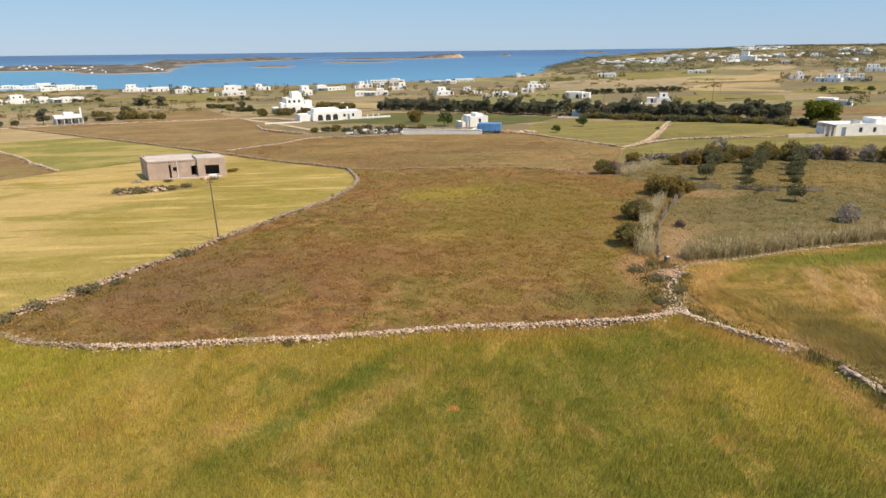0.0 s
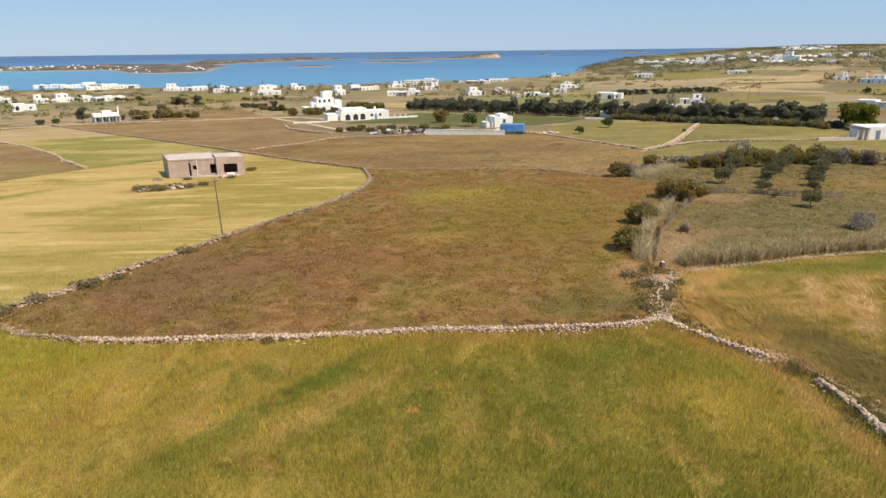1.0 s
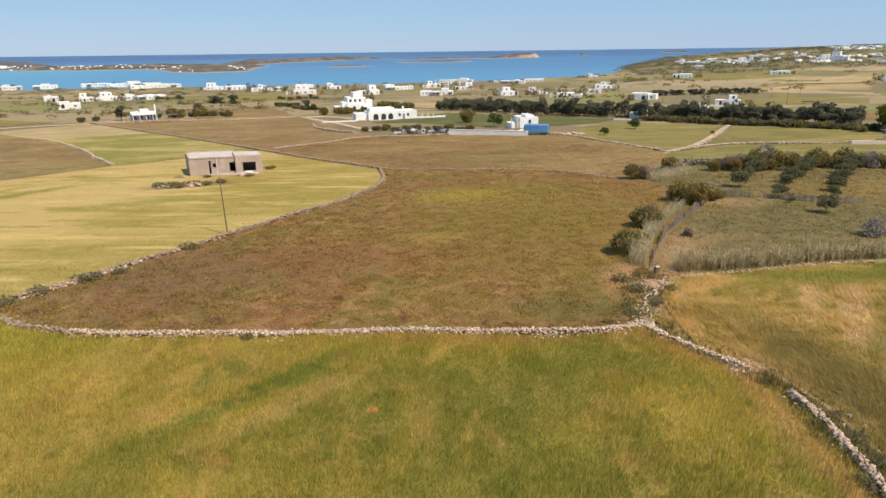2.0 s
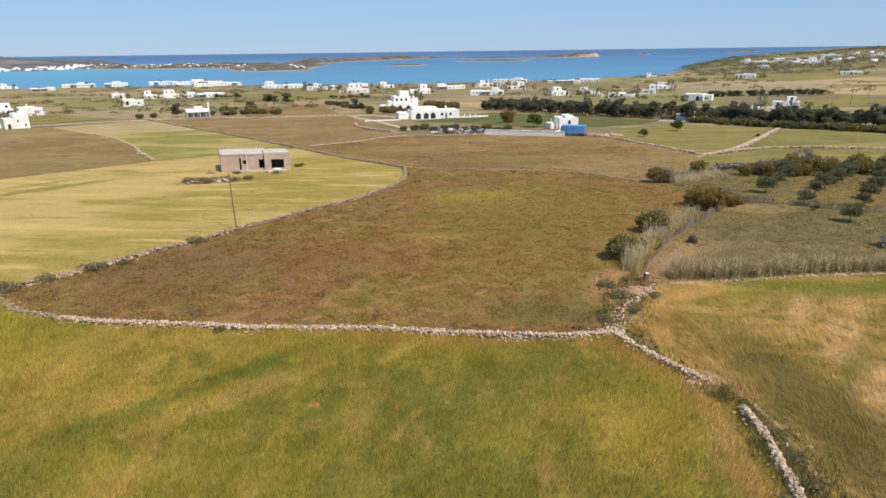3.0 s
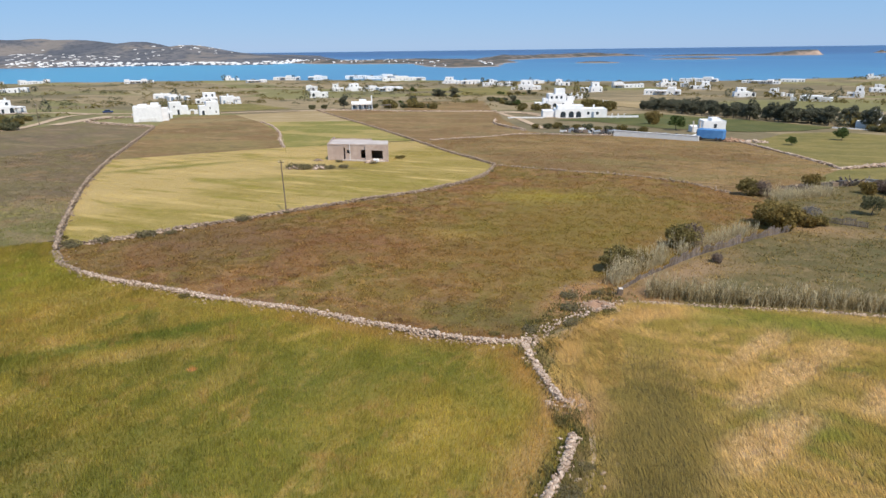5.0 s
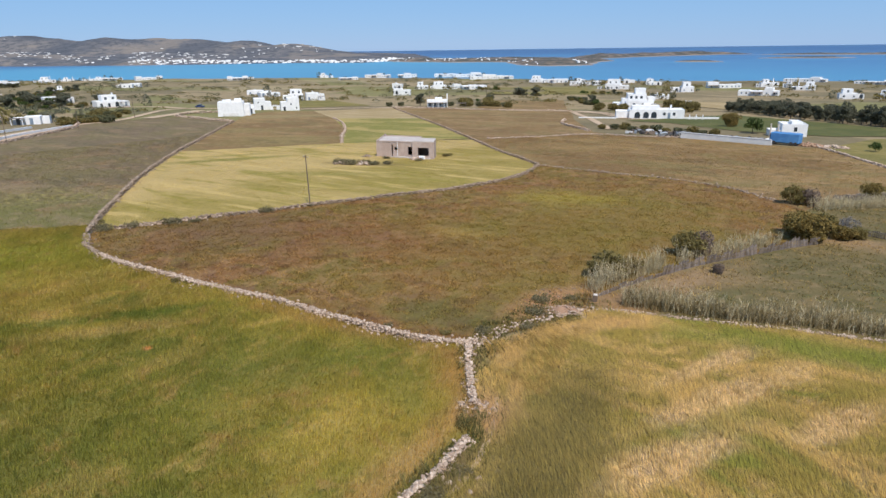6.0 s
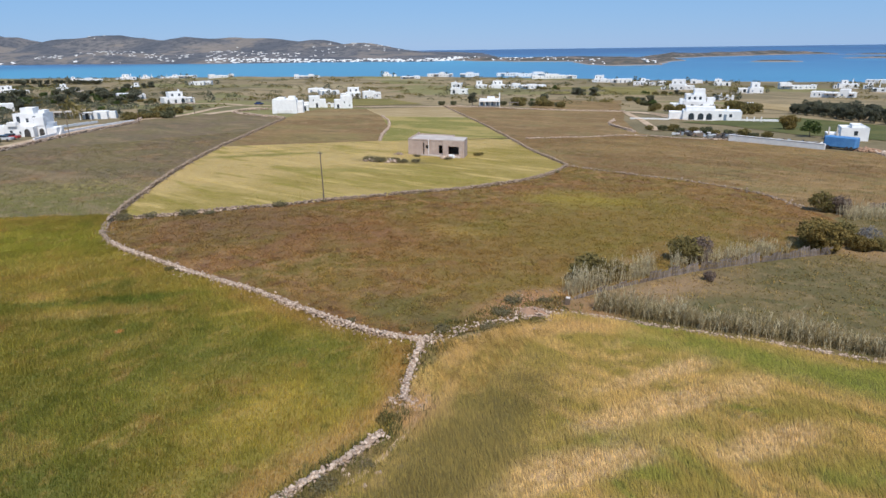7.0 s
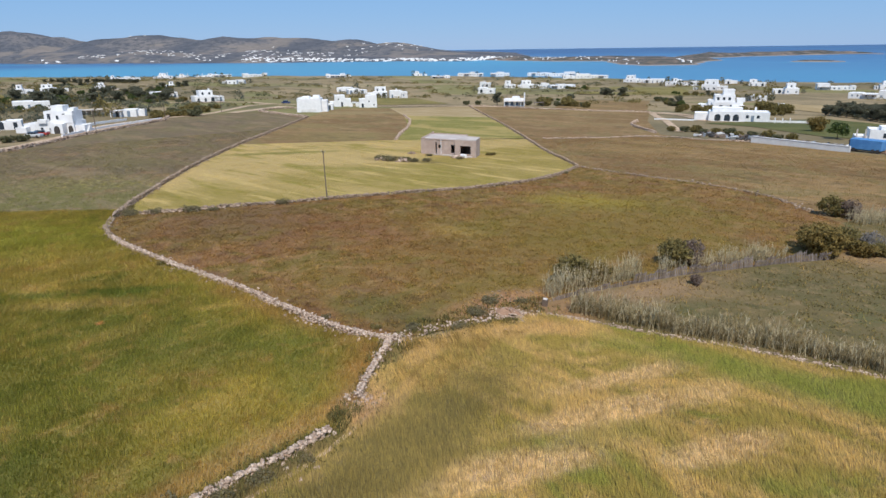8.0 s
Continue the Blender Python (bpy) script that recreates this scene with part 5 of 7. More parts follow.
# ---- fences of pallets ----
def slab(bm, lo, hi):
    """A box between two corners."""
    (ax, ay, az), (bx, by, bz) = lo, hi
    m = Matrix.Translation(((ax + bx) / 2, (ay + by) / 2, (az + bz) / 2)) @ Matrix.Diagonal((bx - ax, by - ay, bz - az, 1))
    bmesh.ops.create_cube(bm, size=1.0, matrix=m)


def one_slab(name, lo, hi, material, parent, label="", bevel=0.0):
    bm = bmesh.new()
    slab(bm, lo, hi)
    if bevel:
        bmesh.ops.bevel(bm, geom=bm.edges[:], offset=bevel, segments=1, affect="EDGES")
    return part(name, bm, material, parent, label)


def pallet_model():
    ob = empty("pallet", Matrix.Identity(4))
    for i in range(7):
        x = -0.6 + i * 0.178
        one_slab("slat", (x, -0.075, 0.02 * (i % 3)), (x + 0.1, -0.055, 0.94 + 0.06 * ((i * 5) % 4)), WOOD_GREY, ob)
    for z in (0.14, 0.8):
        one_slab("rail", (-0.6, -0.055, z), (0.6, 0.02, z + 0.07), WOOD_GREY, ob)
    return ob


PALLET = [pallet_model(), False]


def set_pallet(x, y, rot, lean=0.0, high=1.0, roll=0.0):
    m = pose(x, y, ground(x, y) - 0.06, lean, roll, rot) @ Matrix.Diagonal((1, 1, high, 1))
    if PALLET[1]:
        ob = copy_thing(PALLET[0], m)
    else:
        ob = PALLET[0]
        PALLET[1] = True
    ob.matrix_basis = m
    return tagged(ob, "weathered grey wooden pallet set upright as a fence", "pallet", "pallets of a fence")


def pallet_fence(line, gap=1.24, low=0):
    q = smooth_line(line, 0.2)
    seg = np.hypot(*np.diff(q, axis=0).T)
    along = np.concatenate([[0], np.cumsum(seg)])
    for k, s in enumerate(np.arange(gap / 2, along[-1], gap)):
        x, y = np.interp(s, along, q[:, 0]), np.interp(s, along, q[:, 1])
        x2, y2 = np.interp(s + 0.3, along, q[:, 0]), np.interp(s + 0.3, along, q[:, 1])
        x1, y1 = np.interp(s - 0.3, along, q[:, 0]), np.interp(s - 0.3, along, q[:, 1])
        rot = math.degrees(math.atan2(y2 - y1, x2 - x1))
        set_pallet(float(x), float(y), rot + (k * 37 % 15) - 7, (k * 53 % 29) - 14, (0.62 + 0.1 * (k * 7 % 5)) * (0.55 if k < low else 1.0), (k * 31 % 11) - 5)


pallet_fence([(24.6, 55.8), (25.3, 58.4), (27.0, 62.7), (29.8, 69.0), (32.5, 73.5), (35.2, 78.0), (38.2, 82.3)], 1.2, 7)
pallet_fence([(41.8, 89.0), (43.5, 88.6), (46.4, 87.8)])
pallet_fence([(48.0, 87.2), (50.5, 85.6), (53.2, 84.0)])
pallet_fence([(54.0, 83.0), (58.6, 83.2)])
_b = bmesh.new()
slab(_b, (-0.24, -0.22, 0), (0.24, 0.22, 0.75))
_bar = part("drum", _b, WOOD_POLE)
_bar.matrix_basis = pose(24.6, 54.5, ground(24.5, 54.5) - 0.02, 7, 5, 20) @ Matrix.Diagonal((0.8, 0.8, 0.8, 1))
one_slab("lid", (-0.19, -0.17, 0.75), (0.19, 0.17, 0.79), CREAM, _bar, "pale cover")
tagged(_bar, "dark bin with a pale cover at a field corner", "bin")


# ---- the collapsed shed and rails behind the field's corner ----
def collapsed_shed():
    """Grey boards fallen against one another over a low stone base."""
    r = random.Random(31)
    ob = empty("collapsed_shed", pose(47.8, 117.2, ground(47.8, 117.2) - 0.05, 0, 0, 32), "collapsed shed of grey weathered boards with a dark gap", "shed")
    one_slab("wall", (-2.3, -0.4, 0), (-1.4, 0.4, 0.7), STONE_OLD, ob, "rough stone wall stub")
    # solid dark block stands in for the shade inside the gap
    one_slab("doorway_shade", (-1.35, -0.3, 0), (-0.8, 0.4, 0.9), DARK, ob, "solid dark block painted as the shade of an opening")
    for k in range(34):
        one = one_slab("board", (-0.08, -0.02, 0), (0.08, 0.02, r.uniform(1.2, 2.4)), WOOD_GREY, ob)
        one.matrix_basis = pose(r.uniform(-1.2, 4.6), r.uniform(-0.6, 0.8), 0, r.uniform(-65, 40), r.uniform(20, 80), r.uniform(0, 180))
    for k in range(8):
        one = one_slab("sheet", (-0.5, -0.015, 0), (0.5, 0.015, r.uniform(0.9, 1.4)), STEEL, ob, "bent grey roofing sheet")
        one.matrix_basis = pose(r.uniform(-0.8, 4.2), r.uniform(-0.7, 0.7), 0.05, r.uniform(25, 70), 0, r.uniform(-30, 30))


collapsed_shed()
pallet_fence([(38.6, 110.4), (41.0, 110.6), (43.4, 111.7)])
pallet_fence([(53.0, 120.0), (55.5, 121.0), (58.5, 121.5)])


# ---- power poles ----
def pole(x, y, high, lean=(0.0, 0.0), label="brown wooden power pole", arm=True, thick=0.085):
    ob = empty("power_pole", pose(x, y, ground(x, y), lean[0], lean[1], 0), label, "power pole")
    bm = bmesh.new()
    limb(bm, (0, 0, -0.2), (0, 0, high), thick, thick * 0.7, 10)
    part("post", bm, WOOD_POLE, ob)
    if arm:
        arm_ob = one_slab("crossarm", (-0.45, -0.03, high - 0.32), (0.45, 0.03, high - 0.25), WOOD_POLE, ob, "dark timber crossarm")
        for k in (-0.38, 0.0, 0.38):
            bm = bmesh.new()
            limb(bm, (k, 0, high - 0.25), (k, 0, high - 0.13), 0.028, 0.02, 8)
            part("insulator", bm, WHITE, arm_ob, "white insulator")
    return ob


pole(-19.6, 69.0, 6.7, (0, -1.6), "leaning brown wooden power pole beside a wall")
plant("cushion", -19.3, 68.6, 0.5, 0, 1.4, "dark weeds at the foot of a pole", "scrub", "low scrub along the walls")


# ---- the unfinished house ----
def pierced(bm, a, b, z0, z1, thick, holes):
    """An upright wall from a to b in the plan, with openings (from, to, sill, head) measured along it."""
    a, b = Vector((*a, 0)), Vector((*b, 0))
    run = (b - a).length
    m = Matrix.Translation(a) @ Matrix.Rotation(math.atan2(b.y - a.y, b.x - a.x), 4, "Z")
    cuts = sorted({0.0, run, *[h[0] for h in holes], *[h[1] for h in holes]})
    for p, q in zip(cuts, cuts[1:]):
        hs = [h for h in holes if h[0] <= p + 1e-6 and h[1] >= q - 1e-6]
        spans = [(z0, z1)] if not hs else [(z0, z0 + hs[0][2]), (z0 + hs[0][3], z1)]
        for lo, hi in spans:
            if hi - lo > 0.01:
                w = m @ Matrix.Translation(((p + q) / 2, thick / 2, (lo + hi) / 2)) @ Matrix.Diagonal((q - p, thick, hi - lo, 1))
                bmesh.ops.create_cube(bm, size=1.0, matrix=w)


def ring_slab(bm, pts, z0, z1):
    vs = [bm.verts.new((x, y, z0)) for x, y in pts]
    f = bm.faces.new(vs)
    r = bmesh.ops.extrude_face_region(bm, geom=[f])
    for v in [g for g in r["geom"] if isinstance(g, bmesh.types.BMVert)]:
        v.co.z = z1
    bmesh.ops.recalc_face_normals(bm, faces=bm.faces[:])


def unfinished_house():
    z = ground(-36, 114) - 0.15
    h = empty("unfinished_house", Matrix.Identity(4), "unfinished single-storey house of grey-pink render with empty openings", "house")
    A, E, C, D = (-42.2, 111.9), (-34.2, 113.8), (-37.5, 121.5), (-46.0, 119.3)
    F, B, G, J = (-34.25, 113.25), (-29.8, 114.4), (-32.1, 118.7), (-36.3, 117.7)
    top = z + 3.25
    for name, a, b, holes in (("front_wall", A, E, [(3.35, 3.7, 0.0, 2.7), (4.0, 4.75, 1.55, 2.25), (6.9, 8.0, 0.7, 2.35)]), ("side_wall", D, A, [(0.9, 1.7, 1.2, 2.3), (3.0, 3.6, 1.3, 2.2), (5.6, 6.6, 0.2, 2.3)]),
                              ("back_wall", C, D, []), ("inner_wall", (-36.1, 118.2), C, [])):
        bm = bmesh.new()
        pierced(bm, a, b, z, top, 0.25, holes)
        part(name, bm, RENDERED, h)
    for name, a, b, holes in (("bay_front_wall", F, B, [(1.2, 3.5, 0.75, 2.35)]), ("bay_side_wall", B, G, []), ("bay_back_wall", G, J, []), ("bay_inner_wall", J, F, [])):
        bm = bmesh.new()
        pierced(bm, a, b, z, top + 0.2, 0.25, holes)
        part(name, bm, RENDERED, h)
    bm = bmesh.new()
    ring_slab(bm, [A, E, (-35.9, 117.6), C, D], top - 0.2, top - 0.02)
    part("roof_slab", bm, CONCRETE, h, "bare pale concrete roof")
    bm = bmesh.new()
    ring_slab(bm, [F, B, G, J], top + 0.2, top + 0.38)
    part("bay_roof_slab", bm, CONCRETE, h, "bare pale concrete roof")
    bm = bmesh.new()
    for a, b in ((A, E), (D, A), (C, D)):
        pierced(bm, a, b, top, top + 0.16, 0.2, [])
    part("parapet", bm, RENDERED, h)
    bm = bmesh.new()
    pierced(bm, (-39.0, 112.15), (-30.4, 113.7), z, z + 0.42, 0.5, [])
    part("plinth", bm, CONCRETE, h, "pale concrete ledge along the front")
    bm = bmesh.new()
    ring_slab(bm, [A, E, (-35.9, 117.6), C, D], z, z + 0.12)
    part("floor_slab", bm, CONCRETE, h)
    bm = bmesh.new()
    limb(bm, (-37.6, 112.9, z), (-37.6, 112.9, top + 0.1), 0.06, 0.06, 8)
    part("drainpipe", bm, WHITE, h, "white drainpipe")
    one_slab("box", (-32.5, 112.75, z), (-31.2, 113.4, z + 0.85), WHITE, h, "white block below the window opening", 0.12)
    bm = bmesh.new()
    slab(bm, (-45.2, 118.6, top), (-45.05, 119.1, top + 0.5))
    part("roof_upstand", bm, RENDERED, h)


unfinished_house()


# ---- white houses ----
def block(bm, w, d, h, at=(0, 0), z0=-0.6, rim=0.25, taper=0.0):
    """A cubic whitewashed volume with a parapet round its flat roof."""
    x, y = at
    r = bmesh.ops.create_cube(bm, size=1.0, matrix=Matrix.Translation((x, y, (h + z0) / 2)) @ Matrix.Diagonal((w, d, h - z0, 1)))
    top = max({f for v in r["verts"] for f in v.link_faces}, key=lambda f: f.calc_center_median().z)
    for v in top.verts:
        v.co.x += (x - v.co.x) * taper
        v.co.y += (y - v.co.y) * taper
    bmesh.ops.inset_region(bm, faces=[top], thickness=min(0.3, w * 0.1))
    for v in top.verts:
        v.co.z -= rim


def opening(parent, name, x, y, z, w, h, side, material, arch=False, frame_label=""):
    """A window or door on a face: side 0 front, 1 right, 2 left."""
    bm = bmesh.new()
    pts = [(-w / 2, 0), (w / 2, 0), (w / 2, h)]
    if arch:
        pts = [(-w / 2, 0), (w / 2, 0)] + [(w / 2 * math.cos(a), h - w / 2 + w / 2 * math.sin(a)) for a in [k * math.pi / 8 for k in range(9)]]
    else:
        pts = [(-w / 2, 0), (w / 2, 0), (w / 2, h), (-w / 2, h)]
    f = bm.faces.new([bm.verts.new((u, 0, v)) for u, v in pts])
    r = bmesh.ops.extrude_face_region(bm, geom=[f])
    for v in [g for g in r["geom"] if isinstance(g, bmesh.types.BMVert)]:
        v.co.y += 0.12
    bmesh.ops.recalc_face_normals(bm, faces=bm.faces[:])
    ob = part(name, bm, material, parent)
    ob.matrix_basis = pose(x, y, z, 0, 0, (0, 90, -90)[side])
    return ob


def facade(h, rnd, w, d, high, at=(0, 0), storeys=1, arch=0.2):
    """Windows and a door on the front and the sunny side of a volume."""
    x0, y0 = at
    n = max(1, int(w / 3.4))
    for s in range(storeys):
        for i in range(n):
            x = x0 - w / 2 + (i + 0.5 + rnd.uniform(-0.12, 0.12)) * w / n
            z = 0.9 + s * 3.0
            if z + 1.3 > high:
                continue
            if s == 0 and rnd.random() < 0.3:
                opening(h, "door", x, y0 - d / 2 - 0.03, 0.05, 1.0, 2.1, 0, SHUTTER if rnd.random() < 0.5 else PANE)
            elif rnd.random() < 0.8:
                a = rnd.random() < arch
                opening(h, "window", x, y0 - d / 2 - 0.03, 0.3 if a else z, 1.7 if a else rnd.choice((0.8, 1.0, 1.3)), 2.3 if a else rnd.choice((1.0, 1.2)), 0, PANE if rnd.random() < 0.7 else SHUTTER, a)
        for i in range(max(1, int(d / 4.5))):
            if rnd.random() < 0.6 and 0.9 + s * 3.0 + 1.2 < high:
                opening(h, "window", x0 + w / 2 + 0.03, y0 - d / 2 + (i + 0.5) * d / max(1, int(d / 4.5)), 0.9 + s * 3.0, 0.9, 1.1, 1, PANE)


HOUSE_WORDS = ("flat-roofed whitewashed house", "low white cubic house with a parapet", "white island house with small dark windows", "stepped white house of several cubes")


BUSHES = []          # garden bushes of the plain: x, y, radius, height over radius


def low_row(x, y, z, rot, w, d, h, rnd):
    """A long terrace of low white dwellings of uneven height and depth."""
    ob = empty("terrace_house", pose(x, y, z - 0.1, 0, 0, rot), "long low terrace of white flat-roofed dwellings near the shore", "house", "white terraces of the shore")
    at = -w / 2
    while at < w / 2 - 2:
        bw = min(rnd.uniform(4.5, 8.5), w / 2 - at)
        bh, bd, by = h * rnd.choice((0.6, 0.66, 0.72, 1.0)), d * rnd.uniform(0.75, 1.0), rnd.uniform(-1.2, 1.2)
        bm = bmesh.new()
        block(bm, bw - 0.06, bd, bh, (at + bw / 2, by))
        part("dwelling", bm, WHITE, ob)
        for k in range(rnd.choice((1, 2, 2))):
            opening(ob, "window", at + bw * (0.3 + 0.4 * k), by - bd / 2 - 0.03, 0.9, rnd.choice((0.8, 1.1)), 1.1, 0, rnd.choice((PANE, SHUTTER)))
        if rnd.random() < 0.35:
            one_slab("pergola_roof", (at + 0.4, by - bd / 2 - 2.2, 2.1), (at + bw - 0.4, by - bd / 2 - 0.02, 2.22), WOOD_GREY, ob)
        at += bw
    for k in range(3):
        BUSHES.append((x + rnd.uniform(-0.5, 0.5) * w, y + rnd.uniform(4, 9), rnd.uniform(1.0, 2.2), rnd.uniform(0.8, 1.5)))
    return ob


def village_house(x, y, rot, w, d, h, seed):
    """A whitewashed island house: one to three cubes, windows, a chimney."""
    rnd = random.Random(seed)
    z = min(ground(x + a, y + b) for a in (-w / 3, w / 3) for b in (-d / 3, d / 3))
    if w > 19:
        return low_row(x, y, z, rot, w, d, min(h, 4.6), rnd)
    two = h > 4.3
    words = HOUSE_WORDS[3] if two and w > 9 else HOUSE_WORDS[seed % 3]
    ob = empty("house", pose(x, y, z - 0.1, 0, 0, rot), words + (" near the shore" if y > 430 else " on the coastal plain"), "house", "white houses of the plain")
    low = max(2.6, h * 0.56) if two else h
    main = w if w < 6 else w * rnd.uniform(0.5, 0.75)
    side = rnd.choice((-1, 1))
    bm = bmesh.new()
    block(bm, main, d, low, (side * (w - main) / 2, 0))
    part("wall", bm, WHITE, ob)
    facade(ob, rnd, main, d, low, (side * (w - main) / 2, 0))
    if w - main > 1.5:
        rest, drop, back = w - main + 0.3, low * rnd.uniform(0.75, 0.95), rnd.uniform(-0.15, 0.3) * d
        bm = bmesh.new()
        block(bm, rest, d * 0.75, drop, (-side * (w - rest) / 2, back))
        part("wing", bm, WHITE, ob)
        facade(ob, rnd, rest, d * 0.75, drop, (-side * (w - rest) / 2, back), arch=0.4)
    if two:
        uw = max(3.0, main * rnd.uniform(0.5, 0.85))
        ux = side * (w - main) / 2 + rnd.uniform(-0.4, 0.4) * (main - uw)
        bm = bmesh.new()
        block(bm, uw, d * 0.7, h, (ux, d * 0.13), low - 0.3)
        part("upper_storey", bm, WHITE, ob)
        for i in range(max(1, int(uw / 3.2))):
            opening(ob, "window", ux - uw / 2 + (i + 0.5) * uw / max(1, int(uw / 3.2)), d * 0.13 - d * 0.35 - 0.03, low + 0.5, 1.0, 1.2, 0, PANE)
    if rnd.random() < 0.6:
        cx = rnd.uniform(-0.35, 0.35) * w
        one_slab("chimney", (cx, d * 0.1, low - 0.3), (cx + 0.6, d * 0.1 + 0.6, h + rnd.uniform(0.5, 1.1)), WHITE, ob)
    for k in range(rnd.choice((0, 0, 1)) if w > 7 else 0):
        aw, ad, ah = rnd.uniform(2.0, 3.6), rnd.uniform(2.5, 4.0), rnd.uniform(1.7, 2.3)
        ax, ay = rnd.choice((-1, 1)) * (w / 2 + aw / 2 + rnd.choice((-0.2, 1.5, 3.0))), rnd.uniform(-0.6, 0.5) * d
        bm = bmesh.new()
        block(bm, aw, ad, ah, (ax, ay))
        part("annexe", bm, WHITE, ob)
        if rnd.random() < 0.6:
            opening(ob, "door", ax, ay - ad / 2 - 0.03, 0.05, 0.9, 1.7, 0, rnd.choice((PANE, SHUTTER, DARK)))
    if rnd.random() < 0.55:
        gx, gw = rnd.uniform(-0.5, 0.5) * w, rnd.uniform(6, 16)
        one_slab("garden_wall", (gx - gw / 2, -d / 2 - 5.2, -0.8), (gx + gw / 2, -d / 2 - 4.9, rnd.uniform(0.5, 0.9)), rnd.choice((WHITE, CREAM)), ob)
    if rnd.random() < 0.5 and w > 7:
        sx = -side * w * 0.3
        for k in (-1.6, 1.6):
            one_slab("pergola_post", (sx + k - 0.12, -d / 2 - 2.3, -0.5), (sx + k + 0.12, -d / 2 - 2.05, 2.3), WHITE, ob)
        one_slab("pergola_roof", (sx - 2.0, -d / 2 - 2.5, 2.3), (sx + 2.0, -d / 2 - 0.02, 2.42), WOOD_GREY, ob)
    for k in range(rnd.choice((2, 3, 4, 5))):
        a, far = rnd.uniform(0, 6.283), rnd.uniform(0.62, 0.95) * max(w, d) + 2
        BUSHES.append((x + math.cos(a) * far, y + math.sin(a) * far, rnd.uniform(1.0, 2.6), rnd.uniform(0.8, 1.7)))
    return ob


village_house(-431.3, 155.4, 65, 10.2, 6.1, 5.6, 1)
village_house(-453.3, 178.4, 69, 12.8, 7.7, 5.1, 2)
village_house(-471.9, 221.2, 71, 13.0, 7.8, 5.0, 3)
village_house(-743.5, 341.5, 77, 9.0, 5.4, 4.6, 4)
village_house(-696.2, 337.3, 82, 22.6, 9.0, 6.3, 5)
village_house(-736.3, 398.5, 54, 17.1, 9.0, 6.2, 6)
village_house(-760.3, 435.2, 59, 11.6, 7.0, 4.5, 7)
village_house(-737.8, 451.8, 63, 18.8, 9.0, 4.5, 8)
village_house(-732.1, 471.8, 68, 22.6, 9.0, 4.8, 9)
village_house(-690.0, 492.5, 71, 30.4, 9.0, 5.1, 10)
village_house(-516.1, 352.9, 48, 14.0, 8.4, 3.3, 11)
village_house(-471.7, 272.2, 59, 6.3, 5.0, 4.7, 12)
village_house(-259.7, 107.0, 74, 13.2, 7.9, 3.4, 13)
village_house(-322.6, 194.2, 71, 14.3, 8.6, 3.3, 14)
village_house(-263.4, 188.4, 74, 14.7, 8.8, 5.6, 15)
village_house(-189.8, 115.5, 55, 7.9, 5.0, 2.6, 16)
village_house(-164.7, 72.4, 69, 6.1, 5.0, 2.6, 17)
village_house(-571.1, 531.3, 50, 30.3, 9.0, 6.5, 18)
village_house(-520.1, 615.8, 49, 10.5, 6.3, 5.1, 19)
village_house(-444.8, 572.6, 54, 20.5, 9.0, 8.6, 20)
village_house(-524.1, 363.6, 46, 17.9, 9.0, 3.2, 21)
village_house(-302.7, 314.9, 43, 13.6, 8.2, 3.2, 22)
village_house(-235.0, 280.1, 46, 11.5, 6.9, 5.9, 23)
village_house(-221.2, 283.5, 50, 10.4, 6.2, 4.2, 24)
village_house(-277.8, 302.1, 60, 12.8, 7.7, 2.8, 25)
village_house(-455.8, 640.6, 25, 30.6, 9.0, 5.9, 26)
village_house(-422.9, 655.9, 28, 22.5, 9.0, 5.2, 27)
village_house(-391.2, 688.8, 31, 25.3, 9.0, 5.9, 28)
village_house(-356.1, 688.4, 35, 39.2, 9.0, 5.7, 29)
village_house(-306.9, 651.0, 39, 48.0, 9.0, 6.4, 30)
village_house(-280.5, 442.4, 23, 8.2, 5.0, 4.2, 31)
village_house(-222.8, 369.2, 29, 11.4, 6.8, 3.7, 32)
village_house(-255.3, 441.3, 33, 8.9, 5.3, 5.6, 33)
village_house(-243.7, 452.8, 37, 15.9, 9.0, 5.6, 34)
village_house(-233.7, 458.1, 42, 6.2, 5.0, 3.9, 35)
village_house(-218.9, 459.1, 46, 19.5, 9.0, 5.9, 36)
village_house(-227.6, 602.9, 15, 15.3, 9.0, 6.1, 37)
village_house(-208.0, 601.9, 20, 18.6, 9.0, 3.5, 38)
village_house(-176.3, 566.1, 24, 10.5, 6.3, 5.6, 39)
village_house(-170.4, 570.9, 30, 11.5, 6.9, 4.6, 40)
village_house(-160.9, 576.8, 34, 7.6, 5.0, 3.2, 41)
village_house(-118.3, 501.7, 8, 16.2, 9.0, 7.4, 42)
village_house(-142.1, 610.2, 13, 9.7, 5.8, 3.8, 43)
village_house(-113.3, 585.4, 17, 13.0, 7.8, 5.3, 44)
village_house(-66.4, 482.4, 21, 14.5, 8.7, 6.7, 45)
village_house(-52.3, 556.2, 24, 24.5, 9.0, 7.6, 46)
village_house(-57.6, 390.5, 4, 9.5, 5.7, 2.6, 47)
village_house(-15.0, 459.2, -1, 22.6, 9.0, 5.8, 48)
village_house(3.5, 542.7, 3, 14.9, 8.9, 5.7, 49)
village_house(-11.5, 592.0, 10, 6.0, 5.0, 4.4, 50)
village_house(-25.9, 604.5, 17, 13.6, 8.2, 5.3, 51)
village_house(-5.8, 686.5, -10, 34.7, 9.0, 4.3, 52)
village_house(47.6, 661.0, -9, 31.1, 9.0, 3.5, 53)
village_house(74.8, 684.7, -5, 21.2, 9.0, 5.9, 54)
village_house(148.6, 767.8, -4, 11.5, 6.9, 4.5, 55)
village_house(34.1, 443.3, 10, 12.3, 7.4, 5.3, 56)
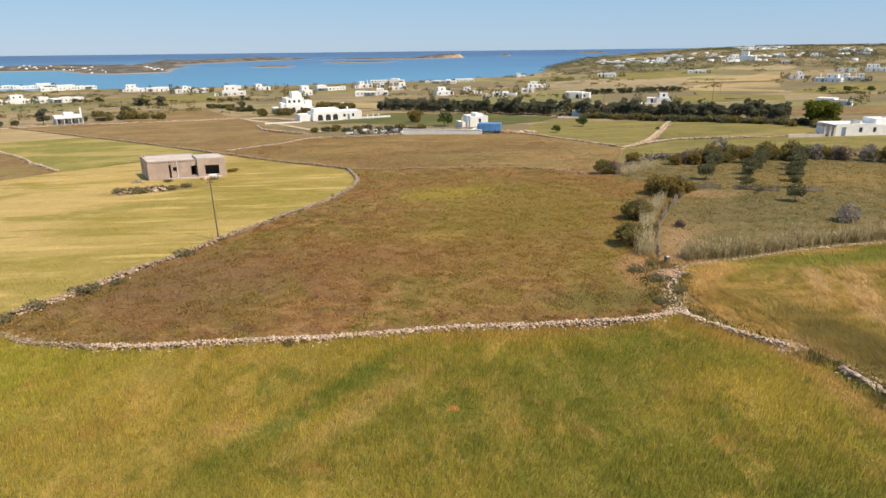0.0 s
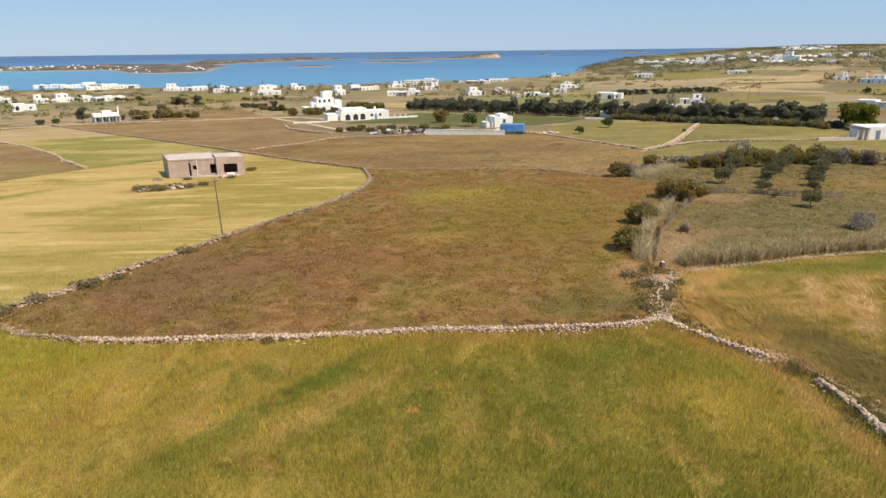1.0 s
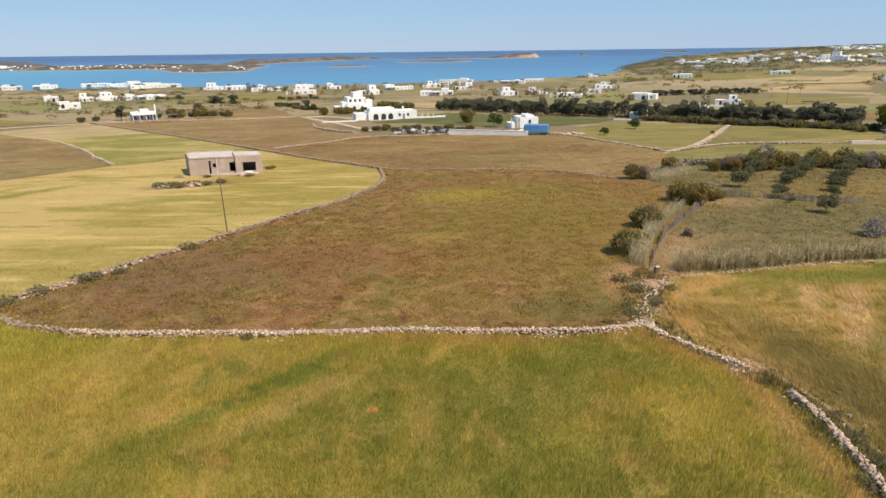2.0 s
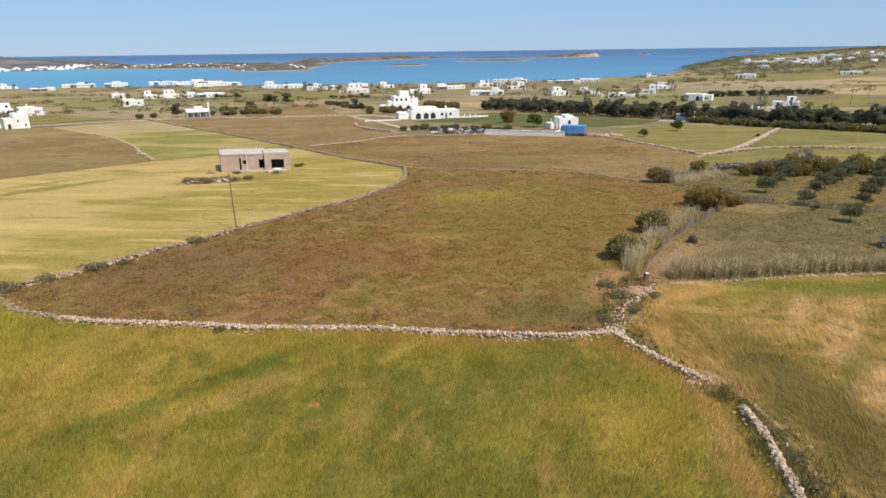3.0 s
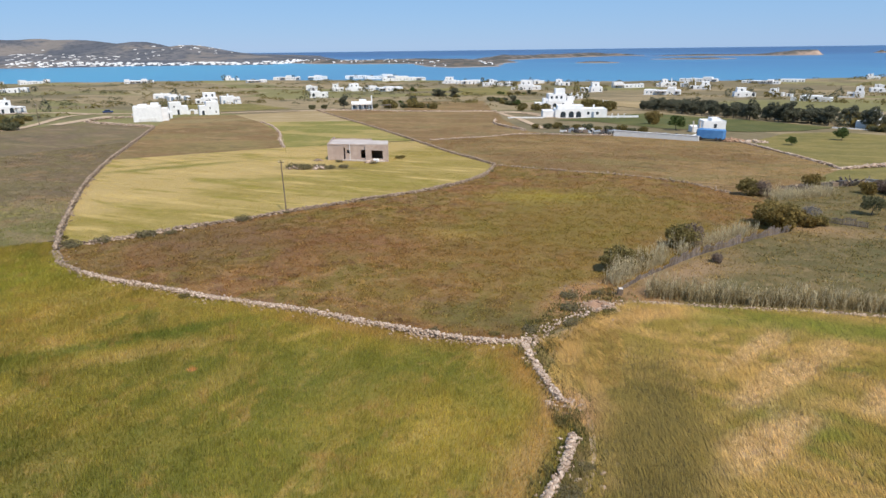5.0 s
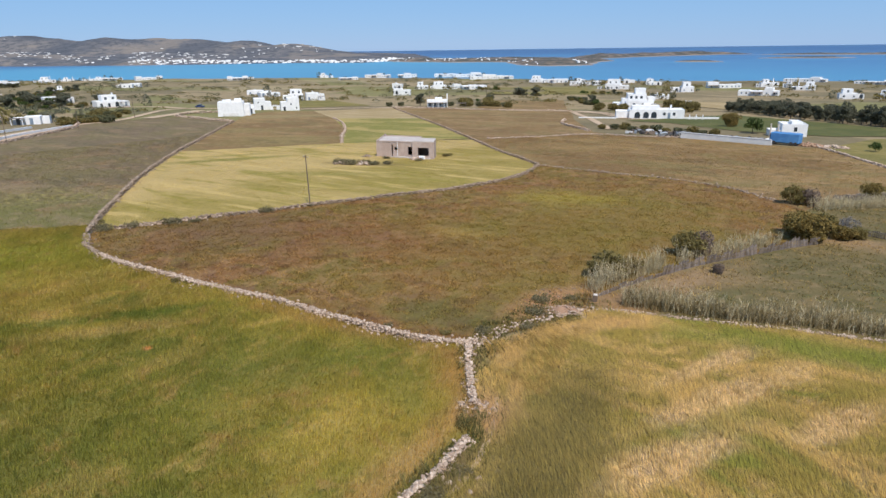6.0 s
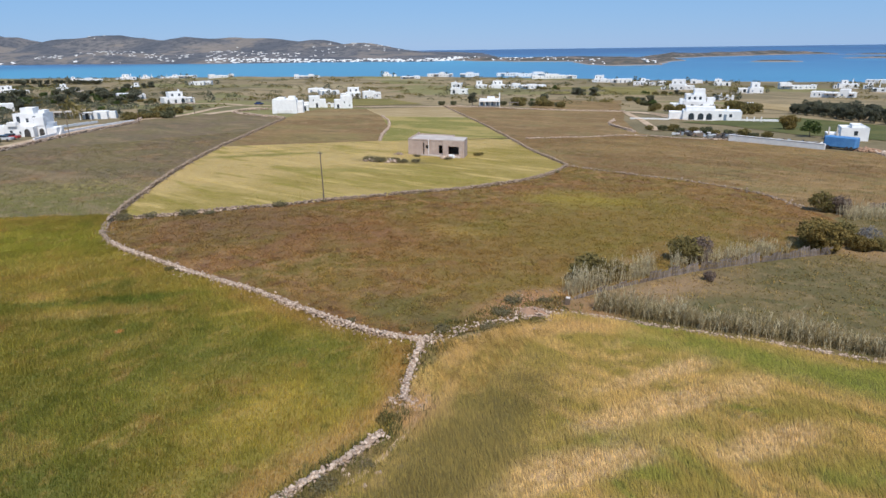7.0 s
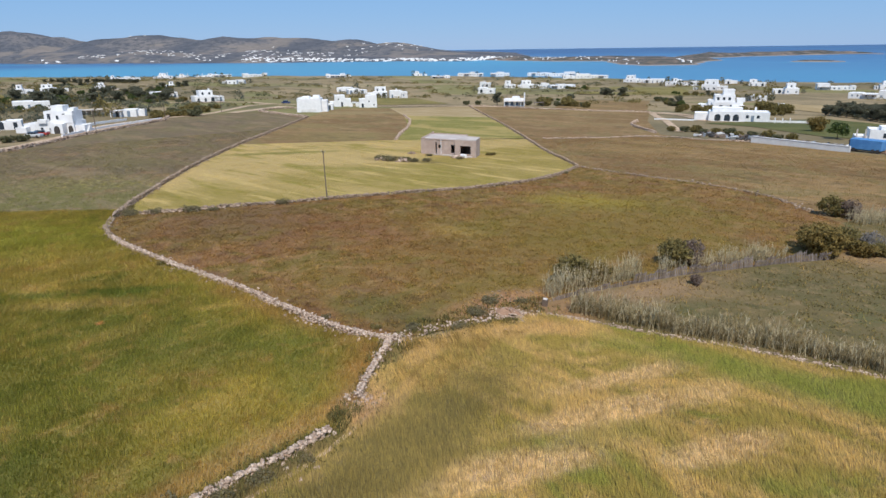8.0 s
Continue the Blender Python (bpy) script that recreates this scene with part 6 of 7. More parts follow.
village_house(51.8, 452.5, -17, 8.3, 5.0, 4.5, 57)
village_house(69.4, 406.9, -14, 14.8, 8.9, 2.6, 58)
village_house(93.1, 452.5, -10, 8.6, 5.1, 6.0, 59)
village_house(126.2, 584.0, -6, 7.6, 5.0, 2.6, 60)
village_house(116.5, 522.8, 0, 12.1, 7.3, 2.6, 61)
village_house(102.8, 361.9, -27, 12.9, 7.7, 3.6, 62)
village_house(67.5, 232.5, -19, 6.1, 5.0, 4.7, 63)
village_house(212.3, 646.9, -21, 17.3, 9.0, 3.8, 64)
village_house(124.2, 300.4, -19, 10.5, 6.3, 4.5, 65)
village_house(96.8, 257.5, -12, 7.3, 5.0, 2.6, 66)
village_house(321.0, 1004.5, -3, 13.0, 7.8, 5.9, 67)
village_house(323.8, 952.6, -29, 24.6, 9.0, 6.4, 68)
village_house(351.1, 954.6, -24, 23.1, 9.0, 6.0, 69)
village_house(285.2, 824.3, -17, 12.5, 7.5, 3.4, 70)
village_house(357.5, 862.0, -15, 18.7, 9.0, 8.0, 71)
village_house(453.7, 1062.5, -9, 22.0, 9.0, 5.3, 72)
village_house(371.1, 888.8, -34, 11.6, 6.9, 7.5, 73)
village_house(446.3, 1028.7, -28, 37.8, 9.0, 6.9, 74)
village_house(386.1, 878.4, -23, 12.6, 7.5, 4.4, 75)
village_house(470.4, 955.8, -19, 16.6, 9.0, 4.8, 76)
village_house(440.7, 837.4, -15, 16.4, 9.0, 7.1, 77)
village_house(441.2, 801.9, -41, 18.6, 9.0, 11.9, 78)
village_house(509.9, 851.3, -37, 14.9, 8.9, 5.8, 79)
village_house(444.9, 725.5, -32, 11.2, 6.7, 3.7, 80)
village_house(301.0, 640.8, -19, 16.8, 9.0, 3.5, 81)
village_house(341.4, 539.4, -20, 10.3, 6.2, 5.6, 82)
village_house(345.2, 502.6, -47, 19.0, 9.0, 6.1, 83)
village_house(364.6, 505.6, -43, 13.5, 8.1, 5.7, 84)
village_house(372.7, 500.8, -38, 10.1, 6.0, 5.6, 85)
village_house(448.5, 587.4, -32, 17.8, 9.0, 6.3, 86)
village_house(428.4, 597.3, -25, 11.9, 7.2, 3.1, 87)
village_house(177.1, 252.9, -49, 10.8, 6.5, 2.9, 88)
village_house(682.2, 946.2, -44, 27.1, 9.0, 4.0, 89)
village_house(619.3, 839.6, -38, 14.8, 8.9, 4.3, 90)
village_house(553.7, 836.7, -29, 15.4, 9.0, 5.0, 91)
village_house(108.0, 232.5, -15, 3.1, 5.0, 2.6, 92)
village_house(110.7, 223.4, -41, 4.0, 5.0, 2.6, 93)
village_house(655.6, 1209.2, -37, 38.9, 9.0, 6.6, 94)
village_house(670.8, 1153.7, -33, 38.2, 9.0, 5.8, 95)
village_house(961.8, 1284.2, -34, 22.6, 9.0, 5.5, 96)


# ---- the larger villas ----
def villa_row():
    """New white cubes on the rise behind the brown fallow, joined by a wall with an arched gate."""
    def villa(x, y, rot, words, blocks, holes):
        ob = empty("villa", pose(x, y, ground(x, y) - 0.3, 0, 0, rot), words, "villa", "white villas on the rise")
        for name, w, d, h, at, z0, taper in blocks:
            bm = bmesh.new()
            block(bm, w, d, h, at, z0, 0.25, taper)
            part(name, bm, WHITE, ob)
        for name, u, v, z, a, b, side, stuff, arch in holes:
            opening(ob, name, u, v, z, a, b, side, stuff, arch)
        return ob

    first = villa(-163.0, 176.2, 46, "large white cubic villa with battered walls",
                  (("wall", 9.6, 8.4, 5.6, (0, 0), -0.8, 0.05), ("roof_room", 2.6, 3.4, 6.5, (2.6, 1.2), 5.2, 0.0), ("wing", 2.6, 5.0, 4.6, (5.6, 1.2), -0.8, 0.04), ("upper_storey", 3.0, 4.0, 6.1, (-1.6, 1.6), 5.2, 0.0)),
                  (("window", 4.52, -1.4, 1.0, 0.5, 0.7, 1, PANE, False), ("window", 4.5, 1.6, 3.4, 0.5, 0.6, 1, PANE, False)))
    for k in range(6):
        one_slab("shutter", (-2.9 + k * 0.95, -4.3, 0.5), (-2.1 + k * 0.95, -4.16, 1.5), GREYBLOCK, first, "pale grey slatted shutter")
    one_slab("terrace", (-5.4, -7.4, -1.0), (7.0, -4.35, 0.12), WHITE, first)
    villa(-183.5, 208.5, 52, "white cubic villa with a lower wing",
          (("wall", 4.8, 5.6, 5.2, (0, 0), -0.8, 0.03), ("wing", 2.8, 4.6, 3.6, (3.6, 0.6), -0.8, 0.02), ("porch", 2.4, 3.6, 2.5, (-3.4, 0.2), -0.8, 0.0)),
          (("window", -0.6, -2.78, 3.2, 0.5, 0.6, 0, PANE, False), ("door", 0.9, -2.82, 0.2, 0.9, 2.0, 0, PANE, False)))
    last = villa(-169.6, 213.0, 50, "white cubic villa with a low arched wing",
                 (("wall", 5.0, 6.0, 5.5, (1.4, 0), -0.8, 0.03), ("wing", 3.0, 5.0, 4.0, (-2.4, -0.2), -0.8, 0.03), ("roof_room", 2.0, 2.6, 6.0, (2.4, 1.0), 5.2, 0.0)),
                 (("window", 0.4, -2.98, 2.6, 0.5, 0.7, 0, PANE, False), ("window", 2.6, -2.98, 1.0, 0.5, 0.8, 0, PANE, False), ("door", -2.4, -2.72, 0.2, 1.0, 1.9, 0, PANE, True)))
    one_slab("terrace", (-4.6, -6.2, -1.0), (5.6, -3.05, 0.1), CREAM, last, "pale paved terrace")
    villa(-169.2, 190.0, 48, "low white outbuilding between two villas", (("wall", 4.6, 5, 2.6, (0, 0), -0.8, 0.0),), (("door", 0.8, -2.53, 0.1, 1.1, 2.0, 0, PANE, False),))
    gate = empty("garden_wall", pose(-177.0, 211.3, ground(-177, 211) - 0.2, 0, 0, 51), "white wall with an arched gate between villas", "wall", kind="structure")
    one_slab("wall", (-2.2, -0.2, -0.5), (-0.7, 0.2, 1.9), WHITE, gate)
    one_slab("wall", (0.7, -0.2, -0.5), (2.2, 0.2, 1.9), WHITE, gate)
    one_slab("lintel", (-0.69, -0.2, 1.6), (0.69, 0.2, 2.2), WHITE, gate)


villa_row()


def arch_house():
    """The long low house with three arches at the edge of the green plot, and its stepped neighbour."""
    ob = empty("house", pose(-22.3, 248.6, ground(-22, 246) - 0.2, 0, 0, 21), "long low white house with three arched openings", "house")
    bm = bmesh.new()
    block(bm, 18.8, 7.5, 3.3)
    part("wall", bm, WHITE, ob)
    bm = bmesh.new()
    block(bm, 9.5, 5.5, 4.4, (-3.6, 1.0), 3.0)
    part("upper_storey", bm, WHITE, ob)
    bm = bmesh.new()
    block(bm, 4.6, 6.0, 2.6, (-11.6, 0.6))
    part("wing", bm, WHITE, ob)
    for x in (-6.6, -3.6, -0.9):
        opening(ob, "arch", x, -3.78, 0.3, 1.9, 2.2, 0, PANE, True)
    for x in (2.6, 5.9):
        opening(ob, "window", x, -3.78, 1.3, 0.9, 1.0, 0, PANE)
    opening(ob, "door", 4.2, -3.78, 0.2, 0.9, 2.0, 0, SHUTTER)
    one_slab("chimney", (5.0, 1.0, 3.0), (5.6, 1.6, 4.5), WHITE, ob)
    one_slab("terrace", (-13, -8, -1.5), (16, -3.85, 0.15), CREAM, ob, "pale paved terrace")
    one_slab("terrace_wall", (9.5, -3.6, -1.0), (21, -3.2, 0.8), WHITE, ob)
    one_slab("terrace_wall", (-27, -5.2, -1.0), (-13.95, -4.8, 0.7), WHITE, ob)
    for u in (10.6, 12.8, 15.0):
        one_slab("post", (u, -6.5, -0.5), (u + 0.3, -6.2, 1.9), WHITE, ob)
    ch = empty("chapel", pose(-23.2, 306.5, ground(-23, 306) - 0.2, 0, 0, 16) @ Matrix.Diagonal((0.78, 0.78, 0.78, 1)), "small white domed chapel", "chapel")
    bm = bmesh.new()
    block(bm, 5, 6, 2.8)
    part("wall", bm, WHITE, ch)
    bm = bmesh.new()
    bmesh.ops.create_uvsphere(bm, u_segments=20, v_segments=10, radius=2.1, matrix=Matrix.Translation((0, 0, 2.7)))
    part("dome", bm, WHITE, ch)
    one_slab("bell_gable", (-2.4, -3.0, 2.7), (-1.6, -2.5, 5.0), WHITE, ch)
    nb = empty("house", pose(-45.5, 303.5, ground(-45, 303) - 0.3, 0, 0, 24), "stepped white house of stacked cubes with arches", "house")
    for name, w, d, h, at, z0 in (("wall", 12, 9, 3.8, (1.0, 0), -0.8), ("upper_storey", 8, 7, 6.6, (0.0, 1.0), 3.6), ("wing", 5, 6, 2.8, (-7.6, -1), -0.8), ("roof_room", 4.4, 4.4, 8.8, (1.6, 1.8), 6.3), ("porch", 5, 3, 2.6, (5, -6), -0.8), ("tower", 3.2, 4, 5.2, (6.4, 0.4), 3.6), ("terrace_room", 3.4, 4, 4.6, (-4.6, 0.2), -0.8)):
        bm = bmesh.new()
        block(bm, w, d, h, at, z0)
        part(name, bm, WHITE, nb)
    for x, z in ((-1.5, 0.4), (2.5, 0.4)):
        opening(nb, "arch", x, -4.53, z, 1.8, 2.3, 0, PANE, True)
    for x, z in ((-2.6, 4.5), (-0.4, 4.5), (1.8, 4.5)):
        opening(nb, "window", x, -2.53, z, 1.0, 1.2, 0, PANE)
    opening(nb, "window", -7.6, -4.03, 0.8, 1.0, 1.2, 0, PANE)


arch_house()


def cottage():
    x, y = -128.8, 268.0
    ob = empty("cottage", pose(x, y, ground(x, y) - 0.2, 0, 0, 32), "white cottage with a shaded glazed porch and tall chimney", "house")
    bm = bmesh.new()
    block(bm, 9.5, 6, 3.3)
    part("wall", bm, WHITE, ob)
    bm = bmesh.new()
    block(bm, 3.4, 3.4, 4.3, (0.6, 0.8), 3.0)
    part("upper_storey", bm, WHITE, ob)
    for k in (-3.6, -1.2, 1.2, 3.4):
        opening(ob, "window", k, -3.03, 0.5, 1.4, 1.9, 0, SHUTTER)
    for k in (-4.4, -1.9, 0.6, 3.1, 4.6):
        one_slab("porch_post", (k, -5.1, -0.5), (k + 0.25, -4.85, 2.3), WHITE, ob)
    one_slab("porch_roof", (-4.7, -5.3, 2.3), (5.0, -3.05, 2.46), CREAM, ob, "pale porch roof")
    one_slab("chimney", (4.4, -2.2, 3.0), (4.95, -1.65, 6.2), WHITE, ob)
    one_slab("shed_roof", (9.0, -2.5, 1.6), (13.6, 0.5, 1.75), WOOD_GREY, ob, "dark lean-to roof")
    for k in (9.2, 13.2):
        one_slab("shed_post", (k, -2.3, -0.5), (k + 0.2, -2.1, 1.6), WOOD_GREY, ob)


cottage()


def white_farm():
    """The long white house at the lane's end, with its pergola."""
    x, y = 112.8, 149.4
    ob = empty("house", pose(x, y, ground(x, y - 4) - 0.2, 0, 0, -4), "long low white house with a stone pergola and chimneys", "house")
    bm = bmesh.new()
    block(bm, 17, 8, 2.75)
    part("wall", bm, WHITE, ob)
    bm = bmesh.new()
    block(bm, 9, 8, 3.5, (12.0, 1.5))
    part("wing", bm, WHITE, ob)
    for u in (5.0, 7.4):
        opening(ob, "window", u, -4.03, 1.0, 0.55, 1.2, 0, PANE)
    opening(ob, "door", -6.5, -4.03, 0.1, 1.0, 2.1, 0, SHUTTER)
    one_slab("chimney", (11.5, 0, 3.2), (12.2, 0.7, 5.6), WHITE, ob)
    one_slab("chimney", (7.2, -1, 2.5), (7.7, -0.5, 4.2), WHITE, ob)
    bm = bmesh.new()
    block(bm, 4.5, 5, 3.8, (4.5, 0.8), 2.5)
    part("upper_storey", bm, WHITE, ob)
    one_slab("parapet", (-8.5, -4.0, 2.75), (1.0, -3.7, 3.0), WHITE, ob)
    for u, a in ((-2.5, 0.8), (0.8, 0.7)):
        opening(ob, "window", u, -4.03, 1.0, a, 1.1, 0, PANE)
    one_slab("roof_box", (-2.0, 0, 2.5), (-0.4, 1.2, 3.3), STEEL, ob, "grey roof box")
    for u in (-11.3, -10.0, -8.95):
        one_slab("pergola_post", (u, -4.2, -0.4), (u + 0.45, -3.75, 2.5), CREAM, ob, "rough stone post")
    for k in range(9):
        one_slab("pergola_beam", (-11.6 + k * 0.36, -4.6, 2.5), (-11.47 + k * 0.36, 1.0, 2.64), WOOD_GREY, ob, "grey timber beam")
    one_slab("garden_wall", (-20, -4.9, -0.5), (-11.8, -4.5, 0.8), CREAM, ob)


white_farm()


def lane_villa():
    """The large stepped villa with arches beside the walled lane."""
    x, y = -146.4, 79.6
    ob = empty("villa", pose(x, y, ground(x, y) - 0.3, 0, 0, 42) @ Matrix.Diagonal((0.64, 0.64, 0.84, 1)), "large stepped white villa with arched porches and outside stairs", "villa")
    for name, w, d, h, at, z0 in (("wall", 16, 10, 3.8, (0, 0), -1.0), ("upper_storey", 12, 8, 7.0, (1.0, 1.0), 3.4), ("roof_room", 5, 5, 8.6, (-0.5, 2.0), 6.6), ("porch", 5, 3.4, 3.4, (2.5, -6.6), -1.0), ("wing", 6, 8, 3.2, (-10.8, 0.5), -1.0), ("stair_block", 4, 6, 2.6, (9.8, -1.0), -1.0), ("bay", 4, 2.0, 6.0, (6.0, -4.2), 3.4), ("balcony", 3.6, 2.6, 4.6, (-4.6, -4.6), 3.4), ("roof_stair", 2.4, 4.0, 7.8, (5.0, 2.0), 6.6), ("gatehouse", 4.4, 4.0, 2.3, (-13.4, -4.6), -1.0)):
        bm = bmesh.new()
        block(bm, w, d, h, at, z0)
        part(name, bm, WHITE, ob)
    # flat dark panels paint the shade inside the porch arches
    opening(ob, "arch", 2.5, -8.34, -0.2, 2.4, 3.0, 0, DARK, True)
    opening(ob, "arch", 6.5, -5.03, -0.2, 2.0, 2.8, 0, DARK, True)
    for u, v, a, b in ((-5.5, 0.8, 1.1, 1.3), (-2.0, 0.6, 0.9, 1.2)):
        opening(ob, "window", u, -5.03, v, a, b, 0, PANE)
    for u, v, a, b in ((-3.0, 4.2, 1.3, 2.0), (0.5, 4.4, 1.0, 1.2), (3.4, 4.2, 1.2, 2.0)):
        opening(ob, "window", u, -3.03, v, a, b, 0, PANE)
    for k in range(8):
        one_slab("step", (11.0, -4.0 + k * 0.5, -1.0), (12.4, -3.5 + k * 0.5, -0.2 + k * 0.36), WHITE, ob)
    pv = empty("pavilion", pose(-205, 110, ground(-205, 110) - 0.2, 0, 0, 60) @ Matrix.Diagonal((0.5, 0.5, 0.75, 1)), "low flat-roofed stone pavilion with open sides", "house")
    one_slab("roof", (-7.5, -3.2, 2.5), (7.5, 3.2, 2.85), CREAM, pv)
    one_slab("wall", (-7, 2.4, -0.6), (7, 2.8, 2.5), CREAM, pv)
    for k in range(5):
        one_slab("post", (-7.2 + k * 3.4, -3.0, -0.6), (-6.8 + k * 3.4, -2.6, 2.5), CREAM, pv)


lane_villa()


def yard():
    """The plot with the blue covered lorry box, the retaining wall and the scrap."""
    x, y = 25.4, 203.5
    ob = empty("house", pose(x, y, ground(x, y - 3) - 0.2, 0, 0, 16), "small white house with bare concrete posts beside a yard", "house")
    bm = bmesh.new()
    block(bm, 6.0, 6, 3.3)
    part("wall", bm, WHITE, ob)
    bm = bmesh.new()
    block(bm, 2.4, 4, 3.9, (0.6, 0.4), 3.0)
    part("roof_room", bm, WHITE, ob)
    opening(ob, "window", 0.2, -3.03, 1.4, 0.8, 1.1, 0, PANE)
    bm = bmesh.new()
    block(bm, 3.0, 4, 1.7, (-4.4, -0.5))
    part("annexe", bm, WHITE, ob)
    for u in (-5.8, -4.0):
        one_slab("post", (u, -3.0, -0.4), (u + 0.3, -2.7, 3.3), CREAM, ob)
    w = empty("retaining_wall", pose(13.0, 178.0, ground(13, 178) - 0.4, 0, 0, -13), "grey block retaining wall at a field's edge", "wall", kind="structure")
    one_slab("wall", (-11.0, -0.2, 0), (11.0, 0.2, 1.7), GREYBLOCK, w, bevel=0.03)
    for k in range(3):
        one_slab("pier", (-11.0 + k * 9.5, -0.25, 0), (-10.7 + k * 9.5, -0.199, 1.65), GREYBLOCK, w)
    for k in range(7):
        one_slab("coping", (-11.05 + k * 3.15, -0.28, 1.7), (-7.95 + k * 3.15, 0.28, 1.8), GREYBLOCK, w)
    b = empty("covered_trailer", pose(26.3, 178.6, ground(26.3, 178), 0, 0, -14), "trailer under a bright blue tarpaulin beside a grey wall", "trailer")
    one_slab("tarpaulin", (-3.2, -1.2, 0.45), (3.2, 1.2, 2.7), BLUE, b, "bright blue tarpaulin", 0.15)
    one_slab("tailboard", (-3.3, -1.15, 0.45), (-3.21, 1.15, 2.4), DARK, b)
    one_slab("chassis", (-3.2, -1.0, 0.3), (3.2, 1.0, 0.45), DARK, b)
    for u in (-2.2, 1.6, 2.5):
        for v in (-1.1, 1.1):
            bm = bmesh.new()
            limb(bm, (u, v - 0.12, 0.4), (u, v + 0.12, 0.4), 0.4, 0.4, 14)
            part("wheel", bm, DARK, b)
    r = random.Random(4)
    for k in range(170):
        px = r.uniform(-13, 24)
        py = 182.5 - 0.16 * px + r.uniform(1.5, 10) * (0.6 if px > 2 else 1)
        s = r.uniform(0.25, 1.0)
        j = one_slab("scrap", (-s, -s * 0.4, 0), (s, s * 0.4, r.uniform(0.2, 1.0)), r.choice((STEEL, WOOD_GREY, WOOD_POLE, DARK, DARK, WOOD_POLE, DARK, GREYBLOCK)), None, "", 0.04)
        j.matrix_basis = pose(px, py, ground(px, py) - 0.06, r.uniform(-14, 14), r.uniform(-20, 20), r.uniform(0, 180))
        tagged(j, "piece of scrap metal and timber in a yard", "scrap", "scrap in the yard")


yard()
rubble_heap(31.5, 178.5, 2.2, 90, 0.3, EARTH, "heap of reddish rubble beside a blue trailer", 0.8)
rubble_heap(36.0, 177.0, 2.4, 70, 0.25, STONE, "heap of pale rubble beside a blue trailer", 0.6)


def track(line, wide, label, key="path", lift=0.05):
    q = smooth_line(line, 4)
    d = np.gradient(q, axis=0)
    d /= np.linalg.norm(d, axis=1)[:, None]
    nrm = np.stack([-d[:, 1], d[:, 0]], 1) * wide / 2
    e = np.stack([q - nrm, q + nrm], 1).reshape(-1, 2)
    v = np.column_stack([e, terrain(e[:, 0], e[:, 1]) + lift])
    i = np.arange(len(q) - 1)[:, None] * 2
    return tagged(thing_np("track", v, np.concatenate([i, i + 2, i + 3, i + 1], 1), SOIL[key]), label, "track", kind="structure")


track([(-300, 130), (-270, 158), (-245, 195), (-217, 197), (-190, 213), (-170, 219), (-155.9, 236), (-125, 255), (-86, 259), (-55, 268), (-36, 250)], 4.5, "pale dirt track across the plain")
track([(-62, 268), (-52, 250), (-42, 234), (-21, 195)], 2.4, "pale dirt track beside a fallow")
track([(48, 134), (62, 153.5), (84, 195), (95, 215)], 0.9, "pale lane between pastures")
track([(25.2, 37.0), (26.3, 34.7), (27.0, 32.4), (27.4, 30.2), (27.5, 28.5), (27.4, 25), (26.9, 20)], 0.3, "narrow strip of bare earth between weeds and barley", lift=0.04)
track([(49, 137), (67, 150.3), (89, 149), (104, 151.5)], 1.8, "pale lane between pastures")
track([(-95, 30), (-107.5, 48), (-117, 60.5), (-135, 78.5), (-162, 111), (-172, 122), (-180, 142), (-214, 181), (-217, 197)], 3.0, "pale lane beside villas")
track([(-133, 76), (-152, 90), (-164, 106)], 2.6, "pale paved drive of a villa")
track([(-178, 150), (-190, 172), (-200, 190)], 5.0, "pale drive in front of a villa")
track([(-60, 262), (-48, 262), (-30, 240)], 4.0, "reddish paved court beside a white house")
for _l, _h, _t in (([(-130, 74), (-148, 92), (-166, 117)], 0.6, "low white garden wall of a villa"), ([(-140, 72), (-158, 88), (-172, 108)], 0.5, "low white garden wall of a villa")):
    _q = smooth_line(_l, 3)
    _w = empty("garden_wall", Matrix.Identity(4), _t, "wall", kind="structure")
    for _a, _c in zip(_q, _q[1:]):
        _b = bmesh.new()
        pierced(_b, _a, _c, ground(*_a) - 0.4, ground(*_a) + _h, 0.4, [])
        part("wall_piece", _b, WHITE, _w)

field("field", [(-27, 229), (-11.5, 227), (11, 209), (35, 205), (49, 214.3), (58.9, 229.5), (35.5, 251.7), (-1.8, 278), (-12.7, 258)], "dark", "dark green irrigated field behind a scrap yard", 12)
field("field", [(196, 467), (246, 513), (288, 514), (335, 502), (291, 468), (243, 396), (213, 420)], "straw", "pale straw stubble field", 25)
field("field", [(195, 415), (243, 396), (183, 295), (160, 335)], "pasture", "green pasture on the plain", 25)
field("field", [(278, 443), (338, 482), (420, 480), (400, 440), (221, 351)], "pasture", "green pasture on the plain", 25)
field("field", [(144, 239), (230, 240), (200, 205), (126, 208)], "dry", "reddish ploughed strip", 25)
field("field", [(154, 627), (243, 587), (352, 630), (360, 678), (274, 693), (162, 711)], "pasture", "pale green pasture near the shore", 30)
field("field", [(269, 637), (332, 636), (352, 564), (314, 526), (237, 537)], "straw", "pale straw stubble field", 30)
field("field", [(-46, 393), (-5, 374), (-5, 308), (-30, 332)], "straw", "pale dry field among white houses", 25)
field("field", [(129, 339), (182, 364), (160, 303), (124, 279)], "pasture", "olive pasture behind pines", 25)
field("field", [(-255, 266), (-209, 285), (-161, 258), (-178, 226)], "pasture", "pale green pasture behind villas", 25)
field("field", [(-220, 491), (-151, 520), (-94, 422), (-168, 396)], "pasture", "pale green pasture among white houses", 30)
field("field", [(-137, 326), (-99, 350), (-65, 271), (-104, 263)], "dry", "brown fallow beside a dirt track", 25)

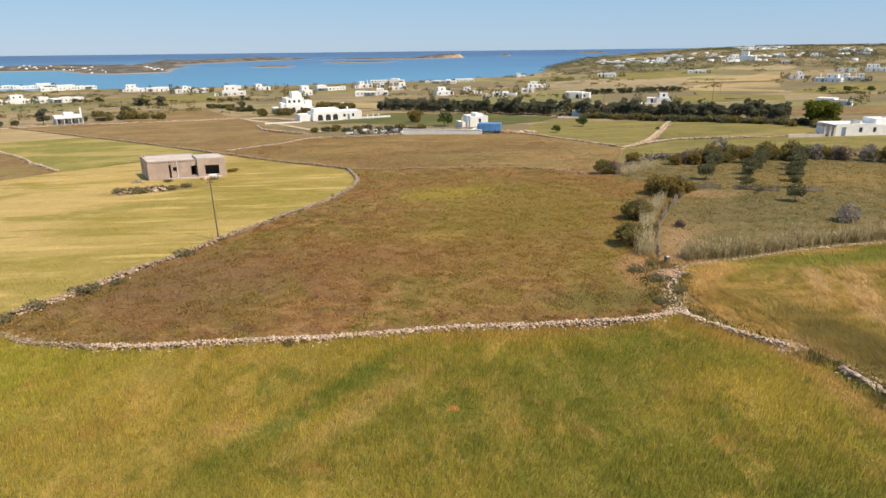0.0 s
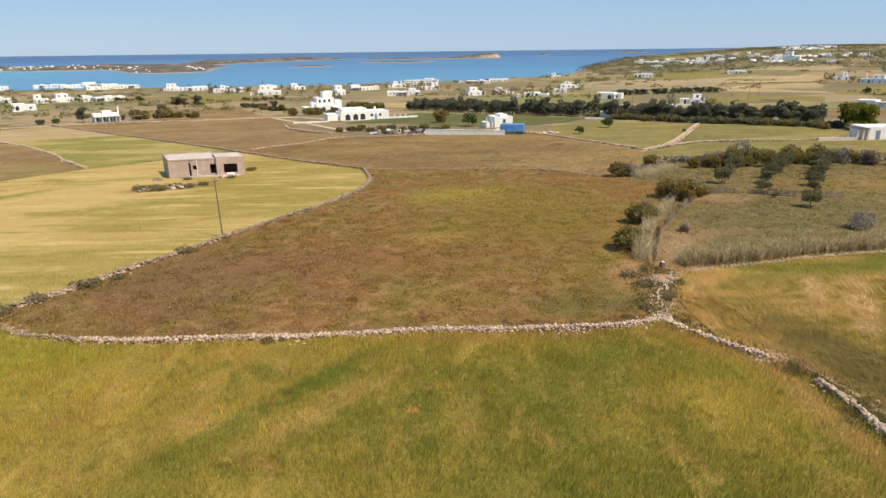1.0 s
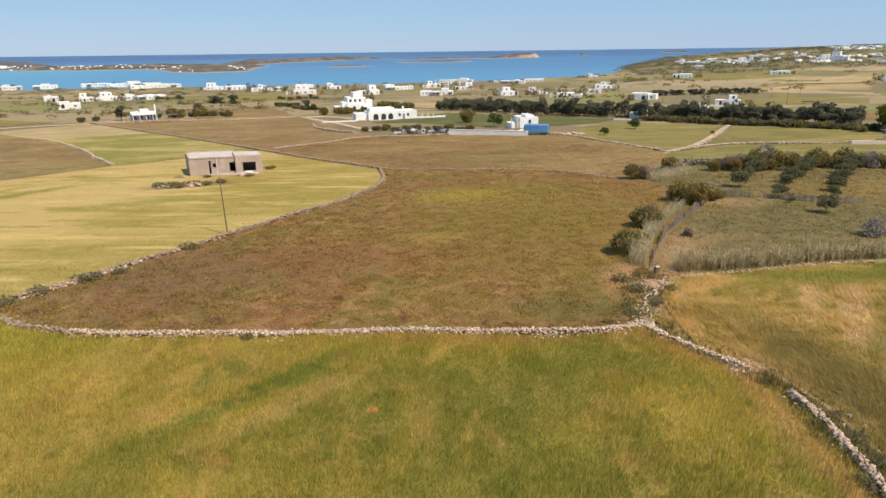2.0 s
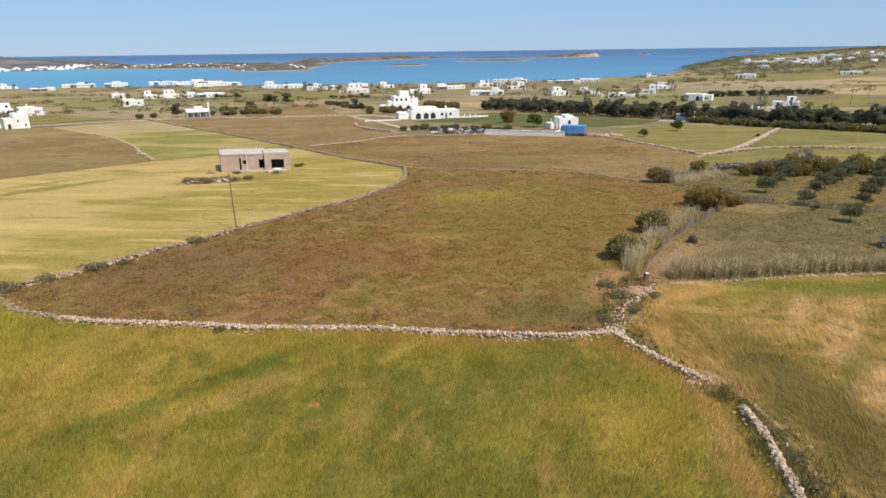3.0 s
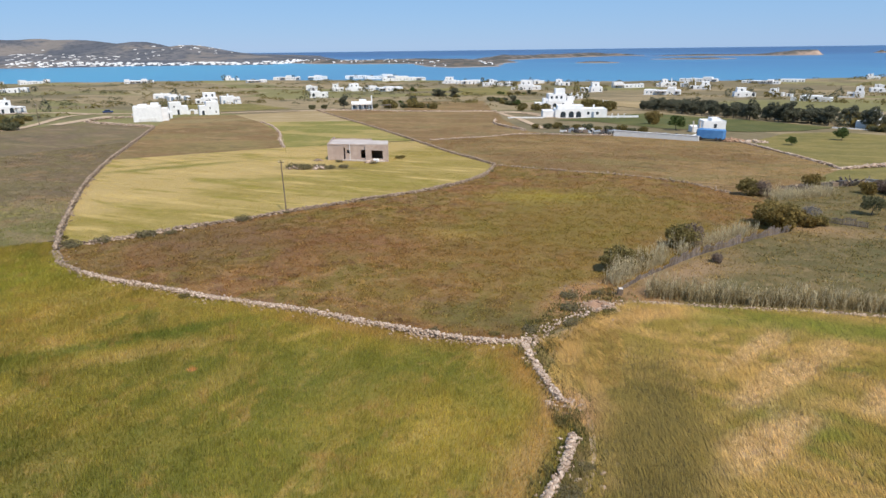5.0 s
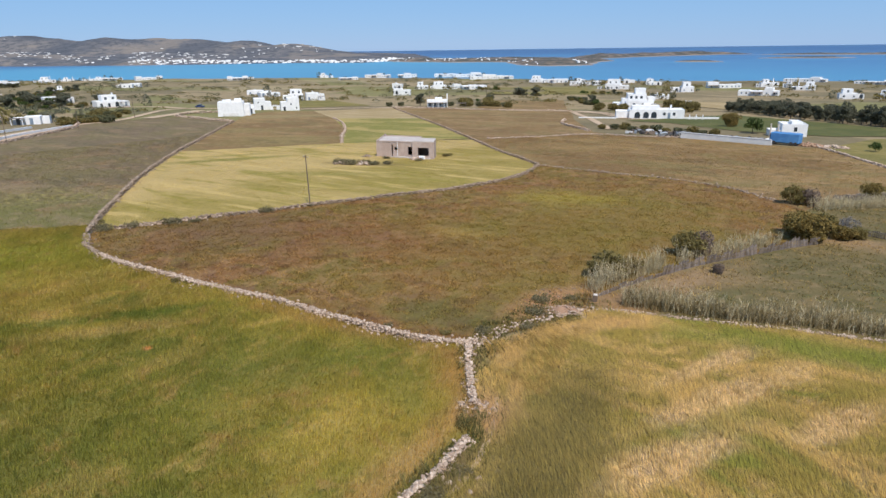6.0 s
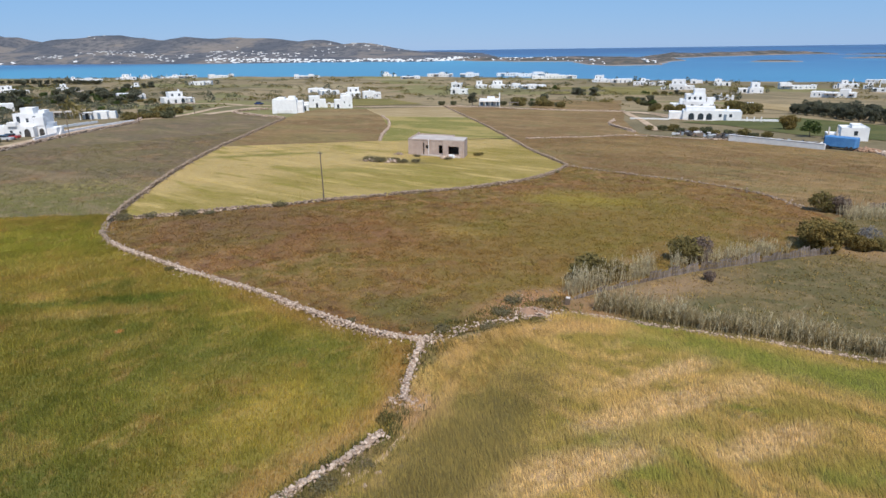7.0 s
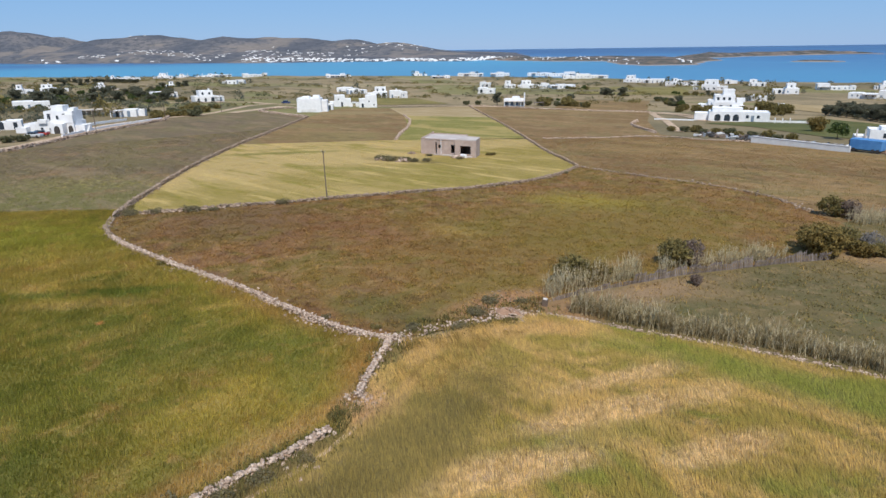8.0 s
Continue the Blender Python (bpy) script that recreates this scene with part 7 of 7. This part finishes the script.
for _x, _y, _h in ((72.0, 221.3, 8.5), (-134.9, 270.5, 7), (-131.0, 82.5, 6.5), (-156.2, 113.5, 6), (197, 385, 8), (150, 300, 8), (-120, 300, 7), (-185, 150, 7)):
    pole(_x, _y, _h, (1, 1), "brown wooden power pole on the plain", True, 0.1)

def car(x, y, rot, paint, words):
    ob = empty("car", pose(x, y, ground(x, y) + 0.06, 0, 0, rot), words, "car")
    one_slab("body", (-2.0, -0.85, 0.25), (2.0, 0.85, 0.85), paint, ob, "", 0.12)
    one_slab("cabin", (-1.3, -0.75, 0.85), (0.9, 0.75, 1.4), PANE, ob, "dark glazed cabin", 0.2)
    for u in (-1.25, 1.25):
        for v in (-0.8, 0.8):
            bm = bmesh.new()
            limb(bm, (u, v - 0.1, 0.3), (u, v + 0.1, 0.3), 0.31, 0.31, 14)
            part("wheel", bm, DARK, ob)


CAR_BLUE = plain("dark_blue_car_paint", (0.03, 0.05, 0.14), (0.035, 0.055, 0.15), 0.25, 1.0, 0.5, 0.0)
CAR_RED = plain("red_car_paint", (0.35, 0.05, 0.04), (0.38, 0.06, 0.05), 0.25, 1.0, 0.5, 0.0)
CAR_SILVER = plain("silver_car_paint", (0.45, 0.46, 0.47), (0.5, 0.5, 0.51), 0.3, 1.0, 0.5, 0.0)
car(-217, 203, 30, CAR_BLUE, "dark blue car parked before a villa")
car(-188, 193, 70, CAR_SILVER, "silver car parked beside a white villa")
car(-137.5, 71.5, 40, CAR_RED, "red car parked before a large villa")
car(-134.5, 69.0, 40, CAR_SILVER, "silver car parked before a large villa")

# ---- trees of the plain ----
_r = random.Random(12)
_belt = smooth_line([(-6, 300), (10, 282), (24, 267), (42, 250), (62, 234), (78, 219), (93, 208), (106, 196), (116, 188)], 2.3)
for _i, _p in enumerate(_belt):
    for _k in range(3):
        _x, _y = _p[0] + _r.uniform(-1.5, 1.5) + _k * 3.2, _p[1] + _r.uniform(0, 2) + _k * 4.2
        if (60 < _x < 65 and _k == 0) or _r.random() < 0.15:
            continue
        plant(("pine", "pine_b", "pine_c")[(_i + _k) % 3], _x, _y, _r.uniform(0.5, 0.9) * (1 - 0.08 * _k), _r.uniform(0, 360), _r.uniform(0.75, 1.1), "dark dense pine tree in a windbreak", "pine tree", "pines of the windbreak")
for _i in range(46):
    _t = _i / 45
    _x, _y = 66 + 50 * _t + _r.uniform(-2, 2), 222 - 48 * _t + _r.uniform(-2, 2)
    plant("hedge_grey" if _i % 3 else "hedge", _x, _y, _r.uniform(0.6, 1.0), _r.uniform(0, 360), 0.9, "grey-green bush under a windbreak", "shrub", "bushes under the windbreak")
for _x, _y, _s in ((118.5, 160.0, 0.8), (122, 163, 0.7), (114, 168, 0.8), (117, 166, 0.7), (109, 172, 0.7), (125, 150, 0.9), (128, 149, 0.8)):
    plant("hedge", _x, _y, _s, _x * 9, 1.1, "dark bush beside a white house", "shrub", "bushes beside the lane house")
plant("acacia", 119, 173, 1.0, 0, 1.0, "broad yellow-green acacia tree beside a white house", "tree")
plant("small_tree", 55.8, 190, 0.9, 0, 1.0, "small round tree in a green pasture", "tree")
plant("small_tree", 43.9, 174.0, 0.65, 40, 0.9, "small sparse tree in a green pasture", "tree")
plant("small_tree", 71.5, 172.0, 0.3, 40, 0.9, "small bush in a green pasture", "tree")
plant("small_tree", 15.8, 205, 1.2, 80, 1.0, "round dark green tree beside a scrap yard", "tree")
plant("rust", 7.0, 224, 1.3, 0, 1.0, "brown leafless-looking bush in a green plot", "shrub")
plant("pine", -137, 265.5, 0.8, 0, 1.0, "dark tall conifer beside a white cottage", "tree")
for _x, _y, _s in ((-95.5, 276, 0.9), (-100, 281, 0.7), (-104, 280, 0.9), (-109, 281, 1.2), (-113, 280, 0.8), (-118, 278, 1.1), (-126, 276, 0.7), (-146, 262, 0.7), (-150, 258, 0.7), (-122, 281, 1.3), (-112, 287, 1.4)):
    plant("hedge" if _s > 0.8 else "hedge_grey", _x, _y, _s, _x * 7, 1.2, "dark bush beside a dirt track", "shrub", "bushes along the track")
for _i in range(11):
    plant("hedge_grey" if _i % 2 else "hedge", -24 + _i * 3.2, 196 + (_i % 3) * 1.6 - _i * 0.4, 0.55 + 0.1 * (_i % 3), _i * 40, 1.0, "grey-green bush beside a scrap yard", "shrub", "bushes round the yard")
for _i in range(16):
    plant("hedge", -50 + _r.uniform(-10, 32), 285 + _r.uniform(-6, 14), _r.uniform(0.6, 1.1), _r.uniform(0, 360), 1.1, "dark garden bush among white houses", "shrub", "garden bushes")
for _i in range(40):
    _t = _r.uniform(0, 1)
    plant("hedge" if _i % 4 else "hedge_grey", -168 - 40 * _t + _r.uniform(-8, 2), 120 + 36 * _t + _r.uniform(-4, 8), _r.uniform(0.5, 1.1), _r.uniform(0, 360), 1.0, "dark garden bush beside a lane", "shrub", "garden bushes by the lane")
for _i in range(95):
    plant(("pine_c", "hedge", "hedge_grey", "small_tree")[_i % 4], -262 - _r.uniform(0, 130), 105 + _r.uniform(0, 95), _r.uniform(0.7, 1.2), _r.uniform(0, 360), 0.8, "dark tree among the houses of the plain", "tree", "trees of the western plain")
for _i in range(30):
    plant(("pine", "pine_c")[_i % 2], -600 - _i * 3.2 + _r.uniform(-2, 2), 305 - _i * 1.7 + _r.uniform(-3, 3), 0.8, _i * 47, 0.75, "dark pine in a long windbreak", "pine tree", "pines of the western windbreak")
for _i in range(9):
    plant("small_tree", 262 + _i * 13, 385 - _i * 3, 1.2, _i * 70, 0.9, "round tree in a row along a field", "tree", "trees in a row along a field")
for _i in range(26):
    plant(("pine", "pine_c")[_i % 2], 118 + _i * 2.9 + _r.uniform(-1, 1), 398 + _i * 1.3 + _r.uniform(-3, 3), 0.7, _i * 31, 0.7, "dark tree in a hedge across the plain", "tree", "trees of the far hedge")
for _i in range(7):
    plant("hedge", -20 - _i * 2.5, 300 + _i * 3, 1.2, _i * 50, 1.2, "dark tree behind a white house", "tree", "garden bushes")


for _l in (((-213, 458), (-193, 449)), ((-150, 393), (-129, 386)), ((-116, 421), (-93, 429)), ((-98, 357), (-67, 310)), ((-135, 311), (-119, 305)), ((-300, 135), (-313, 178)), ((-330, 190), (-400, 225)), ((-420, 230), (-480, 290)),
           ((-205, 118), (-214, 131)), ((-240, 95), (-262, 120)), ((-560, 215), (-590, 260))):
    for _p in smooth_line(_l, 3.4):
        plant(("hedge", "hedge_grey", "small_tree", "hedge", "pine_c")[_r.randrange(5)], _p[0] + _r.uniform(-2.5, 2.5), _p[1] + _r.uniform(-3, 3), _r.uniform(0.45, 1.0), _r.uniform(0, 360), _r.uniform(0.7, 1.1),
              "dark tree in a loose hedge on the plain", "tree", "trees of the plain's hedges")


def scrub_belt(poly, n, key, label, size=(0.8, 2.2), tall=0.6, lines=False, level=0.85, m=44):
    """Low bushes of the open plain, too many to count."""
    q = np.array(poly, float)
    x, y = rng.uniform(q[:, 0].min(), q[:, 0].max(), n), rng.uniform(q[:, 1].min(), q[:, 1].max(), n)
    if lines:
        k = inside(x, y, q) & ((np.abs(wave(x, y, 0.013, 1.9) - 0.5) < 0.018) | (np.abs(wave(x, y, 0.021, 4.2) - 0.5) < 0.016) | (wave(x, y, 0.03, 2.7) + 0.5 * wave(x, y, 0.09, 0.2) > 1.2))
    else:
        k = inside(x, y, q) & (wave(x, y, 0.016, 1.9) + 0.6 * wave(x, y, 0.05, 0.7) > level)
    x, y = x[k], y[k]
    s = rng.uniform(*size, len(x))
    d = rng.normal(0, 1, (len(x), m, 3))
    d /= np.linalg.norm(d, axis=2)[:, :, None]
    d[:, :, 2] = np.abs(d[:, :, 2])
    c = np.stack([x, y, terrain(x, y)], 1)[:, None, :] + d * s[:, None, None] * np.array([1.3, 1.3, tall * 1.1])
    a, b = rng.normal(0, 1, c.shape), rng.normal(0, 1, c.shape)
    e = s[:, None, None] * (0.3 if m > 40 else 0.22)
    v = np.stack([c - a * e * 0.5, c + b * e * 0.5, c + a * e * 0.5], 2).reshape(-1, 3)
    return tagged(thing_np("scrub", v, np.arange(len(v)).reshape(-1, 3), LEAF[key]), label, "scrub", kind="stuff")


scrub_belt([(-1000, 290), (-760, 480), (-480, 630), (-340, 650), (-210, 650), (-20, 700), (60, 720), (110, 780), (160, 800), (280, 640), (130, 420), (0, 320), (-60, 290), (-130, 290), (-200, 300), (-260, 210), (-420, 120)], 15000, "lentisk", "dark low scrub in rows over the coastal plain", (0.8, 2.6), lines=True)
scrub_belt([(-900, 380), (-480, 620), (-150, 560), (-60, 300), (-150, 290), (-260, 230), (-420, 140), (-800, 180)], 1900, "olive", "grey-green low scrub scattered over the coastal plain", (0.8, 2.2))
scrub_belt([(160, 420), (150, 800), (240, 1040), (420, 1380), (900, 1300), (1000, 700), (500, 300), (300, 260)], 9000, "lentisk", "dark scrub on the slopes of the ridge", (1.2, 3.4), 0.5, lines=True)
scrub_belt([(185, 690), (235, 1040), (420, 1400), (900, 1600), (1500, 1300), (1100, 800), (620, 620), (470, 640), (340, 680)], 24000, "olive", "grey-green scrub covering the top of the ridge", (1.2, 3.6), 0.5, level=0.68, m=20)
scrub_belt([(185, 690), (235, 1040), (420, 1400), (900, 1600), (1500, 1300), (1100, 800), (620, 620), (470, 640), (340, 680)], 7000, "pine", "dark trees and tall scrub on the top of the ridge", (1.5, 4.2), 0.8, level=0.8, m=30)
scrub_belt([(-134, 54), (-150, 64), (-176, 104), (-184, 145), (-236, 186), (-330, 205), (-430, 120), (-300, 20), (-170, 20)], 1500, "pine", "dark garden trees and scrub between lanes and houses", (0.8, 2.2), 0.8, level=0.72, m=60)
scrub_belt([(-300, 60), (-180, 130), (-220, 190), (-290, 190), (-420, 110), (-420, 20)], 700, "lentisk", "dark scrub between lanes and houses", (0.8, 2.0))


# ---- far towns ----
def box_town(spots, label, material=WHITE):
    """A far town: small white cubes, a few of them stacked."""
    vs, fs = [], []
    unit = np.array([(-1, -1, 0), (1, -1, 0), (1, 1, 0), (-1, 1, 0), (-1, -1, 1), (1, -1, 1), (1, 1, 1), (-1, 1, 1)], float)
    quads = np.array([(0, 1, 5, 4), (1, 2, 6, 5), (2, 3, 7, 6), (3, 0, 4, 7), (4, 5, 6, 7)])
    for x, y, z, w, d, h, a in spots:
        c, s = math.cos(a), math.sin(a)
        for k in range(2 if w > 9 else 1):
            g = 1.0 if k == 0 else 0.5
            p = unit * np.array([w / 2 * g, d / 2 * g, 1])
            q = np.stack([p[:, 0] * c - p[:, 1] * s + x, p[:, 0] * s + p[:, 1] * c + y, z - 1 + (p[:, 2] * (h + 1) if k == 0 else h + p[:, 2] * 1.6)], 1)
            fs.append(quads + 8 * len(vs))
            vs.append(q)
    return tagged(thing_np("far_town", np.concatenate(vs), np.concatenate(fs), material), label, "town", kind="stuff")


def spots_on(name, n, box, seed, size=(7, 16), edge=(8, 60), high=(2.0, 3.2), bunch=0.0):
    """Random places on a landmass within a box of the plan and a band behind its shore."""
    q, height = SHORES[name]
    r = np.random.default_rng(seed)
    x, y = r.uniform(box[0], box[2], n * 20), r.uniform(box[1], box[3], n * 20)
    e = off_edge(x, y, q)
    k = np.where((e > edge[0]) & (e < edge[1]) & (wave(x, y, 0.006, 3.1) >= bunch))[0][:n]
    z = SEA_LEVEL + height(x[k], y[k], e[k])
    return [(float(x[i]), float(y[i]), float(zz), r.uniform(*size), r.uniform(6, 10), r.uniform(*high), r.uniform(0, 1.5)) for i, zz in zip(k, z)]


box_town(spots_on("far_shore", 230, (-1500, 900, -960, 1480), 1, (3, 7.5), (6, 80), (1.4, 2.5)), "dense white harbour town across the bay")
box_town(spots_on("far_shore", 190, (-2500, 650, -1300, 1600), 2, (2.0, 7), (40, 480), (0.8, 1.4), 0.58), "pale houses clustered over the hills across the bay", GREYBLOCK)
box_town(spots_on("far_shore", 12, (-2600, 600, -1500, 1100), 5, (4, 10), (6, 40)), "white houses along the far shore")
box_town(spots_on("peninsula", 60, (-1000, 1180, -560, 1400), 3, (1.0, 2.8), (6, 90), (0.7, 1.2)), "white houses on the low peninsula")
box_town(spots_on("peninsula", 9, (-560, 1080, -350, 1300), 4, (1.4, 3.4), (8, 70), (0.8, 1.4)), "white houses on the tip of the peninsula")
_q = []
for _i in range(45):
    _a, _d = radians(_r.uniform(28, 31.5)), _r.uniform(1240, 1400)
    _q.append((math.sin(_a) * _d, math.cos(_a) * _d, ground(math.sin(_a) * _d, math.cos(_a) * _d), _r.uniform(3, 7), 5, _r.uniform(1.2, 2.4), _r.uniform(0, 1.5)))
for _cx, _cy, _n in ((489, 902, 30), (435, 815, 16), (398, 939, 14), (364, 884, 10), (377, 1029, 10), (318, 967, 8), (690, 965, 12), (592, 884, 6), (515, 862, 8), (517, 1076, 5), (524, 717, 5)):
    for _i in range(_n * 2 // 3):
        _x, _y = _cx + _r.gauss(0, 16), _cy + _r.gauss(0, 22)
        _q.append((_x, _y, ground(_x, _y), _r.uniform(2.5, 7), 5, _r.uniform(1.3, 2.8), _r.uniform(0, 1.5)))
box_town(_q, "white houses scattered over the ridge")


def garden_bushes(spots, key, label):
    """The garden bushes of the whole plain: each a ragged clump of leaves."""
    q = np.array(spots)
    s, tall, m = q[:, 2], q[:, 3], 70
    d = rng.normal(0, 1, (len(q), m, 3))
    d /= np.linalg.norm(d, axis=2)[:, :, None]
    d *= rng.uniform(0.7, 1.08, (len(q), m, 1))
    d[:, :, 2] = d[:, :, 2] * tall[:, None] + tall[:, None] * 0.75
    c = np.stack([q[:, 0], q[:, 1], terrain(q[:, 0], q[:, 1])], 1)[:, None, :] + d * s[:, None, None]
    a, b = rng.normal(0, 1, c.shape), rng.normal(0, 1, c.shape)
    e = s[:, None, None] * 0.26
    v = np.stack([c - a * e, c + b * e, c + a * e * 0.5], 2).reshape(-1, 3)
    return tagged(thing_np("garden_bush", v, np.arange(len(v)).reshape(-1, 3), LEAF[key]), label, "bushes", kind="stuff")


garden_bushes(BUSHES[::2], "pine", "dark garden bushes round the white houses of the plain")
garden_bushes(BUSHES[1::2], "lentisk", "olive garden bushes round the white houses of the plain")


# ---- single stones of the nearest walls ----
for wall, at, sz, old in LATE:
    for k, (p, s) in enumerate(zip(at.tolist(), sz.tolist())):
        st = new("stone", (STONE_MESH_OLD if old else STONE_MESH)[k % len(STONE_MESH)])
        st.parent = wall
        st.matrix_basis = pose(*p, (k * 37) % 60 - 30, (k * 71) % 60 - 30, (k * 113) % 360) @ Matrix.Diagonal((*s, 1))
